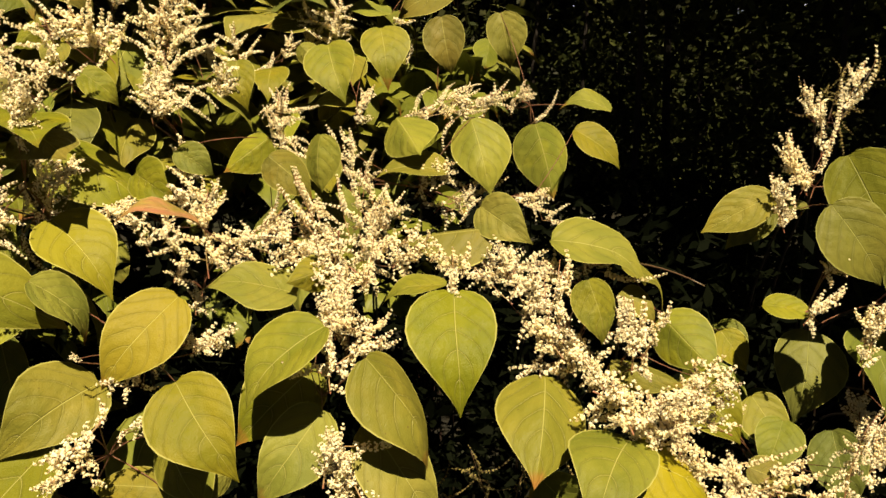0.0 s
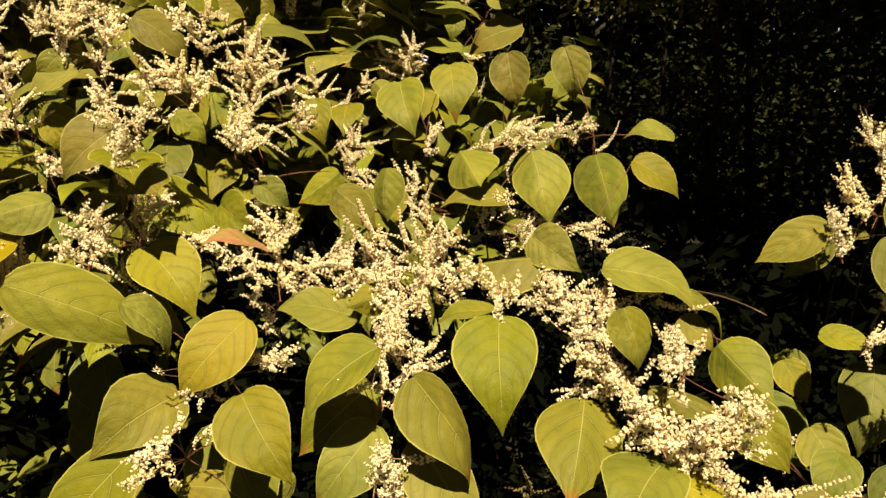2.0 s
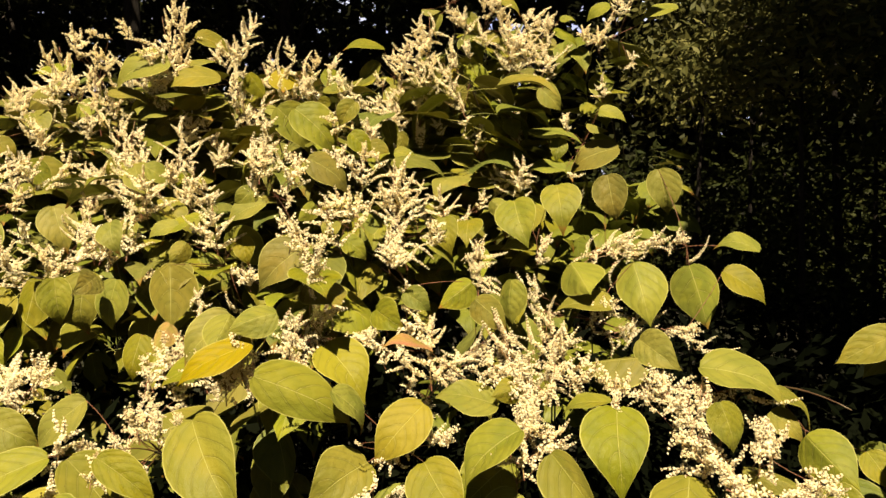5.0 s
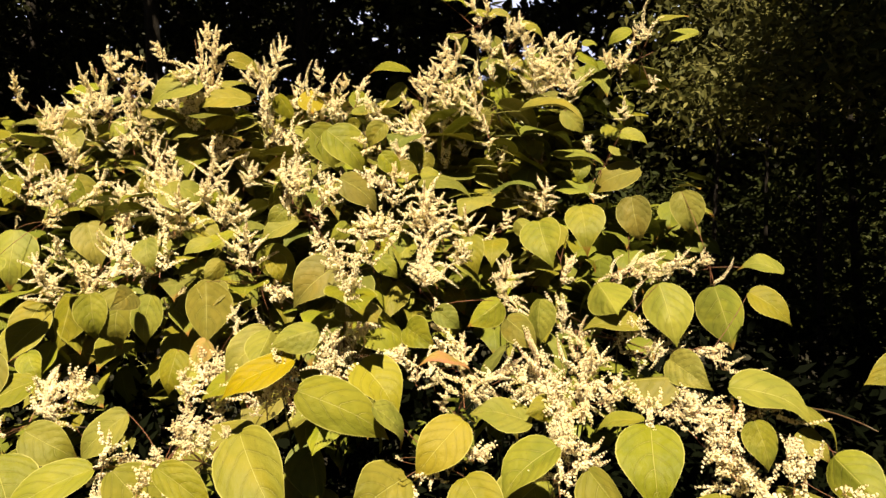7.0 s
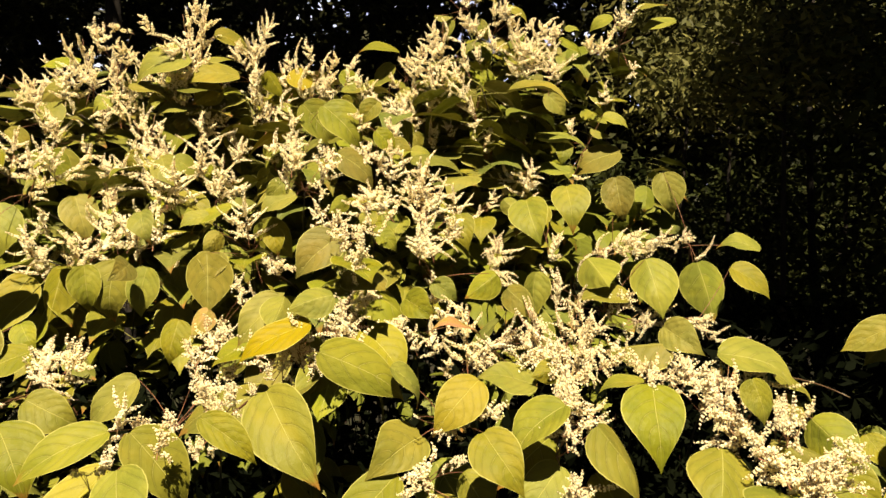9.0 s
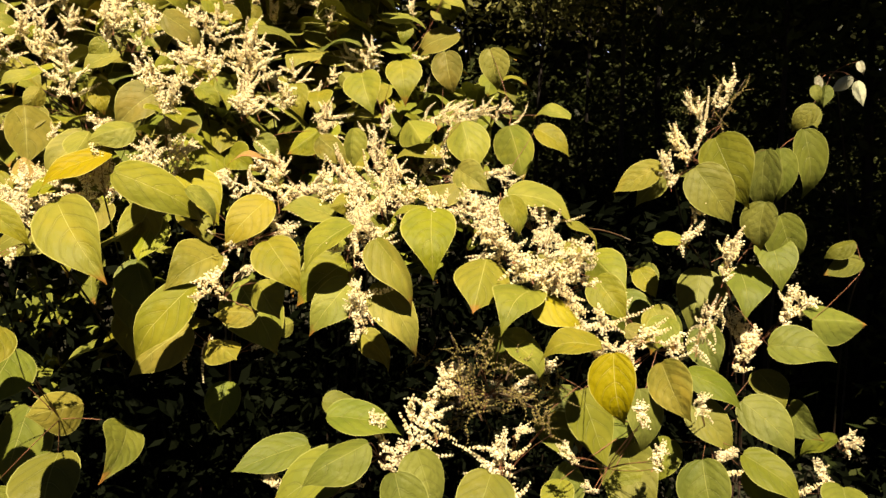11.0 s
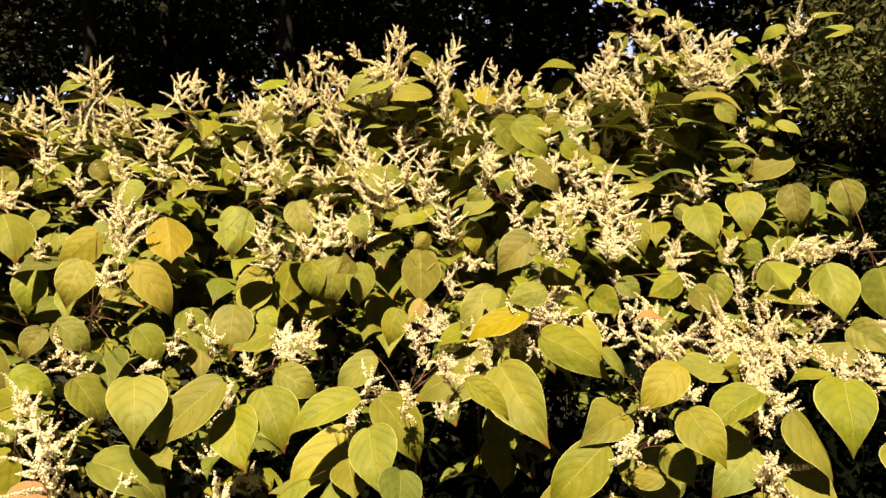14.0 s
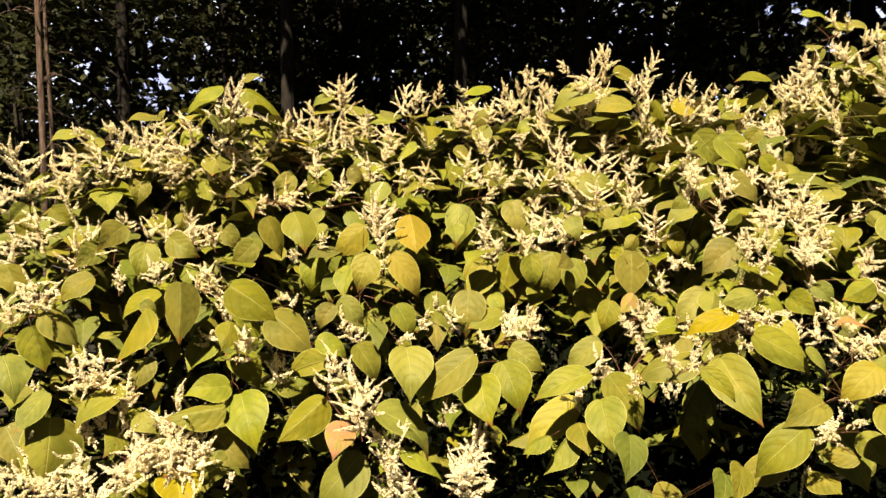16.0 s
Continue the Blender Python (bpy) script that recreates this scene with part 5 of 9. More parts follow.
s.leaf(-1.956, 0.665, 1.558, -73, 29, -110, 0.194, 0.114, "yellow")
s.leaf(-2.196, 0.507, 1.553, -75, -6, -140, 0.138, 0.105)
s.leaf(-1.864, 0.399, 1.283, -62, 14, -89, 0.151, 0.118)
s.leaf(-1.983, 0.434, 1.418, -54, 38, -89, 0.124, 0.097)
s.leaf(-1.896, 0.622, 1.383, -68, 17, -100, 0.135, 0.105)
s.leaf(-1.953, 0.384, 1.408, -68, -28, -158, 0.097, 0.076)
s.panicle(-1.929, 0.531, 1.491, 71, 17, 44, 0.103, "wide", SPARSE)
s.panicle(-1.929, 0.433, 1.288, 93, -17, 51, 0.121, "wide", SPARSE)
s.panicle(-1.909, 0.448, 1.266, 83, -17, 51, 0.085, "wide", SPARSE)
s.panicle(-1.963, 0.624, 1.506, 78, -5, 45, 0.170, "narrow", SPARSE)
s.panicle(-1.828, 0.561, 1.272, 52, 62, 20, 0.061, "wide", SPARSE)
s.panicle(-2.153, 0.490, 1.577, 98, 20, 48, 0.067, "wide", SPARSE)
s.finish()
s = shoot("knotweed shoot thick with cream flower sprays and broad green leaves", -0.17, 1.61, 0.003, 0.839, 0.953)
s.leaf(0.036, 0.779, 1.099, -46, 13, -105, 0.127, 0.099)
s.panicle(-0.072, 0.775, 0.977, 62, 13, 12, 0.061, "wide")
s.panicle(-0.085, 0.795, 0.991, 71, -8, 19, 0.042, "wide")
s.panicle(-0.077, 0.783, 0.981, 78, -9, 19, 0.048, "wide")
s.panicle(0.149, 0.758, 0.984, 69, -8, 11, 0.070, "wide", SPENT)
s.panicle(0.135, 0.771, 0.994, 65, -21, 15, 0.047, "wide", SPENT)
s.panicle(0.121, 0.760, 0.989, 62, -3, 9, 0.046, "wide", SPENT)
s.panicle(0.102, 0.734, 0.972, 56, -58, 45, 0.075, "wide", SPENT)
s.panicle(0.084, 0.746, 0.982, 47, -66, 64, 0.060, "wide", SPENT)
s.panicle(0.092, 0.740, 0.987, 45, -61, 50, 0.050, "wide", SPENT)
s.panicle(-0.004, 0.746, 1.032, 89, 23, 7, 0.081, "wide", SPENT)
s.panicle(-0.014, 0.756, 1.064, 92, 27, 5, 0.061, "wide", SPENT)
s.panicle(0.000, 0.756, 1.044, 104, 16, 9, 0.055, "wide", SPENT)
s.panicle(-0.046, 0.763, 0.970, 67, 21, 8, 0.076, "wide", SPENT)
s.panicle(-0.040, 0.770, 0.975, 60, 1, 15, 0.060, "wide", SPENT)
s.panicle(-0.051, 0.781, 0.991, 58, 2, 15, 0.059, "wide", SPENT)
s.panicle(0.050, 0.738, 1.029, 69, 24, 4, 0.065, "wide", SPENT)
s.panicle(0.059, 0.756, 1.030, 54, 21, 5, 0.054, "wide", SPENT)
s.panicle(0.043, 0.754, 1.043, 61, 13, 8, 0.046, "wide", SPENT)
s.panicle(0.002, 0.714, 0.954, 80, -17, 21, 0.062, "wide", SPENT)
s.panicle(-0.009, 0.723, 0.961, 83, -35, 29, 0.048, "wide", SPENT)
s.panicle(0.002, 0.726, 0.973, 73, -31, 27, 0.051, "wide", SPENT)
s.finish()
s = shoot("knotweed shoot thick with cream flower sprays and broad green leaves", -0.93, 1.46, -0.525, 0.734, 1.168)
s.leaf(-0.551, 0.668, 1.210, -53, -32, 163, 0.181, 0.107)
s.leaf(-0.439, 0.704, 1.147, -3, -38, 92, 0.096, 0.062)
s.leaf(-0.445, 0.721, 1.205, -37, 35, -158, 0.098, 0.076)
s.panicle(-0.482, 0.627, 1.216, -44, -63, 165, 0.050, "narrow")
s.panicle(-0.495, 0.623, 1.203, -13, -67, 135, 0.036, "narrow")
s.panicle(-0.478, 0.658, 1.248, -47, -50, -168, 0.062, "narrow")
s.panicle(-0.491, 0.653, 1.234, -21, -64, 169, 0.055, "narrow")
s.panicle(-0.459, 0.673, 1.234, 55, 63, -11, 0.037, "narrow")
s.panicle(-0.452, 0.681, 1.231, 49, 67, -31, 0.032, "narrow")
s.panicle(-0.477, 0.635, 1.192, 68, -12, 15, 0.047, "narrow")
s.finish()
s = shoot("knotweed shoot thick with cream flower sprays and yellowing leaves", 0.04, 1.79, 0.070, 0.937, 1.198)
s.leaf(0.075, 0.904, 1.245, -18, 28, -102, 0.098, 0.052)
s.panicle(0.056, 0.837, 1.229, -40, 53, -148, 0.088, "wide")
s.panicle(0.056, 0.844, 1.207, -35, 55, -144, 0.079, "wide")
s.panicle(0.067, 0.848, 1.230, -60, 48, -154, 0.065, "wide")
s.panicle(0.099, 0.875, 1.250, 86, 10, 8, 0.091, "narrow")
s.panicle(0.114, 0.893, 1.261, 96, 22, 6, 0.078, "narrow")
s.panicle(0.102, 0.885, 1.277, 98, -8, 10, 0.068, "narrow")
s.panicle(0.060, 0.842, 1.239, 78, -36, 20, 0.039, "wide")
s.panicle(0.055, 0.851, 1.243, 75, -19, 11, 0.027, "wide")
s.panicle(0.054, 0.848, 1.245, 91, -19, 11, 0.032, "wide")
s.finish()
s = shoot("knotweed shoot thick with cream flower sprays and broad green leaves", -0.58, 1.79, -0.292, 0.970, 1.226)
s.leaf(-0.278, 0.827, 1.308, -38, -15, 138, 0.137, 0.107)
s.panicle(-0.273, 0.874, 1.243, 46, 58, -22, 0.082, "narrow")
s.panicle(-0.257, 0.886, 1.253, 61, 42, -3, 0.073, "narrow")
s.panicle(-0.263, 0.892, 1.244, 41, 65, -38, 0.067, "narrow")
s.panicle(-0.277, 0.894, 1.289, 85, -12, 24, 0.047, "wide")
s.panicle(-0.289, 0.903, 1.288, 94, -30, 31, 0.038, "wide")
s.panicle(-0.271, 0.909, 1.297, 92, -14, 25, 0.032, "wide")
s.panicle(-0.240, 0.898, 1.272, 65, -58, 50, 0.069, "narrow")
s.panicle(-0.246, 0.902, 1.272, 68, -53, 44, 0.050, "narrow")
s.panicle(-0.250, 0.910, 1.282, 62, -44, 37, 0.046, "narrow")
s.finish()
s = shoot("knotweed shoot thick with cream flower sprays and broad green leaves", -0.00, 1.85, 0.019, 0.993, 1.209)
s.leaf(-0.009, 0.886, 1.231, -32, -12, -176, 0.155, 0.122)
s.panicle(-0.013, 0.911, 1.232, 60, 11, -4, 0.151, "narrow")
s.panicle(0.015, 0.936, 1.261, 58, -3, 2, 0.126, "narrow")
s.panicle(-0.004, 0.927, 1.260, 57, -5, 3, 0.106, "narrow")
s.panicle(0.027, 0.891, 1.233, -5, -68, 87, 0.085, "spike")
s.panicle(0.044, 0.896, 1.264, -65, 26, -172, 0.064, "wide")
s.panicle(0.044, 0.899, 1.243, -58, 22, -174, 0.042, "wide")
s.panicle(0.045, 0.904, 1.256, -66, 25, -173, 0.045, "wide")
s.panicle(0.011, 0.882, 1.260, 56, -33, 19, 0.060, "wide")
s.panicle(-0.004, 0.904, 1.268, 64, -46, 27, 0.045, "wide")
s.panicle(0.006, 0.890, 1.263, 51, -20, 13, 0.044, "wide")
s.panicle(0.045, 0.925, 1.292, 81, 28, -6, 0.030, "wide")
s.panicle(0.047, 0.928, 1.296, 66, 21, -3, 0.023, "wide")
s.panicle(0.047, 0.942, 1.290, 72, 32, -8, 0.025, "wide")
s.finish()
s = shoot("knotweed shoot thick with cream flower sprays and broad green leaves", -0.46, 2.46, -0.284, 1.530, 1.378)
s.leaf(-0.331, 1.523, 1.527, -27, 28, -165, 0.160, 0.125)
s.leaf(-0.179, 1.564, 1.521, -53, 12, -171, 0.171, 0.134)
s.leaf(-0.214, 1.447, 1.422, 1, -22, 99, 0.145, 0.114)
s.leaf(-0.432, 1.321, 1.507, -83, 2, 160, 0.108, 0.085)
s.panicle(-0.239, 1.510, 1.337, 65, 54, -5, 0.162, "narrow")
s.panicle(-0.219, 1.519, 1.332, 55, 72, -23, 0.111, "narrow")
s.panicle(-0.213, 1.523, 1.349, 62, 65, -12, 0.128, "narrow")
s.panicle(-0.380, 1.324, 1.410, 96, 3, 16, 0.099, "narrow")
s.panicle(-0.392, 1.327, 1.442, 79, -17, 18, 0.088, "narrow")
s.panicle(-0.380, 1.343, 1.432, 86, 1, 16, 0.085, "narrow")
s.panicle(-0.160, 1.448, 1.360, 80, -33, 12, 0.036, "wide")
s.panicle(-0.165, 1.466, 1.362, 71, -11, 8, 0.026, "wide")
s.panicle(-0.179, 1.457, 1.355, 95, -17, 9, 0.029, "wide")
s.panicle(-0.269, 1.421, 1.397, 61, 67, -8, 0.085, "wide")
s.panicle(-0.251, 1.446, 1.414, 77, 61, -4, 0.062, "wide")
s.panicle(-0.269, 1.443, 1.412, 63, 58, -2, 0.061, "wide")
s.finish()
s = shoot("leafy knotweed shoot and broad green leaves", 0.33, 2.36, 0.211, 1.514, 1.127)
s.leaf(0.134, 1.446, 1.185, -41, 32, -131, 0.093, 0.072)
s.leaf(0.135, 1.473, 1.231, -32, 2, -105, 0.116, 0.090)
s.leaf(0.200, 1.355, 1.164, -45, 44, -171, 0.149, 0.116)
s.leaf(0.327, 1.442, 1.110, -57, 23, -157, 0.093, 0.073)
s.twig((0.150, 1.665, 1.190), (0.310, 1.529, 1.176))
s.finish()
s = shoot("knotweed shoot thick with cream flower sprays and broad green leaves", -1.43, 2.44, -0.927, 1.480, 1.806)
s.leaf(-0.913, 1.443, 1.901, -75, 40, -123, 0.088, 0.069)
s.panicle(-0.839, 1.352, 1.750, 105, 3, 28, 0.078, "wide", SPARSE)
s.panicle(-0.860, 1.342, 1.778, 117, -5, 28, 0.058, "wide", SPARSE)
s.panicle(-0.921, 1.383, 1.800, 87, -11, 29, 0.064, "wide", SPARSE)
s.panicle(-0.915, 1.394, 1.817, 75, 3, 30, 0.050, "wide", SPARSE)
s.panicle(-0.945, 1.414, 1.901, 100, -8, 27, 0.055, "wide", SPARSE)
s.panicle(-0.853, 1.414, 1.821, 81, -10, 25, 0.049, "wide", SPARSE)
s.panicle(-0.840, 1.459, 1.800, 97, -10, 24, 0.054, "wide", SPARSE)
s.finish()
s = shoot("knotweed shoot with cream flower sprays and broad green leaves", -4.16, 0.28, -3.159, -0.097, 1.742)
s.panicle(-3.078, -0.133, 1.749, 104, -11, 70, 0.268, "wide", SPARSE)
s.panicle(-3.127, -0.174, 1.756, 81, 54, 69, 0.105, "wide", SPARSE)
s.panicle(-3.020, -0.080, 1.785, 95, -49, 69, 0.074, "wide", SPARSE)
s.finish()
s = shoot("knotweed shoot with cream flower sprays and broad green leaves", -2.86, 2.40, -2.046, 1.574, 2.095)
s.leaf(-1.912, 1.546, 2.089, -41, -45, 163, 0.107, 0.083)
s.panicle(-2.058, 1.514, 2.080, 112, -6, 48, 0.162, "wide", SPARSE)
s.panicle(-2.027, 1.553, 2.113, 108, -7, 48, 0.126, "wide", SPARSE)
s.panicle(-1.939, 1.431, 2.132, 103, -27, 32, 0.148, "narrow", SPARSE)
s.finish()
s = shoot("knotweed shoot thick with cream flower sprays and broad green leaves", -3.73, 0.29, -2.785, -0.112, 1.598)
s.leaf(-2.759, -0.188, 1.695, -43, -39, -170, 0.084, 0.065)
s.leaf(-2.676, -0.118, 1.667, -55, 36, -112, 0.082, 0.064)
s.leaf(-2.685, -0.145, 1.643, -32, 4, -113, 0.082, 0.064)
s.panicle(-2.637, -0.186, 1.528, 97, 27, 65, 0.199, "wide", SPARSE)
s.panicle(-2.723, -0.220, 1.602, 95, -10, 69, 0.160, "wide", SPARSE)
s.panicle(-2.719, 0.058, 1.631, 103, 2, 63, 0.087, "wide", SPARSE)
s.panicle(-2.719, -0.227, 1.599, 95, -57, 75, 0.098, "wide", SPARSE)
s.finish()
s = shoot("knotweed shoot thick with cream flower sprays and a scorched brown leaf", -2.35, 0.77, -1.725, 0.211, 1.111)
s.leaf(-1.763, 0.174, 1.171, -49, -36, -173, 0.186, 0.118)
s.leaf(-1.694, 0.172, 1.117, -30, -7, -142, 0.124, 0.097, "burnt")
s.panicle(-1.749, 0.174, 1.183, 89, 15, 45, 0.139, "wide", SPARSE)
s.panicle(-1.552, 0.124, 1.118, 85, -6, 49, 0.197, "wide", SPARSE)
s.panicle(-1.731, 0.214, 1.210, 77, -13, 52, 0.100, "wide", SPARSE)
s.panicle(-1.516, 0.076, 1.188, 83, 21, 40, 0.111, "wide", SPARSE)
s.panicle(-1.583, 0.169, 1.106, 58, -40, 63, 0.094, "wide", SPARSE)
s.finish()
s = shoot("knotweed shoot thick with cream flower sprays and broad green leaves", -0.54, 2.07, -0.309, 1.192, 1.296)
s.panicle(-0.301, 1.126, 1.300, 93, -1, 15, 0.188, "narrow")
s.panicle(-0.281, 1.147, 1.340, 99, -11, 18, 0.142, "narrow")
s.panicle(-0.312, 1.135, 1.316, 76, -15, 19, 0.145, "narrow")
s.panicle(-0.320, 1.093, 1.317, 69, -39, 28, 0.171, "narrow")
s.panicle(-0.349, 1.101, 1.344, 60, -25, 23, 0.154, "narrow")
s.panicle(-0.356, 1.108, 1.346, 82, -22, 22, 0.135, "narrow")
s.panicle(-0.292, 1.133, 1.345, 84, 35, 6, 0.099, "wide")
s.panicle(-0.289, 1.148, 1.352, 80, 11, 12, 0.075, "wide")
s.panicle(-0.304, 1.149, 1.364, 72, 56, -5, 0.078, "wide")
s.panicle(-0.240, 1.066, 1.326, 70, 50, -5, 0.068, "wide")
s.panicle(-0.239, 1.079, 1.345, 81, 39, 1, 0.059, "wide")
s.panicle(-0.235, 1.085, 1.322, 83, 51, -5, 0.060, "wide")
s.panicle(-0.244, 1.076, 1.353, 38, -73, 62, 0.053, "wide")
s.panicle(-0.262, 1.083, 1.342, 60, -61, 40, 0.041, "wide")
s.panicle(-0.267, 1.083, 1.346, -14, -77, 101, 0.036, "wide")
s.finish()
s = shoot("knotweed shoot thick with cream flower sprays and broad green leaves", -3.98, 0.50, -2.995, 0.058, 1.763)
s.leaf(-2.889, 0.079, 1.789, -30, 1, -115, 0.152, 0.119)
s.panicle(-2.842, 0.079, 1.811, 97, -26, 64, 0.179, "wide", SPARSE)
s.panicle(-2.967, -0.036, 1.748, 89, -14, 67, 0.179, "wide", SPARSE)
s.panicle(-2.921, 0.010, 1.833, 102, -22, 66, 0.156, "wide", SPARSE)
s.panicle(-2.914, 0.015, 1.811, 92, -70, 65, 0.119, "wide", SPARSE)
s.panicle(-2.942, -0.019, 1.712, 96, -34, 68, 0.119, "narrow", SPARSE)
s.finish()
s = shoot("knotweed shoot thick with cream flower sprays and broad green leaves", -2.59, 2.43, -1.871, 1.505, 2.158)
s.leaf(-1.791, 1.456, 2.092, -13, 27, -63, 0.139, 0.109)
s.panicle(-1.789, 1.448, 2.157, 89, -3, 45, 0.073, "wide", SPARSE)
s.panicle(-1.791, 1.469, 2.169, 82, 17, 49, 0.051, "wide", SPARSE)
s.panicle(-1.867, 1.414, 2.213, 96, 15, 34, 0.088, "wide", SPARSE)
s.panicle(-1.877, 1.426, 2.240, 89, -6, 31, 0.058, "wide", SPARSE)
s.panicle(-1.764, 1.454, 2.264, 105, -69, 10, 0.075, "narrow", SPARSE)
s.panicle(-1.875, 1.393, 2.093, 105, -6, 33, 0.164, "narrow", SPARSE)
s.panicle(-1.801, 1.428, 2.167, 97, 7, 46, 0.081, "narrow", SPARSE)
s.panicle(-1.793, 1.428, 2.092, 91, -22, 41, 0.094, "narrow", SPARSE)
s.finish()
s = shoot("knotweed shoot thick with cream flower sprays and broad green leaves", -2.00, 2.16, -1.371, 1.317, 1.715)
s.leaf(-1.250, 1.218, 1.690, -23, -21, 125, 0.132, 0.103)
s.leaf(-1.343, 1.282, 1.813, -85, -35, -163, 0.070, 0.055)
s.leaf(-1.300, 1.186, 1.671, -22, -32, 142, 0.089, 0.069)
s.panicle(-1.306, 1.246, 1.712, 100, 8, 41, 0.129, "wide", SPARSE)
s.panicle(-1.286, 1.283, 1.720, 115, -8, 41, 0.088, "wide", SPARSE)
s.panicle(-1.377, 1.244, 1.777, 110, 14, 43, 0.079, "wide", SPARSE)
s.panicle(-1.369, 1.255, 1.783, 99, -11, 42, 0.056, "wide", SPARSE)
s.panicle(-1.307, 1.245, 1.711, 109, -7, 38, 0.088, "wide", SPARSE)
s.finish()
s = shoot("knotweed shoot with cream flower sprays and broad green leaves", -2.49, 1.84, -1.794, 1.145, 1.498)
s.leaf(-1.724, 1.093, 1.540, -75, -12, -159, 0.160, 0.112)
s.panicle(-1.675, 1.095, 1.513, 70, 18, 32, 0.055, "wide", SPARSE)
s.panicle(-1.774, 1.075, 1.546, 98, -8, 50, 0.055, "wide", SPARSE)
s.finish()
s = shoot("leafy knotweed shoot and broad green leaves", 0.92, 2.53, 0.744, 1.555, 1.461)
s.leaf(0.663, 1.399, 1.432, -86, 3, -147, 0.134, 0.104, "shaded_green")
s.leaf(0.732, 1.459, 1.478, -87, 6, -161, 0.183, 0.102, "shaded_green")
s.leaf(0.783, 1.541, 1.537, -64, -39, 128, 0.089, 0.069, "shaded_green")
s.finish()
s = shoot("knotweed shoot thick with cream flower sprays and broad green leaves", -2.13, 2.65, -1.514, 1.721, 1.894)
s.leaf(-1.418, 1.714, 1.925, -89, -25, -163, 0.080, 0.062)
s.panicle(-1.429, 1.687, 1.948, 112, -4, 36, 0.133, "narrow", SPARSE)
s.panicle(-1.444, 1.679, 1.990, 105, -17, 35, 0.118, "narrow", SPARSE)
s.panicle(-1.482, 1.569, 1.836, 105, 24, 40, 0.098, "wide", SPARSE)
s.panicle(-1.494, 1.584, 1.856, 108, 41, 41, 0.079, "wide", SPARSE)
s.panicle(-1.523, 1.646, 1.896, 94, -12, 26, 0.081, "wide", SPARSE)
s.finish()
s = shoot("knotweed shoot thick with cream flower sprays and broad green leaves", -0.84, 3.51, -0.573, 2.336, 2.268)
s.leaf(-0.513, 2.264, 2.234, -12, -42, 109, 0.124, 0.097)
s.leaf(-0.641, 2.207, 2.269, -36, -46, 127, 0.103, 0.081)
s.leaf(-0.579, 2.242, 2.291, -68, -49, -154, 0.064, 0.050)
s.leaf(-0.526, 2.287, 2.294, -39, 32, -95, 0.113, 0.088)
s.leaf(-0.511, 2.319, 2.333, -6, 47, -83, 0.057, 0.044)
s.panicle(-0.610, 2.208, 2.275, 94, 43, 26, 0.126, "wide", SPARSE)
s.panicle(-0.583, 2.223, 2.287, 95, 57, 34, 0.091, "wide", SPARSE)
s.panicle(-0.539, 2.242, 2.246, 118, 2, 12, 0.091, "narrow", SPARSE)
s.panicle(-0.475, 2.255, 2.200, 119, 2, 11, 0.028, "wide", SPARSE)
s.finish()
s = shoot("knotweed shoot thick with cream flower sprays and yellowing leaves", -1.34, 1.58, -0.829, 0.804, 1.374)
s.leaf(-0.669, 0.622, 1.432, -57, 51, -102, 0.196, 0.098)
s.leaf(-0.897, 0.810, 1.400, -18, -22, 130, 0.117, 0.091)
s.leaf(-0.821, 0.766, 1.509, -34, -24, -153, 0.103, 0.080)
s.leaf(-0.706, 0.751, 1.515, -23, -48, 145, 0.092, 0.072)
s.leaf(-0.741, 0.719, 1.464, -24, -34, 141, 0.154, 0.080, "yellow")
s.leaf(-0.855, 0.807, 1.502, -47, -33, 173, 0.131, 0.102)
s.leaf(-0.829, 0.707, 1.333, -17, -32, 128, 0.189, 0.113)
s.panicle(-0.852, 0.743, 1.348, 85, 25, 44, 0.033, "wide")
s.panicle(-0.860, 0.756, 1.353, 90, 8, 47, 0.029, "wide")
s.panicle(-0.797, 0.708, 1.358, 96, 3, 29, 0.090, "narrow")
s.panicle(-0.796, 0.716, 1.385, 104, 19, 26, 0.059, "narrow")
s.panicle(-0.808, 0.723, 1.372, 88, -9, 31, 0.070, "narrow")
s.panicle(-0.751, 0.734, 1.392, 66, -3, 28, 0.076, "narrow")
s.panicle(-0.772, 0.747, 1.414, 56, -25, 32, 0.052, "narrow")
s.panicle(-0.763, 0.745, 1.402, 67, -24, 31, 0.055, "narrow")
s.panicle(-0.866, 0.738, 1.369, 84, -14, 44, 0.079, "wide")
s.panicle(-0.887, 0.750, 1.390, 74, -15, 44, 0.063, "wide")
s.panicle(-0.760, 0.713, 1.412, 89, -0, 38, 0.076, "narrow")
s.panicle(-0.776, 0.720, 1.430, 79, -6, 39, 0.062, "narrow")
s.panicle(-0.715, 0.667, 1.395, -11, 75, -78, 0.041, "wide")
s.panicle(-0.716, 0.679, 1.388, 12, 76, -48, 0.036, "wide")
s.panicle(-0.649, 0.746, 1.429, 69, -57, 52, 0.064, "wide")
s.panicle(-0.664, 0.762, 1.457, 73, -50, 48, 0.046, "wide")
s.panicle(-0.761, 0.723, 1.376, 82, -17, 22, 0.089, "wide", SPARSE)
s.finish()
s = shoot("knotweed shoot thick with cream flower sprays and broad green leaves", -4.04, 0.59, -3.004, 0.106, 1.970)
s.leaf(-2.956, 0.023, 2.004, -11, -29, 161, 0.115, 0.089)
s.leaf(-3.002, -0.012, 1.940, -33, 52, -49, 0.136, 0.106)
s.leaf(-2.956, 0.022, 2.014, -27, 43, -42, 0.066, 0.051)
s.leaf(-2.891, 0.078, 1.978, -25, -50, 174, 0.080, 0.062)
s.leaf(-2.936, 0.152, 2.026, 7, -37, 150, 0.062, 0.049)
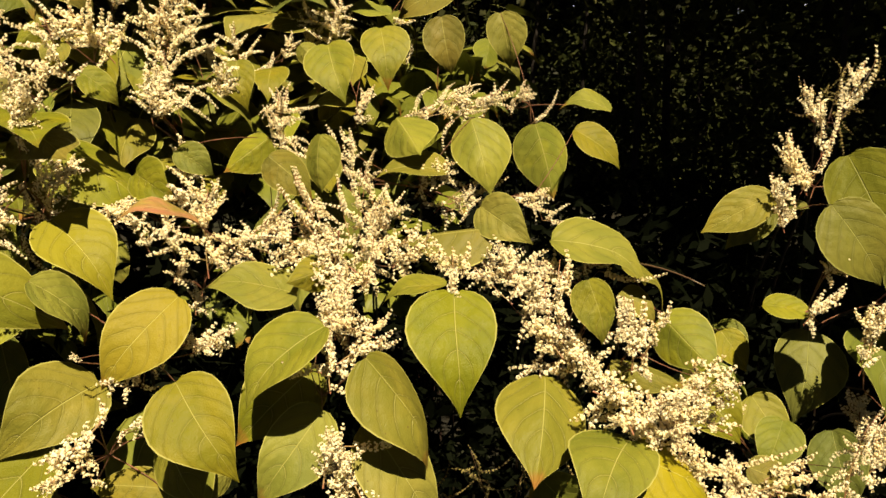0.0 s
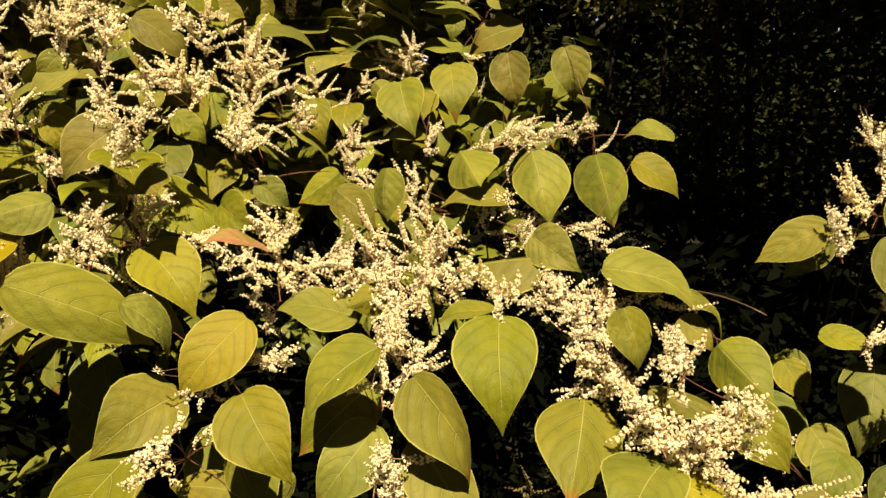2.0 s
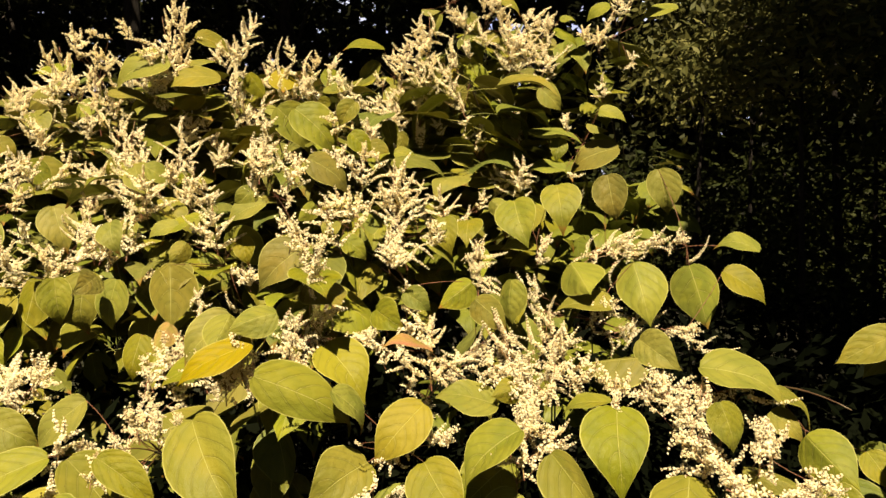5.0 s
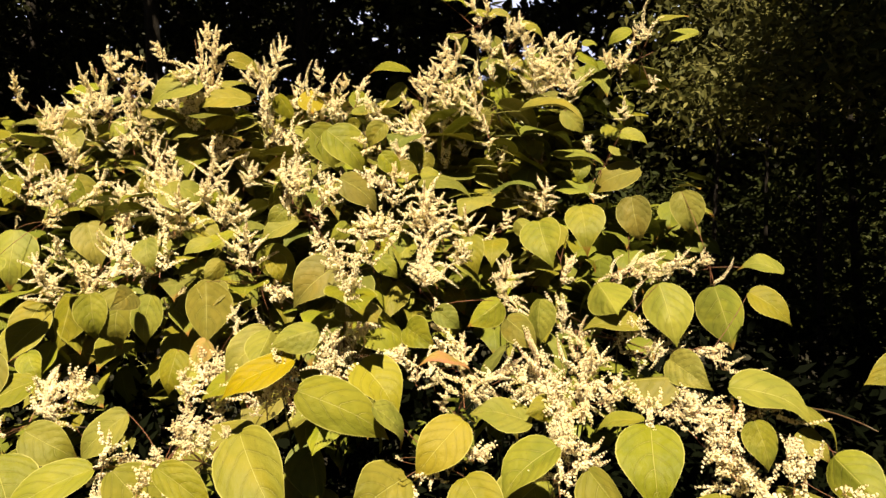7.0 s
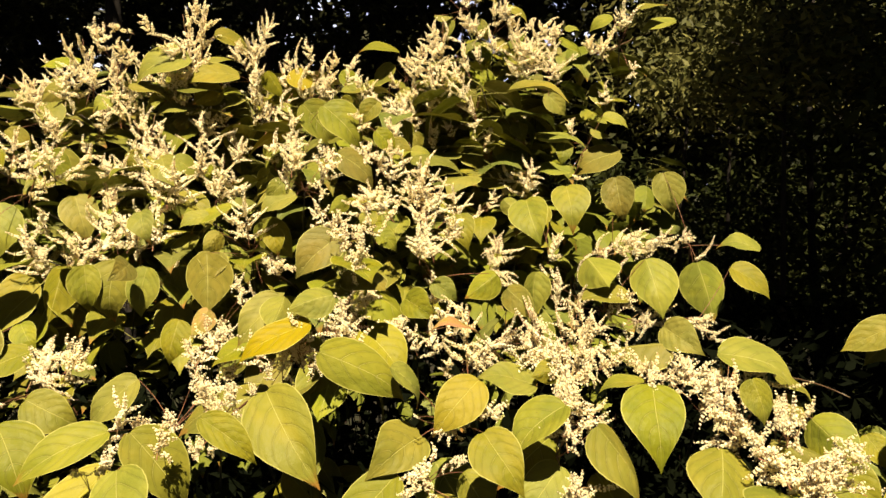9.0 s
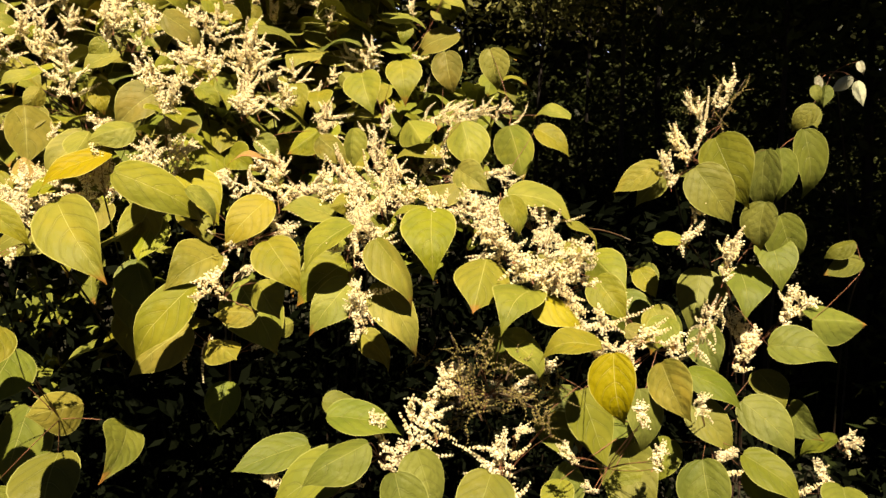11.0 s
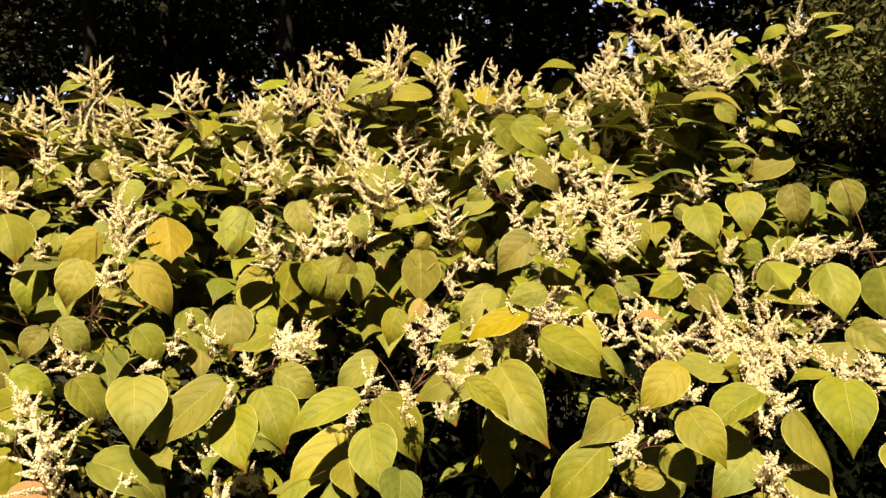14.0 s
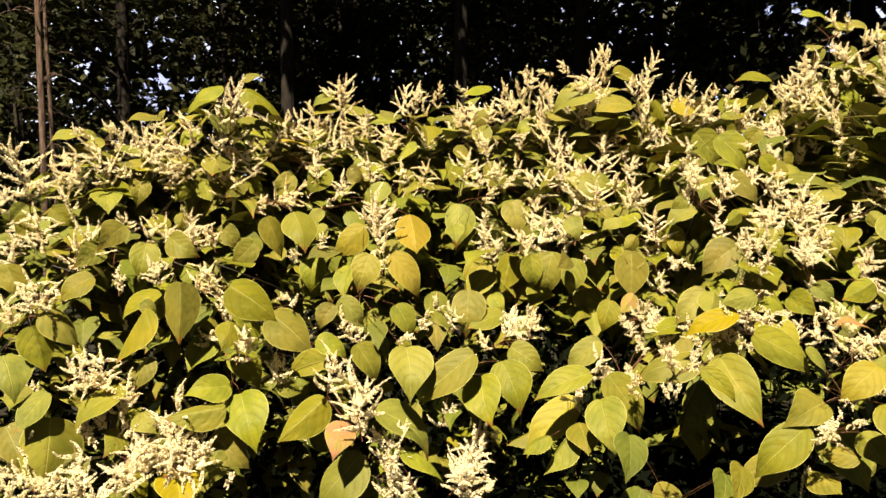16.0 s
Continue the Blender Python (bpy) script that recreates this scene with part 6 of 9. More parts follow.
s.panicle(-2.889, 0.035, 1.980, 111, -52, 61, 0.091, "narrow", SPARSE)
s.panicle(-2.891, 0.145, 2.006, 98, -48, 59, 0.085, "narrow", SPARSE)
s.panicle(-2.921, 0.120, 1.972, 87, 2, 64, 0.090, "narrow", SPARSE)
s.panicle(-2.863, 0.054, 1.940, 84, -40, 63, 0.145, "spike", SPARSE)
s.finish()
s = shoot("knotweed shoot with cream flower sprays and broad green leaves", -1.33, 2.26, -0.873, 1.325, 1.645)
s.leaf(-0.814, 1.190, 1.627, -53, 39, -102, 0.083, 0.065)
s.leaf(-0.911, 1.235, 1.709, -77, -49, -177, 0.063, 0.049)
s.panicle(-0.793, 1.254, 1.650, 94, -34, 29, 0.118, "wide", SPARSE)
s.panicle(-0.807, 1.251, 1.676, 103, -52, 31, 0.090, "wide", SPARSE)
s.panicle(-0.845, 1.291, 1.678, 105, 56, 25, 0.062, "wide", SPARSE)
s.finish()
s = shoot("knotweed shoot with cream flower sprays and broad green leaves", -1.07, 2.91, -0.788, 1.920, 1.631)
s.leaf(-0.883, 1.859, 1.687, -29, 23, -79, 0.162, 0.127)
s.leaf(-0.710, 1.811, 1.638, -31, 2, -169, 0.127, 0.099)
s.leaf(-0.645, 1.846, 1.695, -70, 42, -144, 0.084, 0.066)
s.panicle(-0.787, 1.807, 1.608, 76, -8, 13, 0.151, "wide", SPARSE)
s.panicle(-0.721, 1.923, 1.663, 80, 24, 17, 0.070, "wide", SPARSE)
s.panicle(-0.835, 1.757, 1.635, 86, -13, 22, 0.076, "wide", SPARSE)
s.finish()
s = shoot("knotweed shoot thick with cream flower sprays and broad green leaves", -2.62, 2.21, -1.894, 1.431, 1.743)
s.leaf(-1.844, 1.266, 1.741, -70, 11, -130, 0.153, 0.120)
s.panicle(-1.820, 1.405, 1.763, 79, -6, 47, 0.113, "wide", SPARSE)
s.panicle(-1.836, 1.410, 1.794, 67, -13, 47, 0.095, "wide", SPARSE)
s.panicle(-1.913, 1.343, 1.801, 104, 27, 35, 0.127, "wide", SPARSE)
s.panicle(-1.775, 1.359, 1.754, 102, 23, 32, 0.131, "wide", SPARSE)
s.panicle(-1.811, 1.407, 1.721, 97, -58, 45, 0.064, "wide", SPARSE)
s.finish()
s = shoot("knotweed shoot thick with cream flower sprays and broad green leaves", -1.20, 2.58, -0.806, 1.630, 1.605)
s.leaf(-0.731, 1.650, 1.653, -60, 11, -158, 0.117, 0.092)
s.leaf(-0.788, 1.605, 1.591, -41, 12, -79, 0.138, 0.108)
s.panicle(-0.783, 1.424, 1.611, 99, 3, 25, 0.208, "wide", SPARSE)
s.panicle(-0.778, 1.435, 1.681, 82, 13, 25, 0.145, "wide", SPARSE)
s.panicle(-0.757, 1.593, 1.566, 98, 14, 22, 0.086, "wide", SPARSE)
s.panicle(-0.735, 1.608, 1.585, 112, -3, 23, 0.066, "wide", SPARSE)
s.panicle(-0.787, 1.435, 1.681, 78, -35, 16, 0.081, "wide", SPARSE)
s.panicle(-0.819, 1.626, 1.666, 99, -11, 22, 0.059, "wide", SPARSE)
s.finish()
s = shoot("knotweed shoot with cream flower sprays and broad green leaves", 0.58, 2.31, 0.410, 1.388, 1.348)
s.leaf(0.442, 1.254, 1.394, -78, 33, -164, 0.160, 0.124, "shaded_green")
s.leaf(0.373, 1.335, 1.396, -47, -46, 130, 0.136, 0.081)
s.leaf(0.389, 1.391, 1.368, -54, -36, 139, 0.113, 0.069, "shaded_green")
s.panicle(0.382, 1.298, 1.365, 92, -7, -15, 0.072, "narrow")
s.panicle(0.387, 1.302, 1.376, 106, 4, -17, 0.064, "narrow")
s.panicle(0.387, 1.316, 1.373, 90, -16, -14, 0.056, "narrow")
s.finish()
s = shoot("knotweed shoot with cream flower sprays and broad green leaves", 0.64, 2.16, 0.548, 1.314, 1.052)
s.leaf(0.598, 1.128, 0.996, -6, 45, -107, 0.144, 0.107, "shaded_green")
s.panicle(0.516, 1.251, 1.116, 84, 14, -8, 0.144, "narrow", SPARSE)
s.panicle(0.517, 1.262, 1.131, 92, 5, -6, 0.100, "narrow", SPARSE)
s.panicle(0.521, 1.263, 1.130, 70, 18, -9, 0.096, "narrow", SPARSE)
s.finish()
s = shoot("knotweed shoot with cream flower sprays and broad green leaves", -1.15, 1.29, -0.733, 0.463, 1.355)
s.leaf(-0.682, 0.313, 1.403, -51, 36, -113, 0.098, 0.049)
s.panicle(-0.737, 0.435, 1.390, -57, -30, -167, 0.033, "wide")
s.finish()
s = shoot("knotweed shoot with cream flower sprays and broad green leaves", -0.77, 2.86, -0.511, 1.873, 1.562)
s.leaf(-0.445, 1.889, 1.733, -52, 4, -167, 0.168, 0.131)
s.leaf(-0.563, 1.819, 1.692, -52, 16, -164, 0.173, 0.135)
s.leaf(-0.492, 1.799, 1.545, 7, -21, 102, 0.111, 0.087)
s.panicle(-0.476, 1.731, 1.502, 75, 25, 14, 0.106, "narrow", SPARSE)
s.panicle(-0.471, 1.735, 1.509, 91, 20, 14, 0.072, "narrow", SPARSE)
s.panicle(-0.478, 1.745, 1.529, 66, 33, 13, 0.070, "narrow", SPARSE)
s.finish()
s = shoot("knotweed shoot thick with cream flower sprays and broad green leaves", -2.40, 2.62, -1.701, 1.662, 2.211)
s.leaf(-1.629, 1.565, 2.192, -28, -44, 148, 0.198, 0.155)
s.leaf(-1.588, 1.647, 2.283, -31, 40, -66, 0.140, 0.109)
s.leaf(-1.715, 1.727, 2.222, 2, 28, -61, 0.118, 0.092)
s.panicle(-1.634, 1.614, 2.108, 99, 6, 42, 0.263, "narrow", SPARSE)
s.panicle(-1.636, 1.616, 2.147, 90, -12, 39, 0.225, "narrow", SPARSE)
s.panicle(-1.643, 1.557, 2.220, 136, -66, 15, 0.128, "spike", SPARSE)
s.panicle(-1.682, 1.543, 2.158, 94, 4, 43, 0.083, "wide", SPARSE)
s.panicle(-1.685, 1.541, 2.188, 109, -19, 39, 0.060, "wide", SPARSE)
s.panicle(-1.600, 1.589, 2.289, 97, -11, 23, 0.108, "narrow", SPARSE)
s.panicle(-1.605, 1.605, 2.301, 84, 6, 26, 0.094, "narrow", SPARSE)
s.panicle(-1.718, 1.502, 2.265, 86, -36, 24, 0.081, "narrow", SPARSE)
s.finish()
s = shoot("knotweed shoot thick with cream flower sprays and broad green leaves", -2.81, 2.00, -2.026, 1.267, 1.750)
s.leaf(-1.949, 1.278, 1.884, -79, 30, -101, 0.111, 0.087)
s.leaf(-2.053, 1.178, 1.728, -66, -5, -147, 0.190, 0.137)
s.leaf(-1.968, 1.046, 1.644, -36, 6, -140, 0.102, 0.080)
s.panicle(-1.901, 1.250, 1.786, 111, -4, 51, 0.126, "wide", SPARSE)
s.panicle(-1.927, 1.220, 1.824, 122, 5, 51, 0.099, "wide", SPARSE)
s.panicle(-2.009, 1.275, 1.788, 94, -10, 37, 0.120, "wide", SPARSE)
s.panicle(-1.932, 1.183, 1.730, 107, 33, 51, 0.085, "wide", SPARSE)
s.finish()
s = shoot("leafy knotweed shoot and broad green leaves", 0.30, 1.68, 0.312, 0.911, 0.885)
s.leaf(0.341, 0.851, 1.034, -64, 33, 162, 0.122, 0.096)
s.leaf(0.299, 0.830, 0.985, -77, 1, -157, 0.129, 0.083, "shaded_green")
s.leaf(0.245, 0.788, 0.818, -48, 43, -140, 0.115, 0.090, "shaded_green")
s.leaf(-0.016, 0.931, 1.062, -91, 52, 178, 0.153, 0.101, "shaded_green")
s.leaf(0.135, 0.955, 0.938, -54, 5, -145, 0.146, 0.104, "shaded_green")
s.leaf(0.257, 0.958, 0.871, -39, -5, 167, 0.134, 0.106, "shaded_green")
s.leaf(0.277, 0.855, 0.850, -37, 28, -175, 0.147, 0.125, "shaded_green")
s.leaf(0.276, 0.994, 1.061, -36, 39, -118, 0.089, 0.057)
s.leaf(0.385, 1.210, 1.035, -38, -14, 157, 0.104, 0.083, "shaded_green")
s.leaf(0.153, 0.713, 0.841, -38, 2, 164, 0.084, 0.067)
s.finish()
s = shoot("knotweed shoot thick with cream flower sprays and broad green leaves", 0.72, 2.15, 0.444, 1.318, 1.201)
s.leaf(0.352, 1.262, 1.220, -8, 22, -111, 0.089, 0.069)
s.panicle(0.408, 1.208, 1.209, 62, 38, -32, 0.084, "narrow")
s.panicle(0.414, 1.224, 1.224, 53, 52, -42, 0.060, "narrow")
s.panicle(0.414, 1.224, 1.215, 73, 46, -37, 0.072, "narrow")
s.panicle(0.437, 1.235, 1.279, 85, 42, -32, 0.046, "wide")
s.panicle(0.440, 1.250, 1.284, 80, 48, -35, 0.036, "wide")
s.panicle(0.446, 1.250, 1.283, 70, 65, -51, 0.035, "wide")
s.finish()
s = shoot("knotweed shoot with cream flower sprays and broad green leaves", -1.18, 3.36, -0.869, 2.156, 2.404)
s.leaf(-0.953, 2.036, 2.491, -16, 31, -81, 0.102, 0.080)
s.leaf(-0.869, 2.057, 2.346, -83, -23, 155, 0.086, 0.067)
s.leaf(-0.800, 2.139, 2.447, -26, 34, -90, 0.088, 0.069)
s.leaf(-0.775, 2.109, 2.416, 16, -30, 103, 0.112, 0.087)
s.leaf(-0.929, 2.030, 2.364, -8, 36, -72, 0.069, 0.054)
s.panicle(-0.814, 2.051, 2.382, 96, -14, 10, 0.118, "narrow", SPARSE)
s.panicle(-0.790, 2.073, 2.398, 111, 3, 12, 0.077, "narrow", SPARSE)
s.finish()
s = shoot("knotweed shoot thick with cream flower sprays and broad green leaves", -3.07, 0.15, -2.319, -0.200, 1.062)
s.leaf(-2.243, -0.194, 1.193, -26, -11, 166, 0.188, 0.147)
s.leaf(-2.196, -0.196, 1.119, -34, 42, -101, 0.091, 0.071)
s.leaf(-2.248, -0.221, 1.073, -17, -34, -127, 0.107, 0.084)
s.panicle(-2.275, -0.239, 1.198, 67, -6, 67, 0.143, "wide", SPARSE)
s.panicle(-2.199, -0.208, 1.161, 82, 2, 63, 0.106, "wide", SPARSE)
s.panicle(-2.190, -0.240, 0.939, 72, 27, 53, 0.211, "wide", SPARSE)
s.panicle(-2.187, -0.218, 1.071, 66, -21, 71, 0.113, "wide", SPARSE)
s.panicle(-2.344, -0.291, 1.212, 68, 9, 65, 0.113, "wide", SPARSE)
s.panicle(-2.311, -0.271, 1.202, 25, -74, 129, 0.095, "wide", SPARSE)
s.panicle(-2.203, -0.216, 1.149, 83, 2, 63, 0.055, "wide", SPARSE)
s.panicle(-2.176, -0.226, 0.938, 76, -48, 88, 0.111, "wide", SPARSE)
s.panicle(-2.302, -0.294, 1.049, 80, -11, 70, 0.088, "narrow", SPARSE)
s.panicle(-2.258, -0.264, 1.087, 81, -3, 67, 0.061, "narrow", SPARSE)
s.finish()
s = shoot("knotweed shoot thick with cream flower sprays and broad green leaves", -0.24, 2.09, -0.118, 1.194, 1.286)
s.leaf(-0.099, 1.141, 1.370, -7, -19, 99, 0.148, 0.116)
s.leaf(-0.119, 1.163, 1.402, -45, 52, -162, 0.105, 0.082)
s.panicle(-0.116, 1.125, 1.313, -27, 75, -100, 0.137, "narrow")
s.panicle(-0.095, 1.129, 1.299, -49, 69, -132, 0.108, "narrow")
s.panicle(-0.101, 1.141, 1.308, 9, 76, -76, 0.091, "narrow")
s.panicle(-0.130, 1.057, 1.334, 48, -68, 48, 0.061, "wide")
s.panicle(-0.150, 1.065, 1.334, 42, -74, 68, 0.041, "wide")
s.panicle(-0.137, 1.062, 1.323, 34, -75, 79, 0.041, "wide")
s.panicle(-0.069, 1.095, 1.299, 70, -10, 11, 0.062, "wide")
s.panicle(-0.089, 1.097, 1.310, 79, -20, 14, 0.041, "wide")
s.panicle(-0.060, 1.105, 1.310, 58, -9, 10, 0.049, "wide")
s.finish()
s = shoot("leafy knotweed shoot and broad green leaves", -1.41, 1.28, -0.909, 0.700, 0.901)
s.leaf(-0.893, 0.755, 0.917, 15, -55, 151, 0.133, 0.107)
s.leaf(-0.734, 0.682, 0.905, -37, -45, -133, 0.134, 0.104, "shaded_green")
s.leaf(-0.692, 0.436, 0.959, -40, -1, -154, 0.147, 0.116, "shaded_green")
s.leaf(-0.762, 0.357, 0.925, -66, 4, -103, 0.099, 0.077, "shaded_green")
s.leaf(-0.999, 0.717, 0.918, -66, -13, -177, 0.192, 0.135, "shaded_green")
# three leaves added on the sun's side to shade those below
s.leaf(-0.616, 0.285, 1.196, -37, -40, -143, 0.111, 0.086, "shaded_green")
s.leaf(-0.932, 0.492, 1.155, -44, -20, -135, 0.130, 0.103, "shaded_green")
s.leaf(-0.557, 0.205, 1.251, -44, -39, -140, 0.085, 0.067)
s.finish()
s = shoot("knotweed shoot with cream flower sprays and broad green leaves", 0.04, 1.86, 0.021, 0.971, 1.269)
s.leaf(0.041, 0.875, 1.362, -68, 9, -153, 0.082, 0.064)
s.panicle(0.015, 0.883, 1.312, -59, 17, -175, 0.073, "narrow")
s.panicle(0.008, 0.889, 1.294, -46, 39, -166, 0.064, "narrow")
s.panicle(0.013, 0.896, 1.296, -55, 13, -177, 0.066, "narrow")
s.finish()
s = shoot("knotweed shoot thick with cream flower sprays and broad green leaves", -2.20, 2.73, -1.533, 1.762, 2.137)
s.leaf(-1.503, 1.655, 2.137, -4, -38, 130, 0.178, 0.139)
s.leaf(-1.488, 1.748, 2.071, -15, -43, 135, 0.148, 0.115)
s.leaf(-1.431, 1.711, 2.155, -81, 31, -110, 0.102, 0.080)
s.leaf(-1.561, 1.627, 2.108, -70, -51, -146, 0.122, 0.095)
s.panicle(-1.464, 1.689, 2.100, 91, 0, 37, 0.160, "narrow", SPARSE)
s.panicle(-1.446, 1.699, 2.135, 108, -17, 34, 0.140, "narrow", SPARSE)
s.panicle(-1.507, 1.693, 2.179, 108, -35, 30, 0.079, "wide", SPARSE)
s.panicle(-1.501, 1.698, 2.209, 93, -36, 30, 0.060, "wide", SPARSE)
s.panicle(-1.444, 1.683, 2.194, 113, -26, 21, 0.053, "narrow", SPARSE)
s.finish()
s = shoot("knotweed shoot with cream flower sprays and broad green leaves", -0.97, 2.52, -0.623, 1.609, 1.437)
s.panicle(-0.585, 1.520, 1.449, 71, 8, 20, 0.165, "wide")
s.panicle(-0.583, 1.540, 1.476, 87, -6, 22, 0.117, "wide")
s.panicle(-0.605, 1.516, 1.469, 81, 13, 20, 0.130, "wide")
s.finish()
s = shoot("knotweed shoot thick with cream flower sprays and broad green leaves", 0.08, 2.20, 0.058, 1.318, 1.225)
s.leaf(-0.006, 1.223, 1.335, -17, 21, -99, 0.174, 0.136)
s.panicle(0.119, 1.229, 1.233, -58, 13, 178, 0.049, "narrow")
s.panicle(0.124, 1.229, 1.230, -50, 16, 179, 0.038, "narrow")
s.panicle(0.120, 1.234, 1.220, -68, 28, -177, 0.038, "narrow")
s.panicle(0.076, 1.242, 1.278, -7, 75, -109, 0.112, "spike")
s.panicle(0.038, 1.250, 1.280, 36, 71, -50, 0.080, "narrow")
s.panicle(0.062, 1.266, 1.286, 49, 70, -46, 0.060, "narrow")
s.panicle(0.048, 1.250, 1.281, 44, 66, -37, 0.062, "narrow")
s.panicle(0.017, 1.194, 1.269, 64, -36, 16, 0.054, "wide")
s.panicle(0.008, 1.208, 1.272, 68, -49, 22, 0.043, "wide")
s.panicle(0.010, 1.214, 1.269, 51, -27, 12, 0.046, "wide")
s.finish()
s = shoot("knotweed shoot with cream flower sprays and a scorched brown leaf", -0.77, 1.88, -0.415, 1.031, 1.319)
s.leaf(-0.359, 0.953, 1.310, 18, -27, 102, 0.129, 0.101)
s.leaf(-0.448, 0.856, 1.428, 16, -2, 114, 0.099, 0.072, "burnt")
s.panicle(-0.361, 0.997, 1.350, 80, -31, 27, 0.076, "wide")
s.panicle(-0.359, 0.994, 1.349, 50, -69, 57, 0.076, "wide")
s.finish()
s = shoot("leafy knotweed shoot and broad green leaves", -0.66, 1.77, -0.338, 1.010, 1.007)
s.leaf(-0.305, 0.930, 1.049, -50, 20, -104, 0.111, 0.087)
s.finish()
s = shoot("knotweed shoot thick with cream flower sprays and broad green leaves", -2.26, 2.11, -1.579, 1.316, 1.672)
s.leaf(-1.552, 1.229, 1.686, -47, 40, -136, 0.084, 0.066)
s.panicle(-1.506, 1.267, 1.711, 85, -4, 44, 0.169, "wide", SPARSE)
s.panicle(-1.425, 1.203, 1.701, 107, 5, 28, 0.143, "wide", SPARSE)
s.panicle(-1.556, 1.296, 1.683, 95, -3, 42, 0.114, "wide", SPARSE)
s.panicle(-1.564, 1.243, 1.685, 76, 77, 40, 0.093, "narrow", SPARSE)
s.finish()
s = shoot("knotweed shoot with cream flower sprays and broad green leaves", 0.96, 1.92, 0.793, 1.232, 0.711)
s.leaf(0.776, 1.194, 0.757, -27, -5, 90, 0.104, 0.081, "shaded_green")
s.panicle(0.770, 1.125, 0.759, 79, 40, -33, 0.050, "wide")
s.panicle(0.774, 1.148, 0.771, 63, 36, -30, 0.039, "wide")
s.panicle(0.774, 1.134, 0.767, 49, 57, -51, 0.041, "wide")
s.finish()
s = shoot("knotweed shoot thick with cream flower sprays and yellowing leaves", -1.72, 1.29, -1.202, 0.646, 1.077)
s.leaf(-1.189, 0.668, 1.160, -44, -24, 167, 0.229, 0.124, "yellow")
s.leaf(-1.120, 0.561, 1.131, -26, 1, -137, 0.122, 0.095)
s.leaf(-1.128, 0.530, 1.101, -51, -3, 149, 0.137, 0.107)
s.leaf(-1.154, 0.463, 1.109, -32, -13, 142, 0.092, 0.072)
s.leaf(-1.110, 0.541, 0.971, -13, 1, -150, 0.086, 0.067, "shaded_green")
s.leaf(-1.066, 0.598, 0.987, -50, -8, -156, 0.072, 0.056, "shaded_green")
s.panicle(-1.164, 0.614, 1.154, 70, 15, 38, 0.071, "narrow")
s.panicle(-1.157, 0.622, 1.158, 68, 11, 39, 0.054, "narrow")
s.panicle(-1.177, 0.635, 1.171, 79, 35, 30, 0.064, "narrow")
s.panicle(-1.159, 0.581, 1.182, 46, -63, 77, 0.031, "narrow")
s.panicle(-1.167, 0.583, 1.182, 68, -52, 65, 0.025, "narrow")
s.panicle(-1.167, 0.575, 1.184, 7, -72, 105, 0.025, "narrow")
s.finish()
s = shoot("knotweed shoot thick with cream flower sprays and broad green leaves", 0.49, 1.68, 0.444, 0.934, 0.843)
s.leaf(0.509, 0.935, 0.932, -46, 32, -147, 0.144, 0.102, "shaded_green")
s.leaf(0.395, 0.912, 0.995, -29, 28, -116, 0.131, 0.082, "shaded_green")
s.leaf(0.492, 0.814, 0.870, -26, 20, -124, 0.130, 0.091, "shaded_green")
s.leaf(0.500, 0.831, 0.828, -35, 35, -137, 0.121, 0.080)
s.leaf(0.416, 0.792, 0.864, -67, 17, 173, 0.135, 0.106, "shaded_green")
s.leaf(0.401, 0.903, 0.929, -50, 32, -142, 0.128, 0.090, "shaded_green")
s.leaf(0.472, 1.231, 1.010, -62, 23, 161, 0.131, 0.098, "shaded_green")
s.leaf(0.588, 1.187, 0.917, -38, 18, -162, 0.112, 0.088, "shaded_green")
s.leaf(0.373, 0.934, 0.839, -56, -29, -171, 0.101, 0.080, "shaded_green")
s.leaf(0.675, 1.228, 0.820, -52, 59, 161, 0.114, 0.089, "shaded_green")
s.leaf(0.331, 1.485, 1.114, -44, 18, -161, 0.101, 0.080, "shaded_green")
s.leaf(0.263, 1.404, 1.045, -68, 42, 172, 0.169, 0.122, "shaded_green")
s.leaf(0.382, 1.433, 0.986, -63, 40, 162, 0.128, 0.101, "shaded_green")
s.panicle(0.410, 0.804, 0.950, 81, 9, -6, 0.043, "wide")
s.panicle(0.416, 0.815, 0.953, 65, -1, -3, 0.035, "wide")
s.panicle(0.412, 0.808, 0.956, 73, 13, -7, 0.035, "wide")
s.panicle(0.467, 0.891, 0.794, 17, 64, -68, 0.107, "spike")
s.panicle(0.446, 0.836, 0.834, 70, 42, -27, 0.055, "narrow")
s.panicle(0.455, 0.838, 0.837, 84, 42, -27, 0.048, "narrow")
s.panicle(0.448, 0.857, 0.833, 76, 44, -29, 0.049, "narrow")
s.finish()
s = shoot("knotweed shoot thick with cream flower sprays and broad green leaves", -0.48, 1.37, -0.190, 0.672, 0.879)
s.leaf(-0.165, 0.536, 0.970, -20, -26, 131, 0.129, 0.085, "shaded_green")
s.leaf(-0.214, 0.634, 0.880, -18, -25, 129, 0.192, 0.126, "shaded_green")
s.leaf(-0.262, 0.597, 0.988, -15, 24, -78, 0.141, 0.093, "shaded_green")
s.leaf(-0.116, 0.522, 0.926, -72, 10, -170, 0.128, 0.086, "shaded_green")
s.leaf(-0.085, 0.556, 0.952, -65, 3, -137, 0.127, 0.094, "shaded_green")
s.leaf(-0.241, 0.497, 0.860, -18, -16, 132, 0.112, 0.087, "shaded_green")
s.leaf(-0.294, 0.660, 0.990, -20, 24, -78, 0.092, 0.072, "shaded_green")
s.panicle(-0.089, 0.603, 0.924, 62, 12, 14, 0.116, "wide")
s.panicle(-0.115, 0.621, 0.934, 54, 11, 15, 0.091, "wide")
s.panicle(-0.067, 0.633, 0.941, 76, -5, 21, 0.081, "wide")
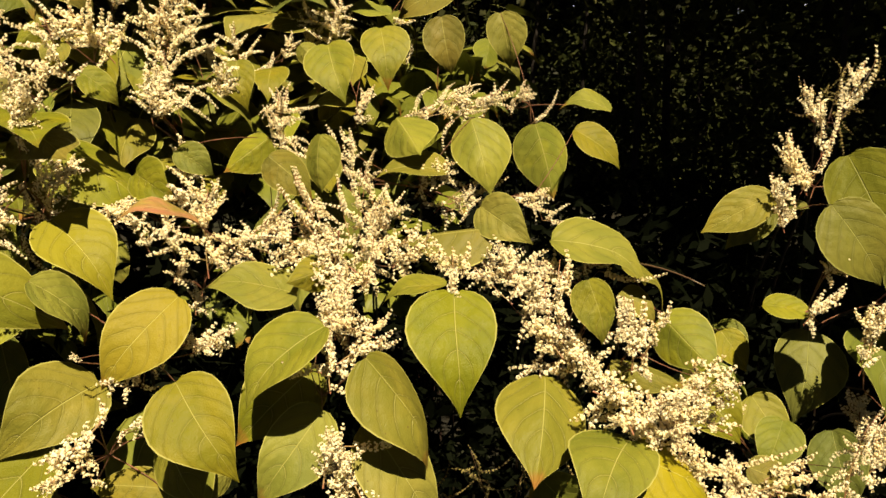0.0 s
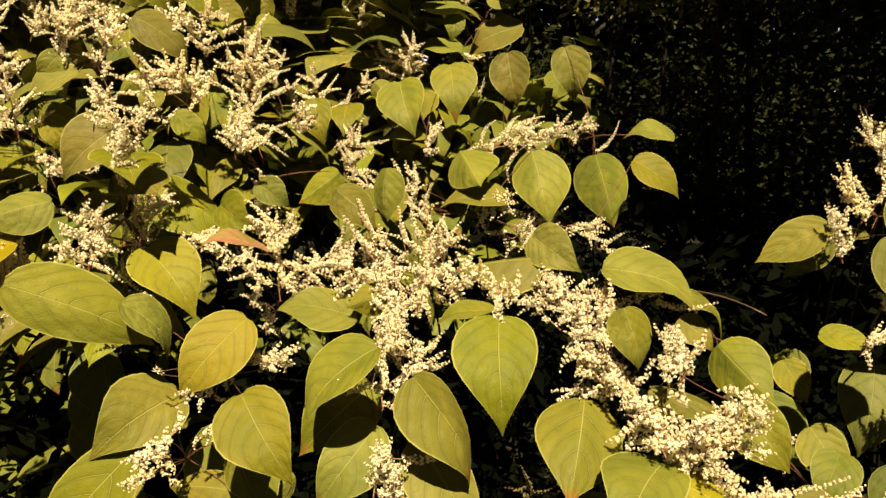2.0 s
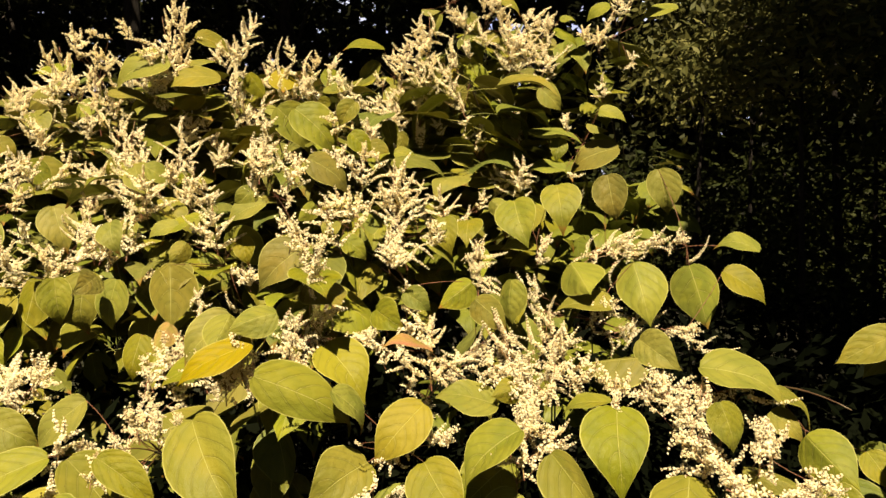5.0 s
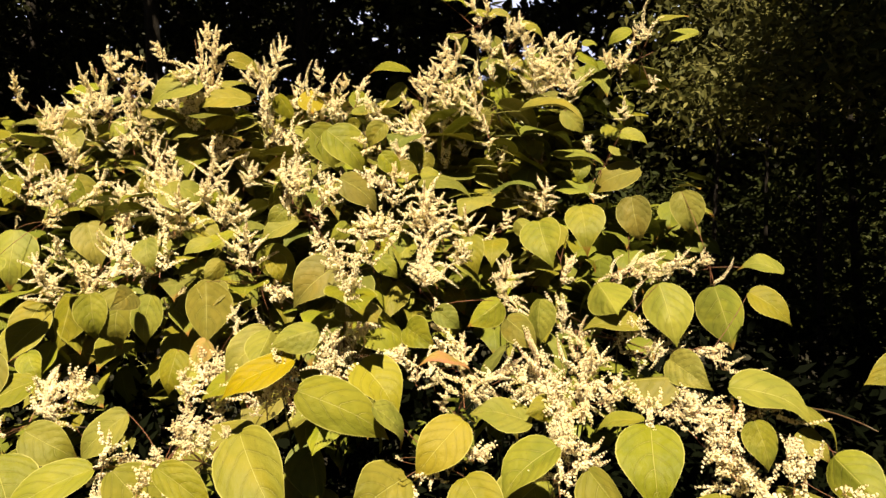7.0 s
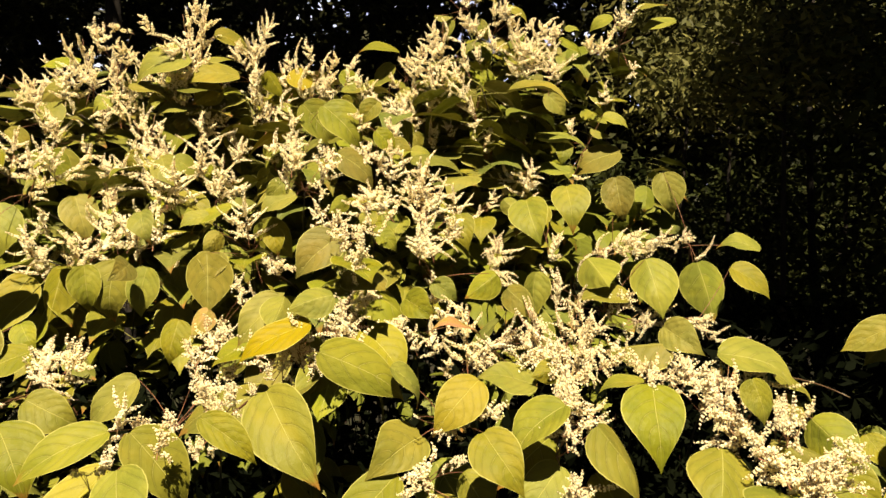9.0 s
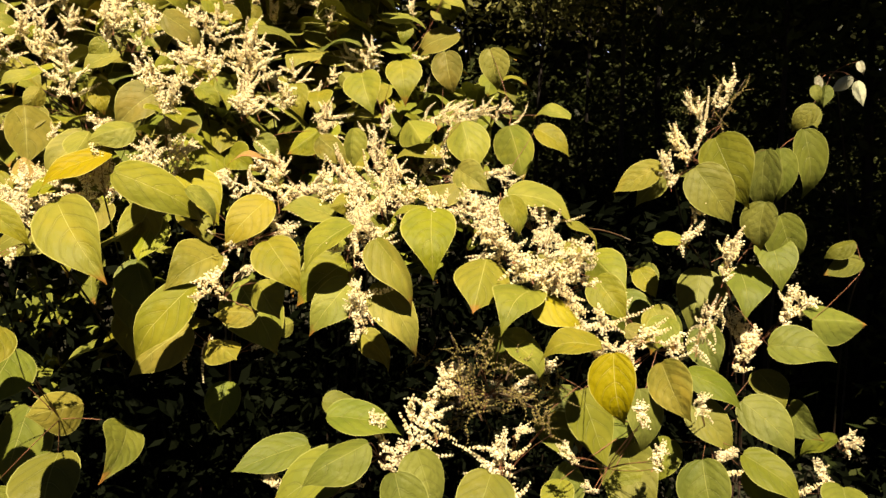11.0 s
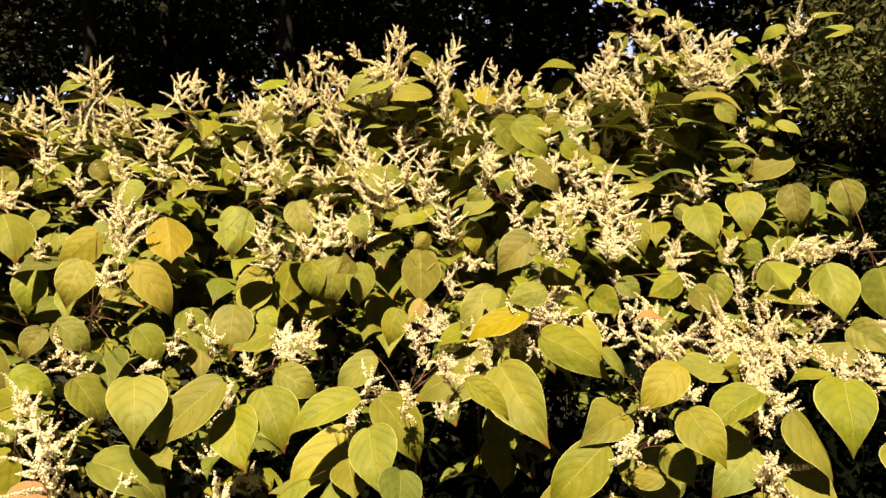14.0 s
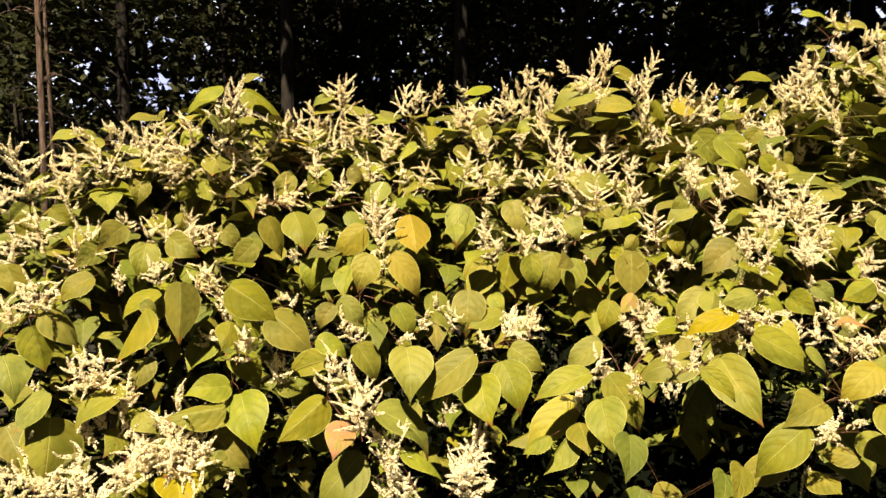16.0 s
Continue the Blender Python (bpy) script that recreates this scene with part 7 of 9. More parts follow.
s.panicle(-0.167, 0.608, 0.940, 86, -11, 27, 0.063, "narrow")
s.panicle(-0.165, 0.615, 0.948, 95, 6, 20, 0.046, "narrow")
s.panicle(-0.175, 0.627, 0.942, 93, -11, 27, 0.047, "narrow")
s.panicle(-0.153, 0.607, 0.893, 64, 31, 7, 0.054, "wide")
s.panicle(-0.140, 0.622, 0.891, 65, 30, 8, 0.047, "wide")
s.panicle(-0.139, 0.617, 0.899, 47, 37, 4, 0.041, "wide")
s.finish()
s = shoot("knotweed shoot thick with cream flower sprays and broad green leaves", -1.11, 2.27, -0.724, 1.363, 1.482)
s.leaf(-0.533, 1.319, 1.501, -55, -47, 161, 0.104, 0.081)
s.leaf(-0.691, 1.267, 1.484, -67, 48, -142, 0.081, 0.064)
s.panicle(-0.703, 1.315, 1.545, 95, -8, 26, 0.135, "wide", SPARSE)
s.panicle(-0.747, 1.315, 1.551, 106, 7, 24, 0.097, "wide", SPARSE)
s.panicle(-0.706, 1.223, 1.540, 97, 3, 26, 0.100, "wide", SPARSE)
s.panicle(-0.703, 1.237, 1.548, 100, 9, 25, 0.073, "wide", SPARSE)
s.panicle(-0.702, 1.298, 1.418, 76, 3, 25, 0.085, "wide", SPARSE)
s.panicle(-0.698, 1.314, 1.430, 85, 24, 21, 0.065, "wide", SPARSE)
s.panicle(-0.717, 1.243, 1.590, 99, 47, 20, 0.049, "wide", SPARSE)
s.finish()
s = shoot("knotweed shoot thick with cream flower sprays and broad green leaves", 0.80, 2.47, 0.490, 1.516, 1.510)
s.panicle(0.506, 1.459, 1.531, 99, 25, -20, 0.128, "spike")
s.panicle(0.449, 1.418, 1.533, 89, -15, -17, 0.052, "narrow")
s.panicle(0.441, 1.420, 1.537, 98, 8, -18, 0.046, "narrow")
s.panicle(0.451, 1.424, 1.537, 83, -18, -17, 0.034, "narrow")
s.finish()
s = shoot("knotweed shoot with cream flower sprays and broad green leaves", -2.95, 2.13, -2.171, 1.354, 1.857)
s.leaf(-2.104, 1.425, 1.898, -68, 33, -88, 0.179, 0.140)
s.leaf(-2.080, 1.220, 1.885, -78, -24, -172, 0.092, 0.072)
s.leaf(-2.173, 1.280, 1.910, -55, -29, -126, 0.095, 0.074)
s.panicle(-2.075, 1.237, 1.803, 84, 12, 39, 0.169, "wide", SPARSE)
s.finish()
s = shoot("knotweed shoot thick with cream flower sprays and broad green leaves", -1.75, 2.08, -1.203, 1.235, 1.557)
s.leaf(-1.190, 1.020, 1.580, -74, -1, -149, 0.152, 0.121)
s.leaf(-1.165, 1.218, 1.649, -92, 39, -146, 0.136, 0.097)
s.leaf(-1.216, 1.112, 1.628, -75, -39, -141, 0.073, 0.057)
s.leaf(-1.128, 1.219, 1.633, -73, 11, -157, 0.078, 0.061)
s.leaf(-1.214, 1.073, 1.578, -34, -11, -142, 0.105, 0.082)
s.panicle(-1.108, 1.189, 1.547, -69, 61, -134, 0.071, "narrow", SPARSE)
s.panicle(-1.103, 1.203, 1.545, -60, 51, -137, 0.047, "narrow", SPARSE)
s.panicle(-1.171, 1.172, 1.601, 96, -1, 24, 0.133, "wide", SPARSE)
s.panicle(-1.190, 1.164, 1.620, 100, -19, 26, 0.058, "wide", SPARSE)
s.panicle(-1.110, 1.216, 1.497, 79, -14, 24, 0.072, "wide", SPARSE)
s.panicle(-1.106, 1.178, 1.517, 85, -24, 37, 0.051, "wide", SPARSE)
s.finish()
s = shoot("knotweed shoot thick with cream flower sprays and broad green leaves", -2.51, 2.42, -1.819, 1.543, 1.921)
s.leaf(-1.739, 1.450, 1.881, -82, -37, -164, 0.082, 0.064)
s.panicle(-1.795, 1.420, 1.977, 92, -0, 32, 0.194, "narrow", SPARSE)
s.panicle(-1.825, 1.508, 2.015, 90, -13, 42, 0.093, "narrow", SPARSE)
s.panicle(-1.756, 1.496, 1.896, 109, -10, 42, 0.116, "narrow", SPARSE)
s.panicle(-1.705, 1.493, 1.905, 84, -6, 41, 0.078, "narrow", SPARSE)
s.finish()
s = shoot("knotweed shoot thick with cream flower sprays and broad green leaves", -0.48, 3.65, -0.323, 2.451, 2.282)
s.leaf(-0.342, 2.399, 2.378, -32, -45, 117, 0.100, 0.078)
s.leaf(-0.112, 2.468, 2.351, -6, -34, 96, 0.146, 0.114)
s.leaf(-0.253, 2.417, 2.408, -2, 27, -85, 0.113, 0.089)
s.panicle(-0.373, 2.313, 2.206, 98, 2, 10, 0.084, "wide", SPARSE)
s.panicle(-0.400, 2.316, 2.234, 85, -22, 5, 0.058, "wide", SPARSE)
s.panicle(-0.283, 2.380, 2.327, 106, 10, 8, 0.169, "spike", SPARSE)
s.panicle(-0.310, 2.373, 2.329, 111, 1, 7, 0.069, "wide", SPARSE)
s.panicle(-0.414, 2.308, 2.229, 98, -10, 7, 0.072, "wide", SPARSE)
s.panicle(-0.363, 2.337, 2.243, 92, 20, 12, 0.106, "narrow", SPARSE)
s.panicle(-0.270, 2.329, 2.137, 96, 16, 8, 0.057, "wide", SPARSE)
s.finish()
s = shoot("knotweed shoot thick with cream flower sprays and broad green leaves", -3.42, 2.37, -2.626, 1.524, 2.062)
s.leaf(-2.448, 1.528, 2.024, -74, -58, -134, 0.142, 0.111)
s.leaf(-2.660, 1.431, 2.127, 0, -28, 134, 0.169, 0.132)
s.leaf(-2.740, 1.406, 2.187, -17, 28, -52, 0.129, 0.101)
s.leaf(-2.634, 1.515, 2.111, -9, 55, -55, 0.094, 0.074)
s.leaf(-2.587, 1.380, 1.991, 47, -41, 100, 0.099, 0.078)
s.leaf(-2.508, 1.555, 2.140, -38, -42, -121, 0.090, 0.070)
s.panicle(-2.500, 1.423, 2.198, 85, 9, 43, 0.114, "wide", SPARSE)
s.panicle(-2.481, 1.481, 1.914, 110, -8, 41, 0.196, "wide", SPARSE)
s.panicle(-2.587, 1.352, 1.969, 110, -13, 43, 0.144, "wide", SPARSE)
s.panicle(-2.532, 1.434, 2.155, 95, 7, 43, 0.161, "narrow", SPARSE)
s.panicle(-2.529, 1.541, 2.012, 111, 10, 42, 0.117, "wide", SPARSE)
s.finish()
s = shoot("knotweed shoot with cream flower sprays and broad green leaves", -1.40, 2.92, -0.985, 1.882, 1.915)
s.leaf(-0.929, 1.795, 1.927, -90, 15, -157, 0.068, 0.053)
s.leaf(-0.959, 1.767, 1.964, -91, 9, -119, 0.090, 0.070)
s.leaf(-0.922, 1.737, 1.861, -25, 49, -85, 0.081, 0.063)
s.panicle(-0.970, 1.852, 1.905, 90, 3, 25, 0.131, "wide", SPARSE)
s.panicle(-0.971, 1.871, 1.928, 105, -18, 24, 0.109, "wide", SPARSE)
s.panicle(-0.965, 1.772, 1.986, 82, -43, 13, 0.083, "wide", SPARSE)
s.finish()
s = shoot("knotweed shoot with cream flower sprays and broad green leaves", -0.28, 1.92, -0.150, 1.023, 1.300)
s.leaf(-0.148, 0.975, 1.322, -4, -6, 100, 0.093, 0.073)
s.leaf(-0.129, 0.914, 1.330, -44, -1, -163, 0.156, 0.123)
s.panicle(-0.132, 0.923, 1.379, -85, 14, -169, 0.145, "spike")
s.finish()
s = shoot("knotweed shoot with cream flower sprays and broad green leaves", -1.61, 2.82, -1.117, 1.784, 2.022)
s.panicle(-1.106, 1.732, 2.034, 92, 3, 30, 0.105, "narrow", SPARSE)
s.panicle(-1.092, 1.742, 2.050, 95, -15, 27, 0.069, "narrow", SPARSE)
s.panicle(-1.037, 1.637, 2.011, 109, 30, 20, 0.074, "wide", SPARSE)
s.finish()
s = shoot("knotweed shoot thick with cream flower sprays and broad green leaves", -2.42, 2.33, -1.727, 1.512, 1.787)
s.panicle(-1.724, 1.452, 1.794, 89, 8, 45, 0.235, "narrow", SPARSE)
s.panicle(-1.728, 1.455, 1.830, 83, -11, 44, 0.185, "narrow", SPARSE)
s.panicle(-1.572, 1.506, 1.815, 95, 8, 28, 0.192, "wide", SPARSE)
s.panicle(-1.654, 1.361, 1.778, 105, -5, 43, 0.084, "wide", SPARSE)
s.finish()
s = shoot("knotweed shoot thick with cream flower sprays and yellowing leaves", -1.92, 2.89, -1.388, 1.853, 2.086)
s.leaf(-1.328, 1.758, 2.169, -45, -3, -146, 0.133, 0.104, "yellow")
s.leaf(-1.398, 1.892, 2.006, -19, -35, 122, 0.205, 0.160)
s.leaf(-1.432, 1.741, 2.024, -27, 44, -84, 0.136, 0.106)
s.panicle(-1.305, 1.734, 2.108, 99, 3, 34, 0.149, "spike", SPARSE)
s.panicle(-1.373, 1.755, 2.148, 85, 4, 23, 0.078, "narrow", SPARSE)
s.panicle(-1.318, 1.787, 2.035, 113, 22, 24, 0.166, "wide", SPARSE)
s.panicle(-1.279, 1.746, 2.177, 93, -7, 30, 0.083, "narrow", SPARSE)
s.finish()
s = shoot("knotweed shoot with cream flower sprays and broad green leaves", -0.62, 3.38, -0.431, 2.280, 1.884)
s.leaf(-0.305, 2.246, 1.855, -26, -42, 115, 0.190, 0.148)
s.leaf(-0.469, 2.129, 1.788, 8, -27, 99, 0.145, 0.113)
s.leaf(-0.363, 2.214, 1.987, -28, 35, -95, 0.103, 0.080)
s.leaf(-0.492, 2.163, 1.894, -67, -12, -168, 0.084, 0.066)
s.leaf(-0.407, 2.223, 1.946, -28, 29, -93, 0.080, 0.062)
s.panicle(-0.357, 2.260, 2.026, 111, 1, 8, 0.095, "wide", SPARSE)
s.panicle(-0.467, 2.172, 1.919, 86, -11, 10, 0.063, "wide", SPARSE)
s.panicle(-0.462, 2.126, 1.770, -172, 89, 119, 0.061, "spike", SPARSE)
s.finish()
s = shoot("knotweed shoot thick with cream flower sprays and broad green leaves", -1.29, 2.07, -0.868, 1.152, 1.581)
s.leaf(-0.928, 1.146, 1.632, -46, -47, 148, 0.069, 0.054)
s.leaf(-0.777, 1.106, 1.669, -61, -22, -165, 0.057, 0.045)
s.panicle(-0.809, 1.013, 1.564, 75, 7, 32, 0.087, "narrow")
s.panicle(-0.813, 1.033, 1.576, 85, -9, 34, 0.059, "narrow")
s.panicle(-0.800, 1.050, 1.611, 82, 66, 24, 0.056, "wide")
s.panicle(-0.802, 1.068, 1.611, 70, 52, 27, 0.047, "wide")
s.panicle(-0.777, 1.111, 1.605, 100, -12, 17, 0.134, "wide", SPARSE)
s.panicle(-0.951, 1.147, 1.612, 78, -1, 20, 0.086, "wide", SPARSE)
s.panicle(-0.839, 1.003, 1.608, 102, 23, 16, 0.075, "wide", SPARSE)
s.panicle(-0.816, 1.033, 1.590, 73, -20, 31, 0.073, "narrow")
s.finish()
s = shoot("knotweed shoot with cream flower sprays and broad green leaves", -2.18, 1.27, -1.580, 0.617, 1.206)
s.leaf(-1.439, 0.627, 1.247, -53, 15, -133, 0.172, 0.135)
s.leaf(-1.486, 0.581, 1.200, -48, 20, -149, 0.172, 0.137)
s.leaf(-1.650, 0.413, 1.301, -45, 0, -134, 0.177, 0.147)
s.leaf(-1.478, 0.539, 1.282, -48, -35, 171, 0.232, 0.128)
s.leaf(-1.573, 0.453, 1.224, -65, -23, -166, 0.099, 0.078)
s.panicle(-1.578, 0.648, 1.184, 87, 0, 38, 0.077, "narrow", SPARSE)
s.finish()
s = shoot("knotweed shoot with cream flower sprays and broad green leaves", -3.52, 0.39, -2.608, -0.043, 1.543)
s.leaf(-2.488, -0.169, 1.518, -38, -37, -175, 0.127, 0.099)
s.leaf(-2.588, -0.091, 1.600, -44, -53, -120, 0.123, 0.096)
s.leaf(-2.570, -0.019, 1.674, -58, -44, -119, 0.125, 0.097)
s.leaf(-2.481, 0.012, 1.616, -62, -12, -126, 0.133, 0.106)
s.panicle(-2.574, -0.136, 1.560, -45, -79, -142, 0.069, "wide", SPARSE)
s.panicle(-2.471, -0.095, 1.457, 74, 5, 63, 0.092, "narrow", SPARSE)
s.finish()
s = shoot("knotweed shoot with cream flower sprays and broad green leaves", -2.71, 0.77, -2.012, 0.233, 1.190)
s.leaf(-1.881, 0.246, 1.325, -34, 32, -66, 0.120, 0.094)
s.leaf(-1.894, 0.300, 1.246, -37, -52, 152, 0.164, 0.097)
s.leaf(-1.955, 0.149, 1.185, -43, 59, -82, 0.080, 0.063)
s.panicle(-1.944, 0.136, 1.192, 87, 15, 49, 0.092, "wide", SPARSE)
s.panicle(-1.951, 0.131, 1.202, 85, 1, 53, 0.065, "wide", SPARSE)
s.finish()
s = shoot("knotweed shoot thick with cream flower sprays and broad green leaves", -0.69, 1.39, -0.370, 0.760, 0.758)
s.leaf(-0.366, 0.752, 0.860, -15, -28, 129, 0.162, 0.097, "shaded_green")
s.panicle(-0.227, 0.654, 0.823, 80, -6, 27, 0.050, "narrow")
s.panicle(-0.240, 0.670, 0.825, 94, -11, 29, 0.037, "narrow")
s.panicle(-0.234, 0.664, 0.825, 91, -9, 28, 0.041, "narrow")
s.panicle(-0.403, 0.691, 0.788, 61, -30, 45, 0.056, "narrow")
s.panicle(-0.408, 0.696, 0.791, 64, -36, 48, 0.048, "narrow")
s.panicle(-0.415, 0.692, 0.789, 63, -36, 49, 0.038, "narrow")
s.finish()
s = shoot("knotweed shoot thick with cream flower sprays and yellowing leaves", -0.96, 1.55, -0.498, 0.795, 1.267)
s.leaf(-0.568, 0.696, 1.394, -52, 15, -81, 0.093, 0.073)
s.leaf(-0.416, 0.736, 1.369, -49, -33, 170, 0.127, 0.089, "yellow")
s.leaf(-0.530, 0.740, 1.258, -29, -47, 177, 0.130, 0.103)
s.leaf(-0.389, 0.665, 1.298, -41, 24, -139, 0.120, 0.094)
s.panicle(-0.446, 0.696, 1.277, 86, -27, 46, 0.038, "narrow")
s.panicle(-0.460, 0.700, 1.284, 74, -9, 39, 0.026, "narrow")
s.panicle(-0.437, 0.704, 1.292, 71, 46, 15, 0.030, "narrow")
s.panicle(-0.441, 0.716, 1.293, 75, 37, 21, 0.022, "narrow")
s.panicle(-0.427, 0.778, 1.297, 46, 70, -25, 0.055, "narrow")
s.panicle(-0.430, 0.794, 1.291, -11, 69, -96, 0.043, "narrow")
s.panicle(-0.512, 0.685, 1.307, 67, -43, 55, 0.013, "narrow")
s.panicle(-0.519, 0.694, 1.307, 62, -33, 50, 0.010, "narrow")
s.panicle(-0.388, 0.748, 1.306, 69, -72, 46, 0.035, "wide")
s.panicle(-0.394, 0.752, 1.302, 79, -51, 35, 0.029, "wide")
s.panicle(-0.399, 0.752, 1.306, 86, -60, 38, 0.028, "wide")
s.panicle(-0.449, 0.686, 1.282, 44, -73, 71, 0.039, "wide")
s.finish()
s = shoot("knotweed shoot thick with cream flower sprays and broad green leaves", 0.87, 1.78, 0.720, 1.113, 0.654)
s.leaf(0.720, 0.965, 0.745, -22, -10, 177, 0.126, 0.099, "shaded_green")
s.panicle(0.714, 1.052, 0.705, 62, -13, -7, 0.056, "narrow")
s.panicle(0.728, 1.070, 0.703, 63, -29, 2, 0.038, "narrow")
s.panicle(0.714, 1.068, 0.715, 46, -27, 0, 0.047, "narrow")
s.panicle(0.638, 1.010, 0.696, 59, 47, -40, 0.084, "spike")
s.finish()
s = shoot("knotweed shoot thick with cream flower sprays and broad green leaves", -2.48, 2.02, -1.860, 1.230, 1.523)
s.leaf(-1.874, 1.113, 1.509, -61, -28, -159, 0.155, 0.123)
s.panicle(-1.750, 1.263, 1.631, 83, 21, 32, 0.145, "wide", SPARSE)
s.panicle(-1.841, 1.100, 1.553, 96, -9, 37, 0.111, "wide", SPARSE)
s.panicle(-1.819, 1.112, 1.503, 72, -26, 39, 0.132, "wide", SPARSE)
s.panicle(-1.736, 1.214, 1.554, 83, 28, 45, 0.106, "wide", SPARSE)
s.finish()
s = shoot("knotweed shoot thick with cream flower sprays and broad green leaves", -3.62, 1.96, -2.747, 1.171, 2.103)
s.leaf(-2.688, 1.057, 2.219, -22, -34, 149, 0.118, 0.092)
s.leaf(-2.674, 1.067, 2.157, -14, -30, 144, 0.125, 0.098)
s.leaf(-2.821, 1.237, 2.207, -12, 27, -47, 0.181, 0.142)
s.leaf(-2.704, 1.142, 2.093, -60, 50, -92, 0.129, 0.101)
s.panicle(-2.677, 1.090, 2.146, 97, -3, 48, 0.171, "wide", SPARSE)
s.panicle(-2.659, 1.124, 2.016, 107, -10, 47, 0.135, "wide", SPARSE)
s.panicle(-2.664, 0.945, 2.079, 90, -33, 47, 0.124, "narrow", SPARSE)
s.panicle(-2.683, 1.099, 2.126, 105, 3, 48, 0.203, "narrow", SPARSE)
s.panicle(-2.701, 1.048, 2.227, 95, -54, 39, 0.053, "narrow", SPARSE)
s.panicle(-2.758, 1.266, 2.104, 110, 65, 57, 0.092, "wide", SPARSE)
s.panicle(-2.459, 1.144, 1.892, 110, 11, 45, 0.108, "wide", SPARSE)
s.finish()
s = shoot("knotweed shoot thick with cream flower sprays and broad green leaves", 0.77, 2.24, 0.654, 1.453, 0.917)
s.panicle(0.573, 1.362, 0.937, 67, -2, -6, 0.079, "wide", SPARSE)
s.panicle(0.589, 1.372, 0.951, 68, -21, -1, 0.069, "wide", SPARSE)
s.panicle(0.593, 1.380, 0.940, 59, -23, -1, 0.057, "wide", SPARSE)
s.panicle(0.557, 1.296, 0.876, 73, 28, -16, 0.119, "narrow", SPARSE)
s.panicle(0.561, 1.314, 0.900, 65, 24, -14, 0.106, "narrow", SPARSE)
s.panicle(0.585, 1.317, 0.892, 66, 13, -11, 0.106, "narrow", SPARSE)
s.panicle(0.688, 1.380, 0.972, 66, 10, -12, 0.116, "narrow", SPARSE)
s.panicle(0.696, 1.394, 1.009, 74, 20, -15, 0.082, "narrow", SPARSE)
s.panicle(0.685, 1.394, 0.994, 54, 23, -16, 0.094, "narrow", SPARSE)
s.panicle(0.718, 1.389, 1.006, 89, 38, -21, 0.063, "wide", SPARSE)
s.panicle(0.730, 1.396, 1.021, 85, 50, -26, 0.052, "wide", SPARSE)
s.panicle(0.714, 1.406, 1.017, 92, 40, -21, 0.047, "wide", SPARSE)
s.finish()
s = shoot("knotweed shoot with cream flower sprays and broad green leaves", -1.65, 2.51, -1.185, 1.500, 1.896)
s.leaf(-1.147, 1.444, 1.992, -78, 36, -116, 0.165, 0.129)
s.leaf(-1.041, 1.372, 1.971, -66, 33, -116, 0.170, 0.133)
s.panicle(-1.142, 1.393, 1.867, 93, -11, 21, 0.114, "wide", SPARSE)
s.panicle(-1.259, 1.465, 1.813, 79, -1, 23, 0.120, "wide", SPARSE)
s.finish()
s = shoot("knotweed shoot with cream flower sprays and broad green leaves", -2.89, 0.72, -2.112, 0.169, 1.386)
s.leaf(-1.942, -0.024, 1.517, -58, 42, -86, 0.174, 0.131)
s.leaf(-2.079, 0.221, 1.387, -58, 34, -94, 0.190, 0.152)
s.leaf(-2.053, 0.049, 1.390, -34, -19, -127, 0.110, 0.086)
s.panicle(-2.050, 0.293, 1.410, 72, -42, 60, 0.060, "wide", SPARSE)
s.panicle(-2.087, 0.044, 1.401, 80, -3, 58, 0.087, "narrow", SPARSE)
s.finish()
s = shoot("knotweed shoot with cream flower sprays and broad green leaves", 0.17, 1.94, 0.098, 1.086, 1.202)
s.panicle(0.079, 0.992, 1.254, 10, 71, -102, 0.055, "narrow")
s.panicle(0.097, 1.003, 1.253, 48, 70, -74, 0.046, "narrow")
s.panicle(0.096, 1.009, 1.249, -27, 59, -148, 0.046, "narrow")
s.finish()
s = shoot("leafy knotweed shoot and broad green leaves", 1.16, 2.45, 0.939, 1.621, 1.071)
s.leaf(0.744, 1.331, 1.009, -17, 51, -69, 0.208, 0.125, "shaded_green")
s.leaf(0.920, 1.616, 1.164, -29, -30, 94, 0.090, 0.070, "shaded_green")
s.leaf(0.943, 1.614, 1.110, -33, -33, 99, 0.107, 0.084, "shaded_green")
s.finish()
s = shoot("leafy knotweed shoot and broad green leaves", -2.21, 1.83, -1.495, 1.128, 1.521)
s.leaf(-1.433, 1.090, 1.538, -79, -12, -170, 0.137, 0.101)
s.leaf(-1.438, 1.032, 1.552, -29, -55, -142, 0.100, 0.078)
s.finish()
s = shoot("knotweed shoot thick with cream flower sprays and broad green leaves", -0.10, 1.46, 0.054, 0.745, 0.836)
s.leaf(0.039, 0.585, 0.907, -37, -14, 172, 0.137, 0.107, "shaded_green")
s.panicle(0.038, 0.664, 0.871, 77, 5, 11, 0.066, "wide")
s.panicle(0.036, 0.681, 0.881, 85, 4, 12, 0.045, "wide")
s.panicle(0.049, 0.668, 0.876, 64, -11, 18, 0.053, "wide")
s.panicle(0.068, 0.686, 0.934, 45, 49, -15, 0.041, "narrow")
s.panicle(0.077, 0.693, 0.934, 28, 60, -32, 0.031, "narrow")
s.panicle(0.072, 0.688, 0.935, 21, 57, -26, 0.030, "narrow")
s.panicle(0.054, 0.624, 0.805, 64, 22, 1, 0.061, "wide")
s.panicle(0.062, 0.643, 0.803, 81, 15, 5, 0.041, "wide")
s.panicle(0.047, 0.644, 0.810, 70, 20, 2, 0.045, "wide")
s.panicle(0.136, 0.675, 0.944, 84, -9, 12, 0.050, "wide", SPENT)
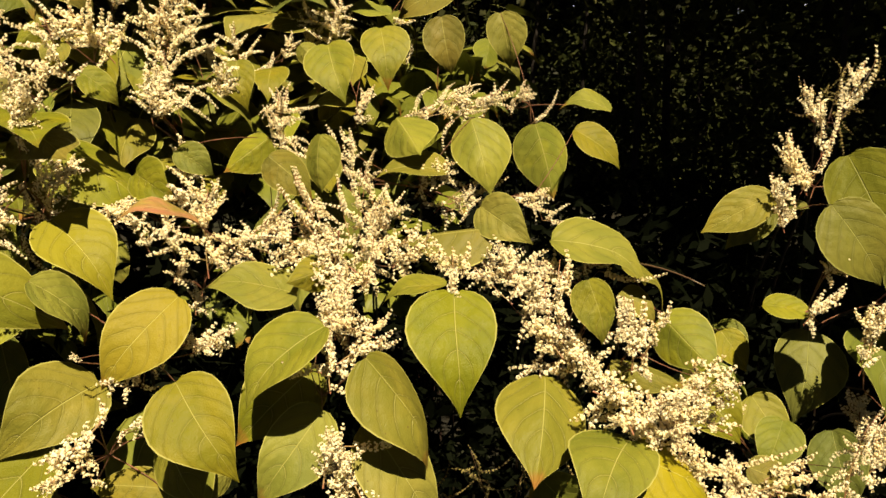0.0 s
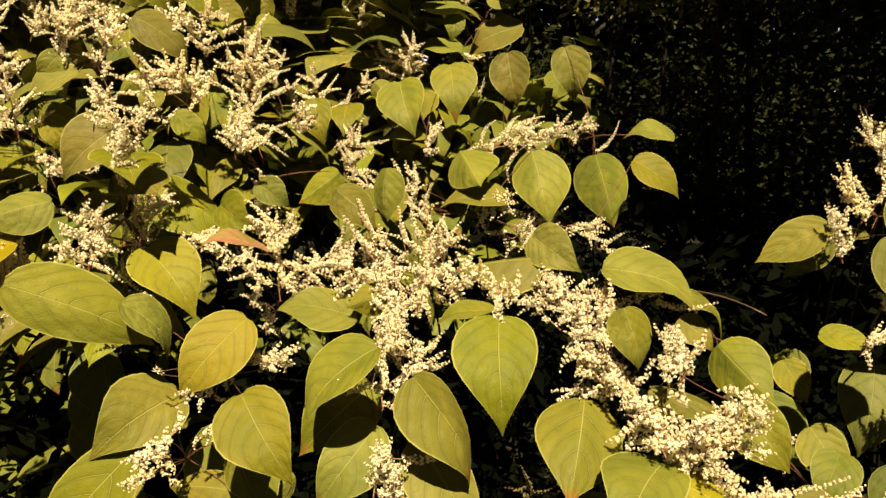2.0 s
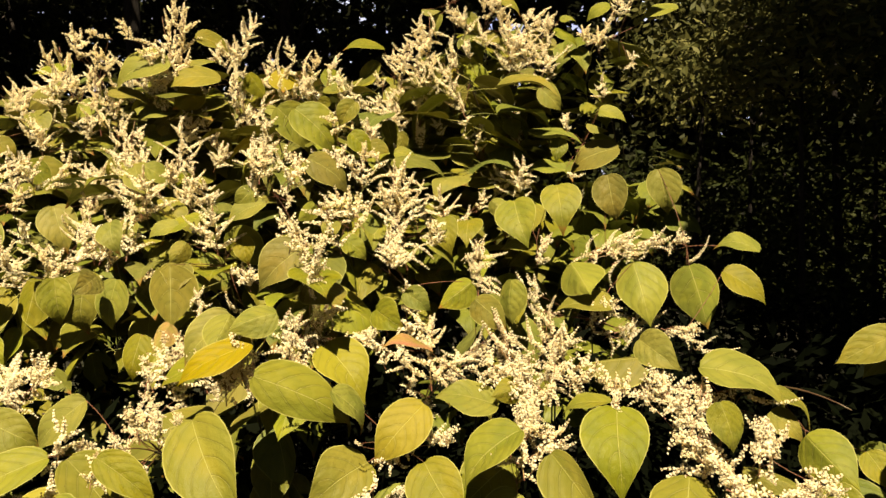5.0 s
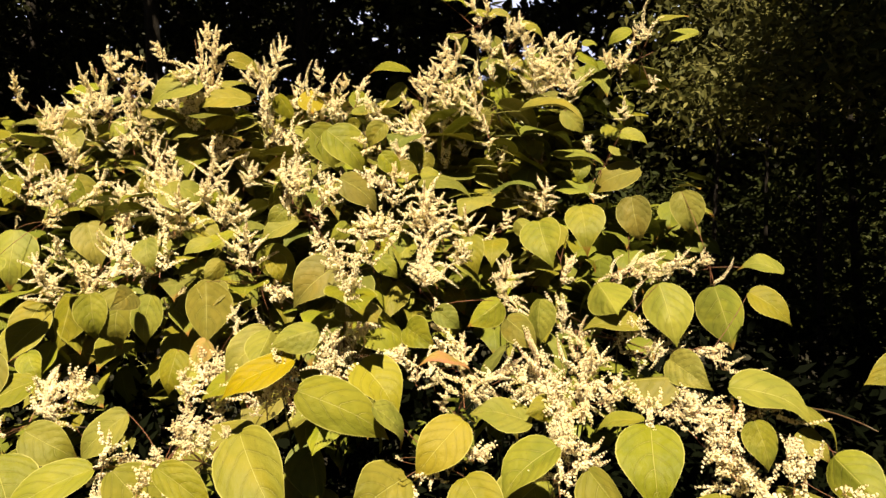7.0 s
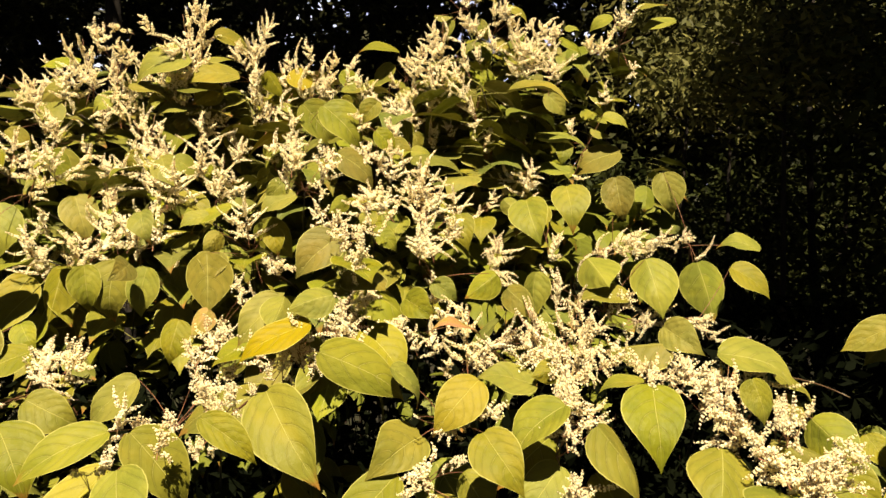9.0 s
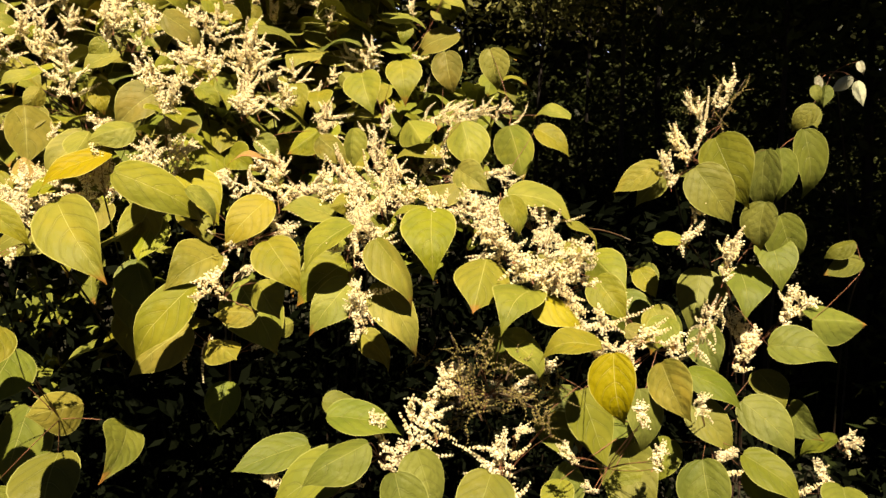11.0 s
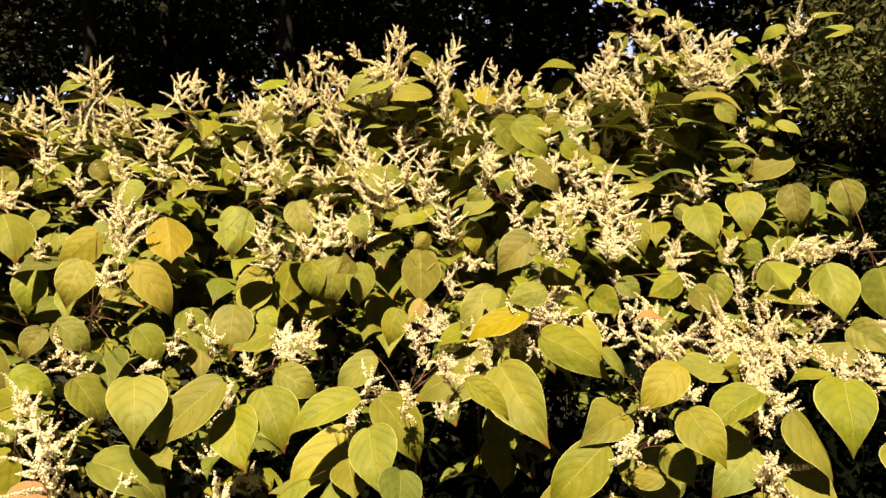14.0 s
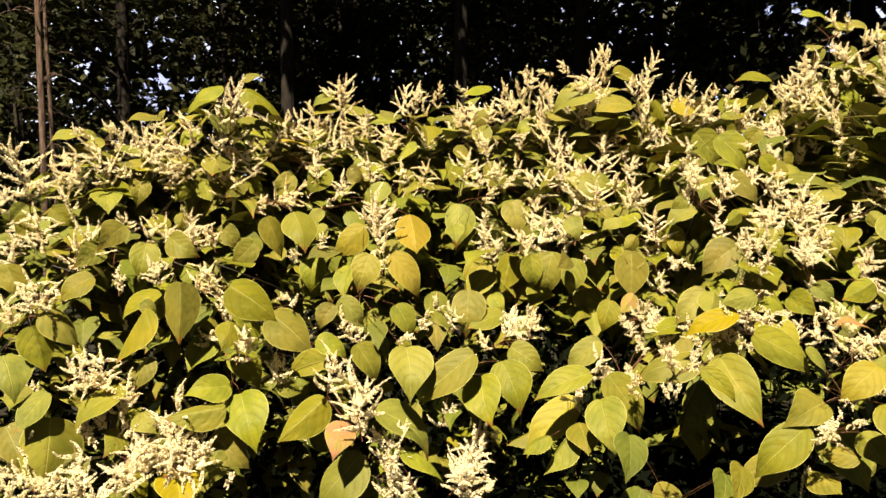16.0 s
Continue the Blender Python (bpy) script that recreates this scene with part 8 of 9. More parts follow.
s.panicle(0.120, 0.694, 0.949, 90, 6, 7, 0.045, "wide", SPENT)
s.panicle(0.124, 0.695, 0.950, 84, -27, 20, 0.045, "wide", SPENT)
s.finish()
s = shoot("knotweed shoot with cream flower sprays and broad green leaves", -2.25, 1.98, -1.570, 1.225, 1.583)
s.leaf(-1.474, 1.124, 1.688, -60, 18, -149, 0.098, 0.077)
s.panicle(-1.546, 1.152, 1.585, 77, 29, 45, 0.146, "wide", SPARSE)
s.panicle(-1.504, 1.201, 1.587, 69, 17, 46, 0.127, "wide", SPARSE)
s.panicle(-1.518, 1.158, 1.570, 102, -9, 45, 0.111, "wide", SPARSE)
s.finish()
s = shoot("knotweed shoot with cream flower sprays and broad green leaves", -2.45, 1.77, -1.683, 1.126, 1.519)
s.leaf(-1.546, 1.106, 1.556, -83, -5, -157, 0.172, 0.136)
s.leaf(-1.599, 1.042, 1.548, -80, 5, -129, 0.128, 0.092)
s.panicle(-1.651, 1.093, 1.546, 79, -31, 52, 0.113, "wide", SPARSE)
s.finish()
s = shoot("knotweed shoot with cream flower sprays and broad green leaves", -0.97, 1.54, -0.586, 0.856, 1.005)
s.leaf(-0.527, 0.802, 1.189, -54, 16, -136, 0.180, 0.139)
s.leaf(-0.553, 0.714, 1.084, -11, 24, -127, 0.103, 0.080)
s.leaf(-0.615, 0.750, 1.100, -44, -35, 147, 0.158, 0.094)
s.leaf(-0.580, 0.835, 0.954, -68, -10, -173, 0.108, 0.084, "shaded_green")
s.leaf(-0.429, 0.851, 1.091, -2, -59, 155, 0.064, 0.050)
s.panicle(-0.558, 0.728, 1.094, -85, -12, -149, 0.098, "spike")
s.panicle(-0.629, 0.768, 1.063, -70, -16, -149, 0.066, "spike")
s.panicle(-0.515, 0.839, 1.031, 85, -2, 12, 0.041, "wide", SPARSE)
s.finish()
# four of these leaves are coloured pale in place of glare
s = shoot("knotweed shoot beside the shrubs, some leaves coloured pale for sun glare", 1.27, 2.74, 0.895, 1.804, 1.642)
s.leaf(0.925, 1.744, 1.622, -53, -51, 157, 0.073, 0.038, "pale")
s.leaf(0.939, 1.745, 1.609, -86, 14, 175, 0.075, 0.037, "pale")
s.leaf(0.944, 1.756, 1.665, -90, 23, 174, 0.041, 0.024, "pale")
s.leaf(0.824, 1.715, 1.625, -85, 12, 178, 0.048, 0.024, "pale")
s.leaf(0.796, 1.628, 1.596, -84, 16, -172, 0.054, 0.035, "shaded_green")
s.leaf(0.828, 1.637, 1.595, -77, -1, 149, 0.062, 0.038, "shaded_green")
s.leaf(0.785, 1.616, 1.536, -65, 10, -173, 0.065, 0.052, "shaded_green")
s.finish()
s = shoot("knotweed shoot with spent olive-brown flower sprays in half shade", 0.03, 2.02, -0.071, 1.169, 0.821)
s.panicle(-0.128, 1.064, 0.909, 76, -51, 38, 0.137, "wide", SPENT)
s.panicle(-0.099, 1.120, 0.878, 89, -16, 20, 0.138, "wide", SPENT)
s.panicle(-0.060, 1.074, 0.852, -5, -70, 122, 0.113, "narrow", SPENT)
s.panicle(-0.058, 1.133, 0.891, 90, 16, 8, 0.114, "narrow", SPENT)
s.panicle(-0.021, 1.090, 0.878, 71, 50, -12, 0.139, "wide", SPENT)
s.panicle(-0.062, 1.019, 0.842, -46, -56, 161, 0.123, "wide", SPENT)
s.panicle(-0.033, 1.077, 0.824, 71, 52, -16, 0.102, "narrow", SPENT)
s.panicle(-0.112, 1.107, 0.822, 64, -59, 51, 0.142, "narrow", SPENT)
s.panicle(-0.008, 1.098, 0.905, 33, 70, -48, 0.154, "wide", SPENT)
s.panicle(-0.035, 1.023, 0.815, -65, 31, -154, 0.094, "wide", SPENT)
s.panicle(-0.126, 1.047, 0.799, 62, -61, 58, 0.084, "narrow", SPENT)
s.panicle(0.020, 1.094, 0.836, 9, 70, -79, 0.083, "narrow", SPENT)
s.panicle(-0.047, 1.016, 0.859, 57, 60, -25, 0.162, "narrow", SPARSE)
s.panicle(0.059, 1.034, 0.915, 74, 51, -13, 0.091, "narrow", SPARSE)
s.panicle(-0.060, 1.022, 0.925, 79, -56, 41, 0.081, "narrow", SPARSE)
s.panicle(-0.111, 0.866, 0.958, -66, -27, -173, 0.094, "narrow", SPARSE)
s.finish()
s = shoot("knotweed shoot with cream flower chains low on the thicket", 0.15, 1.40, 0.048, 0.652, 0.862)
s.panicle(0.054, 0.590, 0.910, -75, -4, -168, 0.092, "narrow")
s.panicle(0.058, 0.604, 0.926, 60, -58, 55, 0.066, "spike")
s.panicle(0.067, 0.616, 0.921, 71, 50, -17, 0.046, "spike")
s.panicle(0.063, 0.584, 0.861, 60, 53, -27, 0.053, "spike")
s.panicle(0.068, 0.581, 0.831, 63, 52, -28, 0.042, "spike")
s.panicle(0.039, 0.649, 0.916, 88, 26, 2, 0.050, "narrow")
s.panicle(0.041, 0.614, 0.888, 72, -45, 41, 0.100, "spike")
s.finish()
s = shoot("knotweed shoot with brown spent sprays above broad green leaves", 0.65, 2.51, 0.547, 1.559, 1.494)
s.panicle(0.536, 1.537, 1.495, 72, 29, -5, 0.161, "narrow", SPENT)
s.panicle(0.520, 1.527, 1.526, 76, 15, -4, 0.103, "wide", SPENT)
s.panicle(0.504, 1.499, 1.510, 93, -30, -5, 0.104, "wide", SPENT)
s.panicle(0.478, 1.431, 1.463, 82, -4, -4, 0.106, "narrow", SPARSE)
s.panicle(0.436, 1.367, 1.399, 90, -26, -2, 0.087, "narrow", SPARSE)
s.panicle(0.396, 1.336, 1.339, 86, -17, -1, 0.098, "narrow", SPARSE)
s.panicle(0.530, 1.490, 1.538, 73, 24, -4, 0.102, "narrow", SPARSE)
s.finish()
s = shoot("knotweed shoot heaped with cream flower sprays", -2.57, 0.34, -2.072, -0.101, 0.932)
s.panicle(-2.072, -0.160, 0.978, 76, -36, 77, 0.144, "wide", SPARSE)
s.panicle(-2.073, -0.159, 0.992, 103, 25, 51, 0.142, "narrow", SPARSE)
s.panicle(-2.060, -0.149, 0.982, 89, 54, 30, 0.168, "narrow", SPARSE)
s.panicle(-2.091, -0.178, 0.959, 57, -52, 90, 0.156, "wide", SPARSE)
s.panicle(-2.071, -0.162, 0.959, 56, 68, -5, 0.170, "wide", SPARSE)
s.panicle(-2.119, -0.204, 0.942, 39, -62, 107, 0.131, "wide", SPARSE)
s.panicle(-2.071, -0.163, 0.945, 102, 2, 61, 0.113, "wide", SPARSE)
s.panicle(-2.136, -0.214, 0.979, 106, 12, 59, 0.108, "wide", SPARSE)
s.finish()
s = shoot("knotweed shoot heaped with cream flower sprays at the foot", -2.81, 0.08, -2.306, -0.359, 0.868)
s.panicle(-2.332, -0.438, 0.928, 81, -28, 81, 0.114, "wide", SPARSE)
s.panicle(-2.304, -0.416, 0.911, 110, 23, 60, 0.114, "wide", SPARSE)
s.panicle(-2.353, -0.459, 0.895, 79, -33, 85, 0.098, "narrow", SPARSE)
s.panicle(-2.254, -0.374, 0.911, 101, 49, 42, 0.129, "wide", SPARSE)
s.panicle(-2.216, -0.343, 0.894, 93, 57, 29, 0.123, "narrow", SPARSE)
s.panicle(-2.291, -0.406, 0.895, 87, -25, 80, 0.096, "narrow", SPARSE)
s.panicle(-2.382, -0.481, 0.915, 76, -33, 85, 0.114, "narrow", SPARSE)
s.panicle(-2.243, -0.367, 0.881, 106, 3, 67, 0.097, "narrow", SPARSE)
s.finish()
s = shoot("knotweed shoot with upright cream flower spikes", -2.80, 0.32, -2.302, -0.217, 1.171)
s.panicle(-2.244, -0.228, 1.197, 16, -74, 125, 0.159, "spike", SPARSE)
s.panicle(-2.312, -0.286, 1.198, 88, -23, 73, 0.118, "narrow", SPARSE)
s.panicle(-2.294, -0.269, 1.211, 95, -12, 69, 0.115, "spike", SPARSE)
s.panicle(-2.263, -0.244, 1.201, 90, -30, 74, 0.087, "narrow", SPARSE)
s.panicle(-2.227, -0.219, 1.147, 110, 54, 42, 0.082, "spike", SPARSE)
s.panicle(-2.311, -0.294, 1.108, -56, 13, -109, 0.092, "narrow", SPARSE)
s.panicle(-2.276, -0.268, 1.083, 112, 8, 64, 0.080, "narrow", SPARSE)
s.finish()
s = shoot("knotweed shoot with cream flower sprays hanging forward", -2.01, 0.83, -1.515, 0.290, 0.935)
s.panicle(-1.521, 0.224, 0.965, 95, 14, 38, 0.163, "spike", SPARSE)
s.panicle(-1.531, 0.210, 0.914, 97, -13, 50, 0.128, "spike", SPARSE)
s.panicle(-1.491, 0.244, 0.910, 93, -25, 55, 0.126, "spike", SPARSE)
s.panicle(-1.466, 0.264, 0.907, 84, -46, 69, 0.097, "spike", SPARSE)
s.panicle(-1.538, 0.220, 1.046, 89, -41, 63, 0.099, "narrow", SPARSE)
s.finish()
s = shoot("knotweed shoot with a tall cream flower spray", -1.89, 1.00, -1.389, 0.457, 0.897)
s.panicle(-1.388, 0.395, 0.891, 93, 12, 33, 0.183, "narrow", SPARSE)
s.panicle(-1.427, 0.364, 0.908, 83, 43, 16, 0.128, "wide", SPARSE)
s.panicle(-1.399, 0.388, 0.924, 98, -22, 48, 0.113, "wide", SPARSE)
s.panicle(-1.385, 0.405, 0.960, 95, 8, 35, 0.157, "narrow", SPARSE)
s.panicle(-1.375, 0.405, 0.894, 82, 48, 9, 0.092, "narrow", SPARSE)
s.finish()

# ---- the depth of the thicket: shoots behind and below those in front ----


def thicket_top(x, y):
    """Height of the thicket's leafy face over the plan."""
    z = 0.528 - 0.27 * x + 0.606 * y + 0.047 * x * x + 0.054 * x * y
    return min(z, 2.16 + 0.06 * math.sin(3 * x) + 0.05 * math.sin(5 * y))


def filler_shoot(x, y, top, low, r, leaves, sprays, label, out=0.0, spread=180.0, big=1.0, tilt=(-62, 0), rise=(35, 120), leaf=(0.10, 0.155)):
    """A shoot whose leaves stand round its stem, most of them towards the heading out, in degrees."""
    s = Shoot(label, x + r.uniform(-0.1, 0.1), y + 1.2, (x, y, top))
    for i in range(leaves):
        z = top - (top - low) * ((i + r.random()) / leaves) ** 1.3
        k = (top - z) / max(0.2, top)
        long = r.uniform(*leaf)
        turn = out + r.gauss(0, 1) * spread * 0.5
        s.stalked_leaf((x, y + 0.45 * k * k, z), r.uniform(*tilt), r.uniform(-22, 22), turn, long, long * r.uniform(0.62, 0.80), "yellow" if r.random() < 0.02 else r.choice(("green", "green", "shaded_green")))
    for i in range(sprays):
        z = top + 0.03 - r.uniform(0, 0.2)
        s.panicle(x + r.uniform(-0.05, 0.05), y + r.uniform(-0.05, 0.05), z, r.uniform(*rise), r.uniform(-50, 50), r.uniform(0, 360), big * r.uniform(0.075, 0.15), r.choice(("narrow", "wide", "spike")), SPARSE)
    s.finish(0.004)


def face_depth(x, z):
    """How far back the thicket's leafy face stands at a height."""
    return 0.067 + 0.248 * x + 0.577 * z - 0.145 * x * x - 0.038 * x * z + 0.247 * z * z


def build_filler():
    r = random.Random(21)
    spots = [p for p in FACE if p.z > 1.05 and not (p.x > -0.2 and p.y > 1.0)]
    low = [p for p in spots if p.z < 1.5 and p.x < -0.25 and (p.z > 1.22 or p.x < -1.3)]
    high = [p for p in spots if p.z >= 1.5]
    r.shuffle(low)
    r.shuffle(high)
    west = [p for p in low if p.x < -1.45]
    for p in west[:34] + high[:120]:
        up = p.z >= 1.5
        d = Vector((p.x - 0.05, p.y + 0.9, 0)).normalized()
        q = p + d * (r.uniform(0.16, 0.5) if up else r.uniform(0.26, 0.5)) + Vector((-d.y, d.x, 0)) * r.uniform(-0.12, 0.12)
        top = p.z - (r.uniform(-0.05, 0.09) if up else r.uniform(0.04, 0.16))
        out = math.degrees(math.atan2(d.x, -d.y))
        filler_shoot(q.x, q.y, top, max(0.5, top - r.uniform(0.3, 0.5)), r, 12 if up else 6, r.choice((0, 0, 1, 1)) if up else r.choice((0, 1, 1)), "knotweed shoot with cream flowers farther back in the thicket" if up else "green knotweed shoot standing in the thicket's shade", out, 150.0, 1.1, leaf=(0.11, 0.175) if up else (0.10, 0.155))


build_filler()


def build_crest():
    """Shoots thick with flowers along the top of the thicket."""
    r = random.Random(52)
    line = [Vector(p) for p in ((-3.1, 0.1, 2.0), (-2.75, 1.0, 2.2), (-2.3, 1.7, 2.26), (-1.65, 1.65, 2.3), (-1.1, 1.85, 2.2), (-0.6, 2.2, 2.32))]
    for a, b in zip(line, line[1:]):
        for i in range(10):
            p = a.lerp(b, (i + r.random()) / 10) + Vector((r.uniform(-0.12, 0.08), r.uniform(-0.15, 0.25), r.uniform(-0.28, -0.05)))
            filler_shoot(p.x, p.y, p.z, p.z - 0.4, r, 15, r.choice((1, 2, 2)), "knotweed shoot with cream flowers on the thicket's crest", 25.0, 150.0, 1.5, (-45, 5), (60, 112), (0.14, 0.21))


build_crest()


def build_undergrowth():
    """Leaves without number below the leafy face, and a hidden layer that shades them."""
    r = random.Random(77)
    verts, faces, uv = [], [], []
    base = LEAF_MESHES["green"][3]
    shape = np.array([v.co[:] for v in base.vertices]).reshape(13, 9, 3)[[0, 2, 5, 7, 10, 12]][:, ::4].reshape(-1, 3)
    n = 0
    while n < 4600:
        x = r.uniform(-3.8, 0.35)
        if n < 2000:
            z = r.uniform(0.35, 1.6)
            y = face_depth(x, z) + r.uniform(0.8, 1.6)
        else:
            # hidden leaf layer added to keep the sun out of the thicket
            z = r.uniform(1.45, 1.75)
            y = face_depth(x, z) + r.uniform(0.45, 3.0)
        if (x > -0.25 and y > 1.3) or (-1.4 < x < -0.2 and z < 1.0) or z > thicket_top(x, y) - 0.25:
            continue
        long = r.uniform(0.09, 0.15)
        m = pose(x, y, z, r.uniform(-60, 10), r.uniform(-25, 25), r.uniform(0, 360)) @ Matrix.Diagonal((long * 0.76, long, long, 1))
        start = len(verts)
        verts += [m @ Vector(p) for p in shape]
        uv += [(0.5 + 0.5 * u, s) for s in (0, 0.09, 0.38, 0.62, 0.9, 1) for u in (-1, 0, 1)]
        faces += [(start + i * 3 + j, start + i * 3 + j + 1, start + i * 3 + j + 4, start + i * 3 + j + 3) for i in range(5) for j in range(2)]
        n += 1
    tagged(new("undergrowth", mesh_from("undergrowth", verts, faces, LEAF["shaded_green"], uv)), "dense knotweed leaves deep in the thicket, hidden shading layer above them", "foliage", kind="stuff")


build_undergrowth()

# ---- the crest's far side and the low growth beyond it ----


def build_far_shoots():
    r = random.Random(33)
    for i in range(26):
        x = -7.5 + i * 0.2 + r.uniform(-0.1, 0.1)
        y = 2.2 + r.uniform(0, 1.6)
        filler_shoot(x, y, 1.62 + r.uniform(-0.1, 0.12), 0.8, r, 12, 4, "flowering knotweed shoot farther back in the thicket")


build_far_shoots()

# ---- shrubs and trees ----


def leaf_cloud(points, size, flat, rng, slim=0.5):
    """Many small pointed leaves at the given points."""
    n = len(points)
    way = rng.normal(size=(n, 3))
    way[:, 2] = way[:, 2] * flat - 0.25
    way /= np.linalg.norm(way, axis=1)[:, None]
    side = np.cross(way, rng.normal(size=(n, 3)))
    side /= np.linalg.norm(side, axis=1)[:, None]
    long = size * rng.uniform(0.6, 1.3, size=(n, 1))
    a = points
    b = points + way * long * 0.45 + side * long * slim * 0.5
    c = points + way * long
    d = points + way * long * 0.45 - side * long * slim * 0.5
    verts = np.stack([a, b, c, d], 1).reshape(-1, 3)
    faces = [(4 * i, 4 * i + 1, 4 * i + 2, 4 * i + 3) for i in range(n)]
    return verts.tolist(), faces


# small holes in the canopy, through which the sky shows: heading, rise, half-widths, in degrees
SKY_GAPS = ((62.2, 7.8, 0.6, 0.4), (59.8, 8.5, 0.3, 0.2), (62.6, 6.2, 0.6, 0.2), (56.0, 8.9, 0.4, 0.3), (70.5, 7.4, 0.4, 0.9), (15.2, 12.0, 0.4, 0.4), (18.6, 10.4, 0.4, 0.4), (10.9, 11.9, 0.4, 0.5), (15.9, 16.2, 1.6, 0.8), (12.2, 16.4, 1.2, 0.6), (13.6, 16.6, 2.0, 0.9), (16.8, 15.6, 0.7, 0.4), (37.6, 9.8, 0.4, 0.3))


def in_gap(p, leaf, centre=(0.0, -0.7, 1.7)):
    x, y, z = p[..., 0] - centre[0], p[..., 1] - centre[1], p[..., 2] - centre[2]
    a, e = np.degrees(np.arctan2(-x, y)), np.degrees(np.arctan2(z, np.hypot(x, y)))
    hit = np.zeros(a.shape, bool)
    more = np.degrees(0.3 * leaf / np.hypot(x, y))
    for ga, ge, wa, we in SKY_GAPS:
        hit |= ((a - ga) / (wa + more)) ** 2 + ((e - ge) / (we + more)) ** 2 < 1
    return hit


def woody(name, label, category, x, y, height, spread, low, clumps, per_clump, leaf, flat, material, seed, trunk=0.08, slim=0.5, group="", clump_size=0.32, dead=0, bark=SHADED_BARK, lean=(0.0, 0.0)):
    """A shrub or a tree: tapered trunk, limbs, and a crown of clumps of small leaves."""
    r, rng = random.Random(seed), np.random.default_rng(seed)
    ob = tagged(new(name), label, category, group)
    ob.location = (x, y, 0)
    tubes, cloud = Tubes(), []
    trunk_line = bent(Vector((0, 0, -0.05)), Vector((lean[0] + r.uniform(-0.15, 0.15), lean[1] + r.uniform(-0.15, 0.15), height)), Vector((r.uniform(-0.1, 0.1), r.uniform(-0.1, 0.1), 0)), 14)
    tubes.add(trunk_line, trunk, trunk * 0.25, 9)
    for i in range(dead):
        z = low * r.uniform(0.35, 1.0)
        p = trunk_line[min(14, int(z / height * 14))]
        q = r.uniform(0, 6.3)
        e = p + Vector((math.cos(q), math.sin(q), r.uniform(-0.2, 0.3))) * r.uniform(0.12, 0.45)
        tubes.add(bent(p, e, Vector((0, 0, 0.08)), 4), trunk * 0.16, 0.003, 4)
    for i in range(clumps):
        z = low + (height - low) * (r.random() ** 1.3)
        q = r.uniform(0, 6.3)
        wide = spread * (1.0 - 0.55 * ((z - low) / (height - low))) * math.sqrt(r.random())
        p = Vector((lean[0] + math.cos(q) * wide, lean[1] + math.sin(q) * wide, z))
        if i % 3 == 0:
            k = trunk_line[max(1, min(13, int((z - 0.3 * wide) / height * 14)))]
            tubes.add(bent(k, p, Vector((0, 0, 0.1 * wide)), 5), max(0.006, trunk * 0.28), 0.003, 4)
        g = rng.normal(size=(per_clump, 3)) * clump_size * np.array([1, 1, flat]) * r.uniform(0.6, 1.2)
        cloud.append(g + np.array(p))
    t = new("trunk", tubes.mesh("trunk", bark))
    t.parent = ob
    points = np.concatenate(cloud)
    points = points[~in_gap(points + np.array((x, y, 0)), leaf)]
    verts, faces = leaf_cloud(points, leaf, flat, rng, slim)
    c = new("crown", mesh_from("crown", verts, faces, material, smooth=False))
    c.parent = ob
    return ob


PINE_A, PINE_B = (-8.97, 2.20), (-9.68, 2.67)


